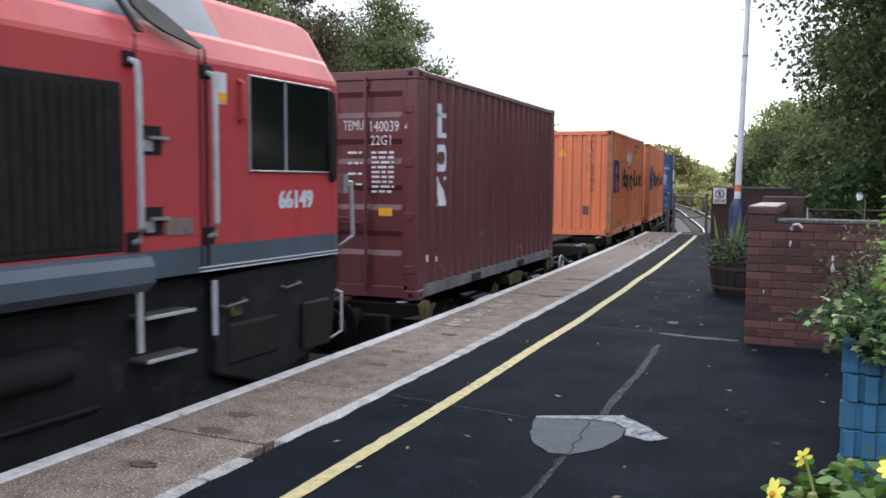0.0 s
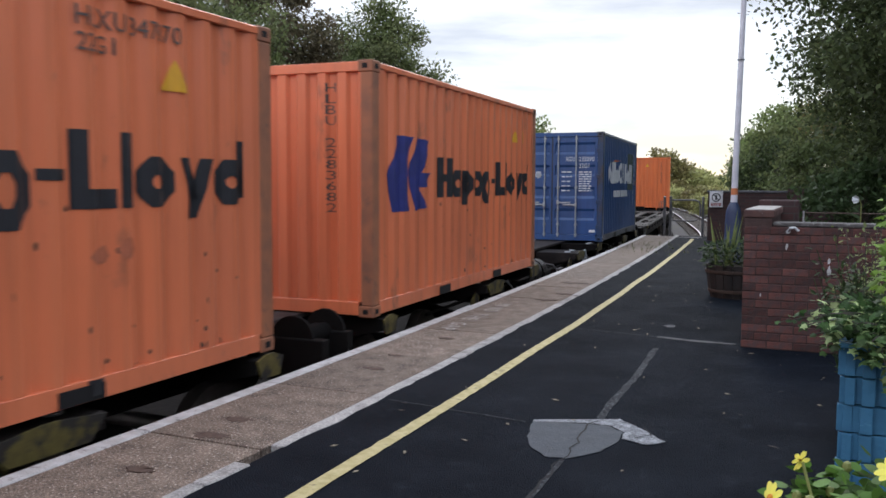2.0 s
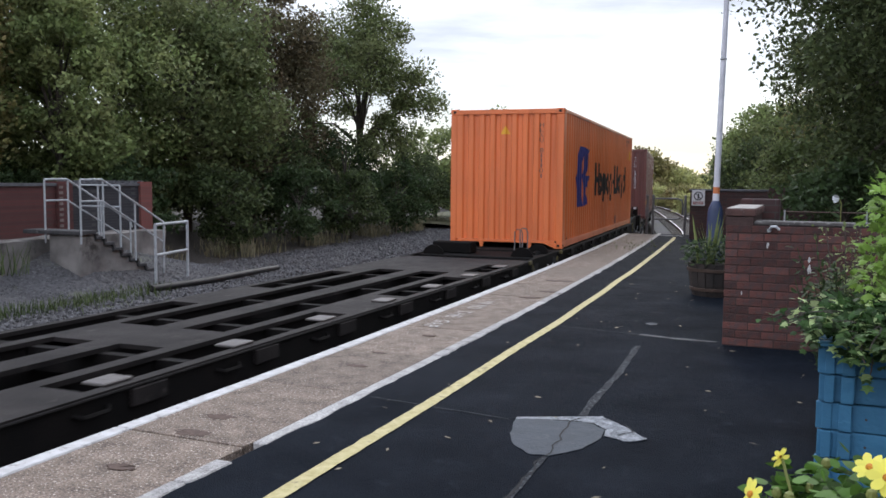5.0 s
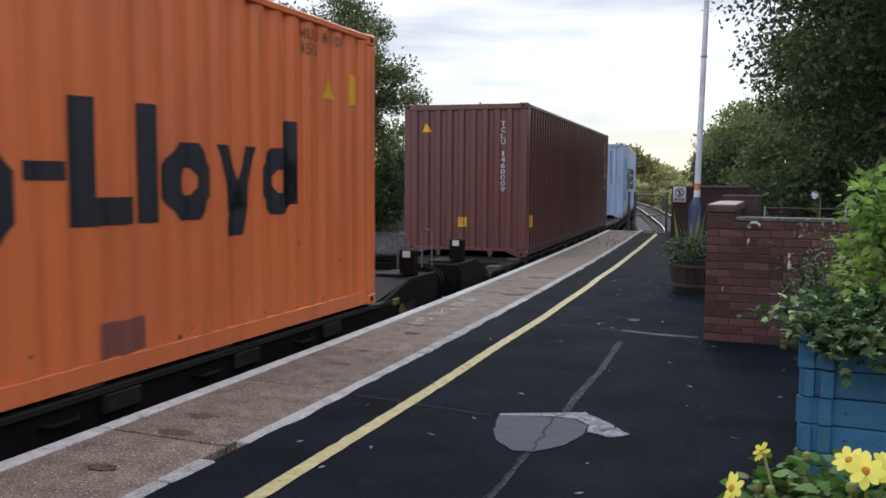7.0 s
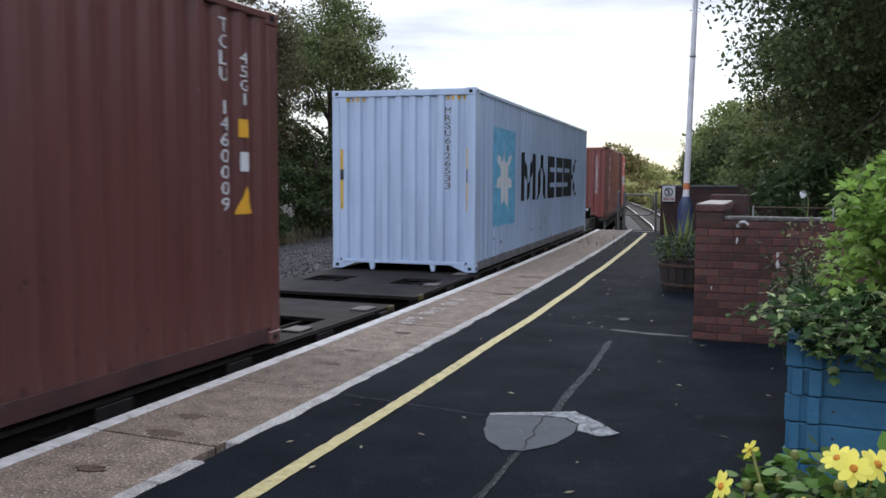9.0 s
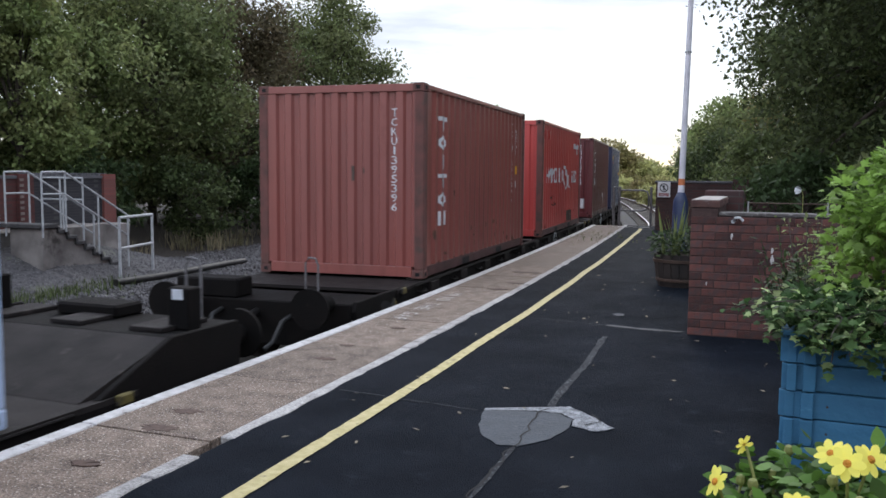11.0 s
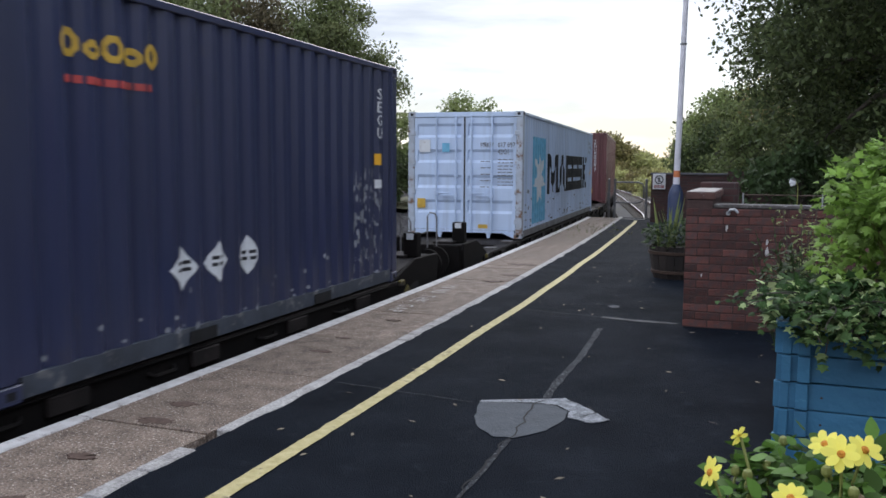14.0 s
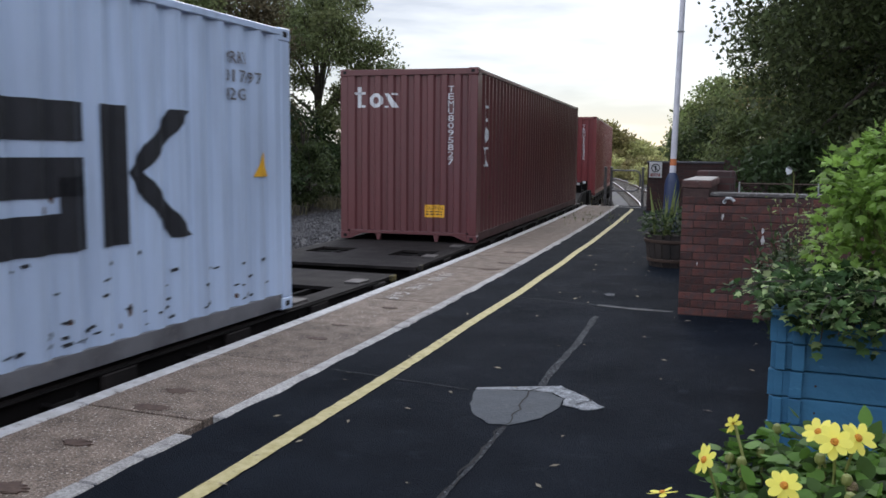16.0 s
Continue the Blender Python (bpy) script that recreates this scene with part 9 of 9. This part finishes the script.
# trees behind the platform walls
for i, (x, y, h, r, m, n, sz) in enumerate((
        (3.3, 20.0, 12.5, 4.7, "leaf_wood", 66000, 0.092), (1.9, 27.5, 8.0, 3.3, "leaf_dark", 17000, 0.10), (6.5, 15.5, 11.5, 4.2, "leaf_shade", 22000, 0.10), (4.6, 26.0, 14.0, 5.0, "leaf_shade", 22000, 0.12),
        (-1.4, 38.0, 5.4, 2.6, "leaf_mid", 12000, 0.12), (-3.0, 52.0, 5.6, 2.6, "leaf_dark", 9000, 0.14), (2.5, 36.0, 7.5, 3.6, "leaf_olive", 11000, 0.13), (9.0, 24.0, 12.0, 5.0, "leaf_dark", 12000, 0.13))):
    tree(x, y, -0.2, h, r, MAT[m], int(n * 1.45), sz * 0.84, 240 + i, "dense dark green tree overhanging the platform wall", low=0.0, clumps=95, taper=0.0 if i < 4 else 0.3, group="trees behind the platform")
for i, (x, y, h, r) in enumerate(((-0.4, 26.2, 2.8, 1.7), (1.4, 23.6, 2.6, 1.9), (0.6, 17.5, 1.9, 1.5), (2.6, 15.0, 2.3, 1.6), (-1.6, 30.0, 3.2, 1.9), (4.4, 13.5, 2.6, 1.8))):
    tree(x, y, 0.0, h, r, MAT[("leaf_dark", "leaf_wood", "leaf_shade")[i % 3]], 6000, 0.075, 260 + i, "dark green hedge shrub behind the brick wall", "shrub", 0.0, 36, group="hedge behind the wall")

rg = random.Random(40)
tufts("dry_grass", "tall dry grass along the foot of the trees", 0, 0, 0, [(line_x(y, -11.0 - 1.5 * rg.random()), y, -1.1) for y in [18.5 + 0.22 * k + 0.9 * math.sin(k * 0.7) for k in range(150)] if math.sin(y * 1.1) + 0.5 * math.sin(y * 2.7) > -0.25], MAT["dry_grass"], 5, 20, 0.62, 0.45)
tufts("weeds", "green weeds growing through the ballast", 0, 0, 0, [(line_x(y, -8.35 - 0.5 * rg.random()), y, -1.2) for y in [9 + 0.12 * k for k in range(62)]], MAT["leaf_wood"], 6, 20, 0.24, 0.5, "weeds")
tufts("wall_weeds", "straggly dark weeds along the old platform face", 0, 0, 0, [(line_x(y, -10.3 + 0.5 * rg.random()), y, -0.55) for y in [8 + 0.16 * k for k in range(32)]], MAT["leaf_wood"], 7, 16, 0.62, 0.4, "weeds")
tufts("edge_weeds", "small weeds at the end of the platform slabs", 0, 0, 0, [(line_x(y, BORDER - 0.1 - 0.5 * rg.random()), y, 0.0) for y in [19.0 + 0.4 * k for k in range(9)]], MAT["leaf_dark"], 8, 14, 0.05, 0.9, "weeds")


# ---- far distance ----
def far_tower():
    root = thing("far_building", "pale distant building on the skyline", "building", pose(-150, 560, -1.2))
    s = Shape()
    s.box(-5, -5, 0, 5, 5, 9)
    s.prism([(-5.5, 9), (5.5, 9), (0, 11)], "y", -5.5, 5.5)
    part("wall", s, MAT["building"], root)
    for x in (-1.5, 2.5):
        s = Shape()
        s.box(x - 0.8, -0.8, 9.0, x + 0.8, 0.8, 15.5)
        part("chimney", s, MAT["building"], root, "slim chimney")
    return root


far_tower()


# ---- what moves ----
def rail_pose(middle, half, z):
    a, b = on_line(middle - half), on_line(middle + half)
    d = b - a
    return Matrix.Translation((a + b) / 2 + Vector((0, 0, z))) @ Matrix.Rotation(math.atan2(-d.x, d.y), 4, "Z")


def motions():
    times = [0.5 * k for k in range(33)]
    for ob, middle, half, z in MOVING:
        walk(ob, [(t, rail_pose(middle - travel(t), half, z)) for t in times])


motions()
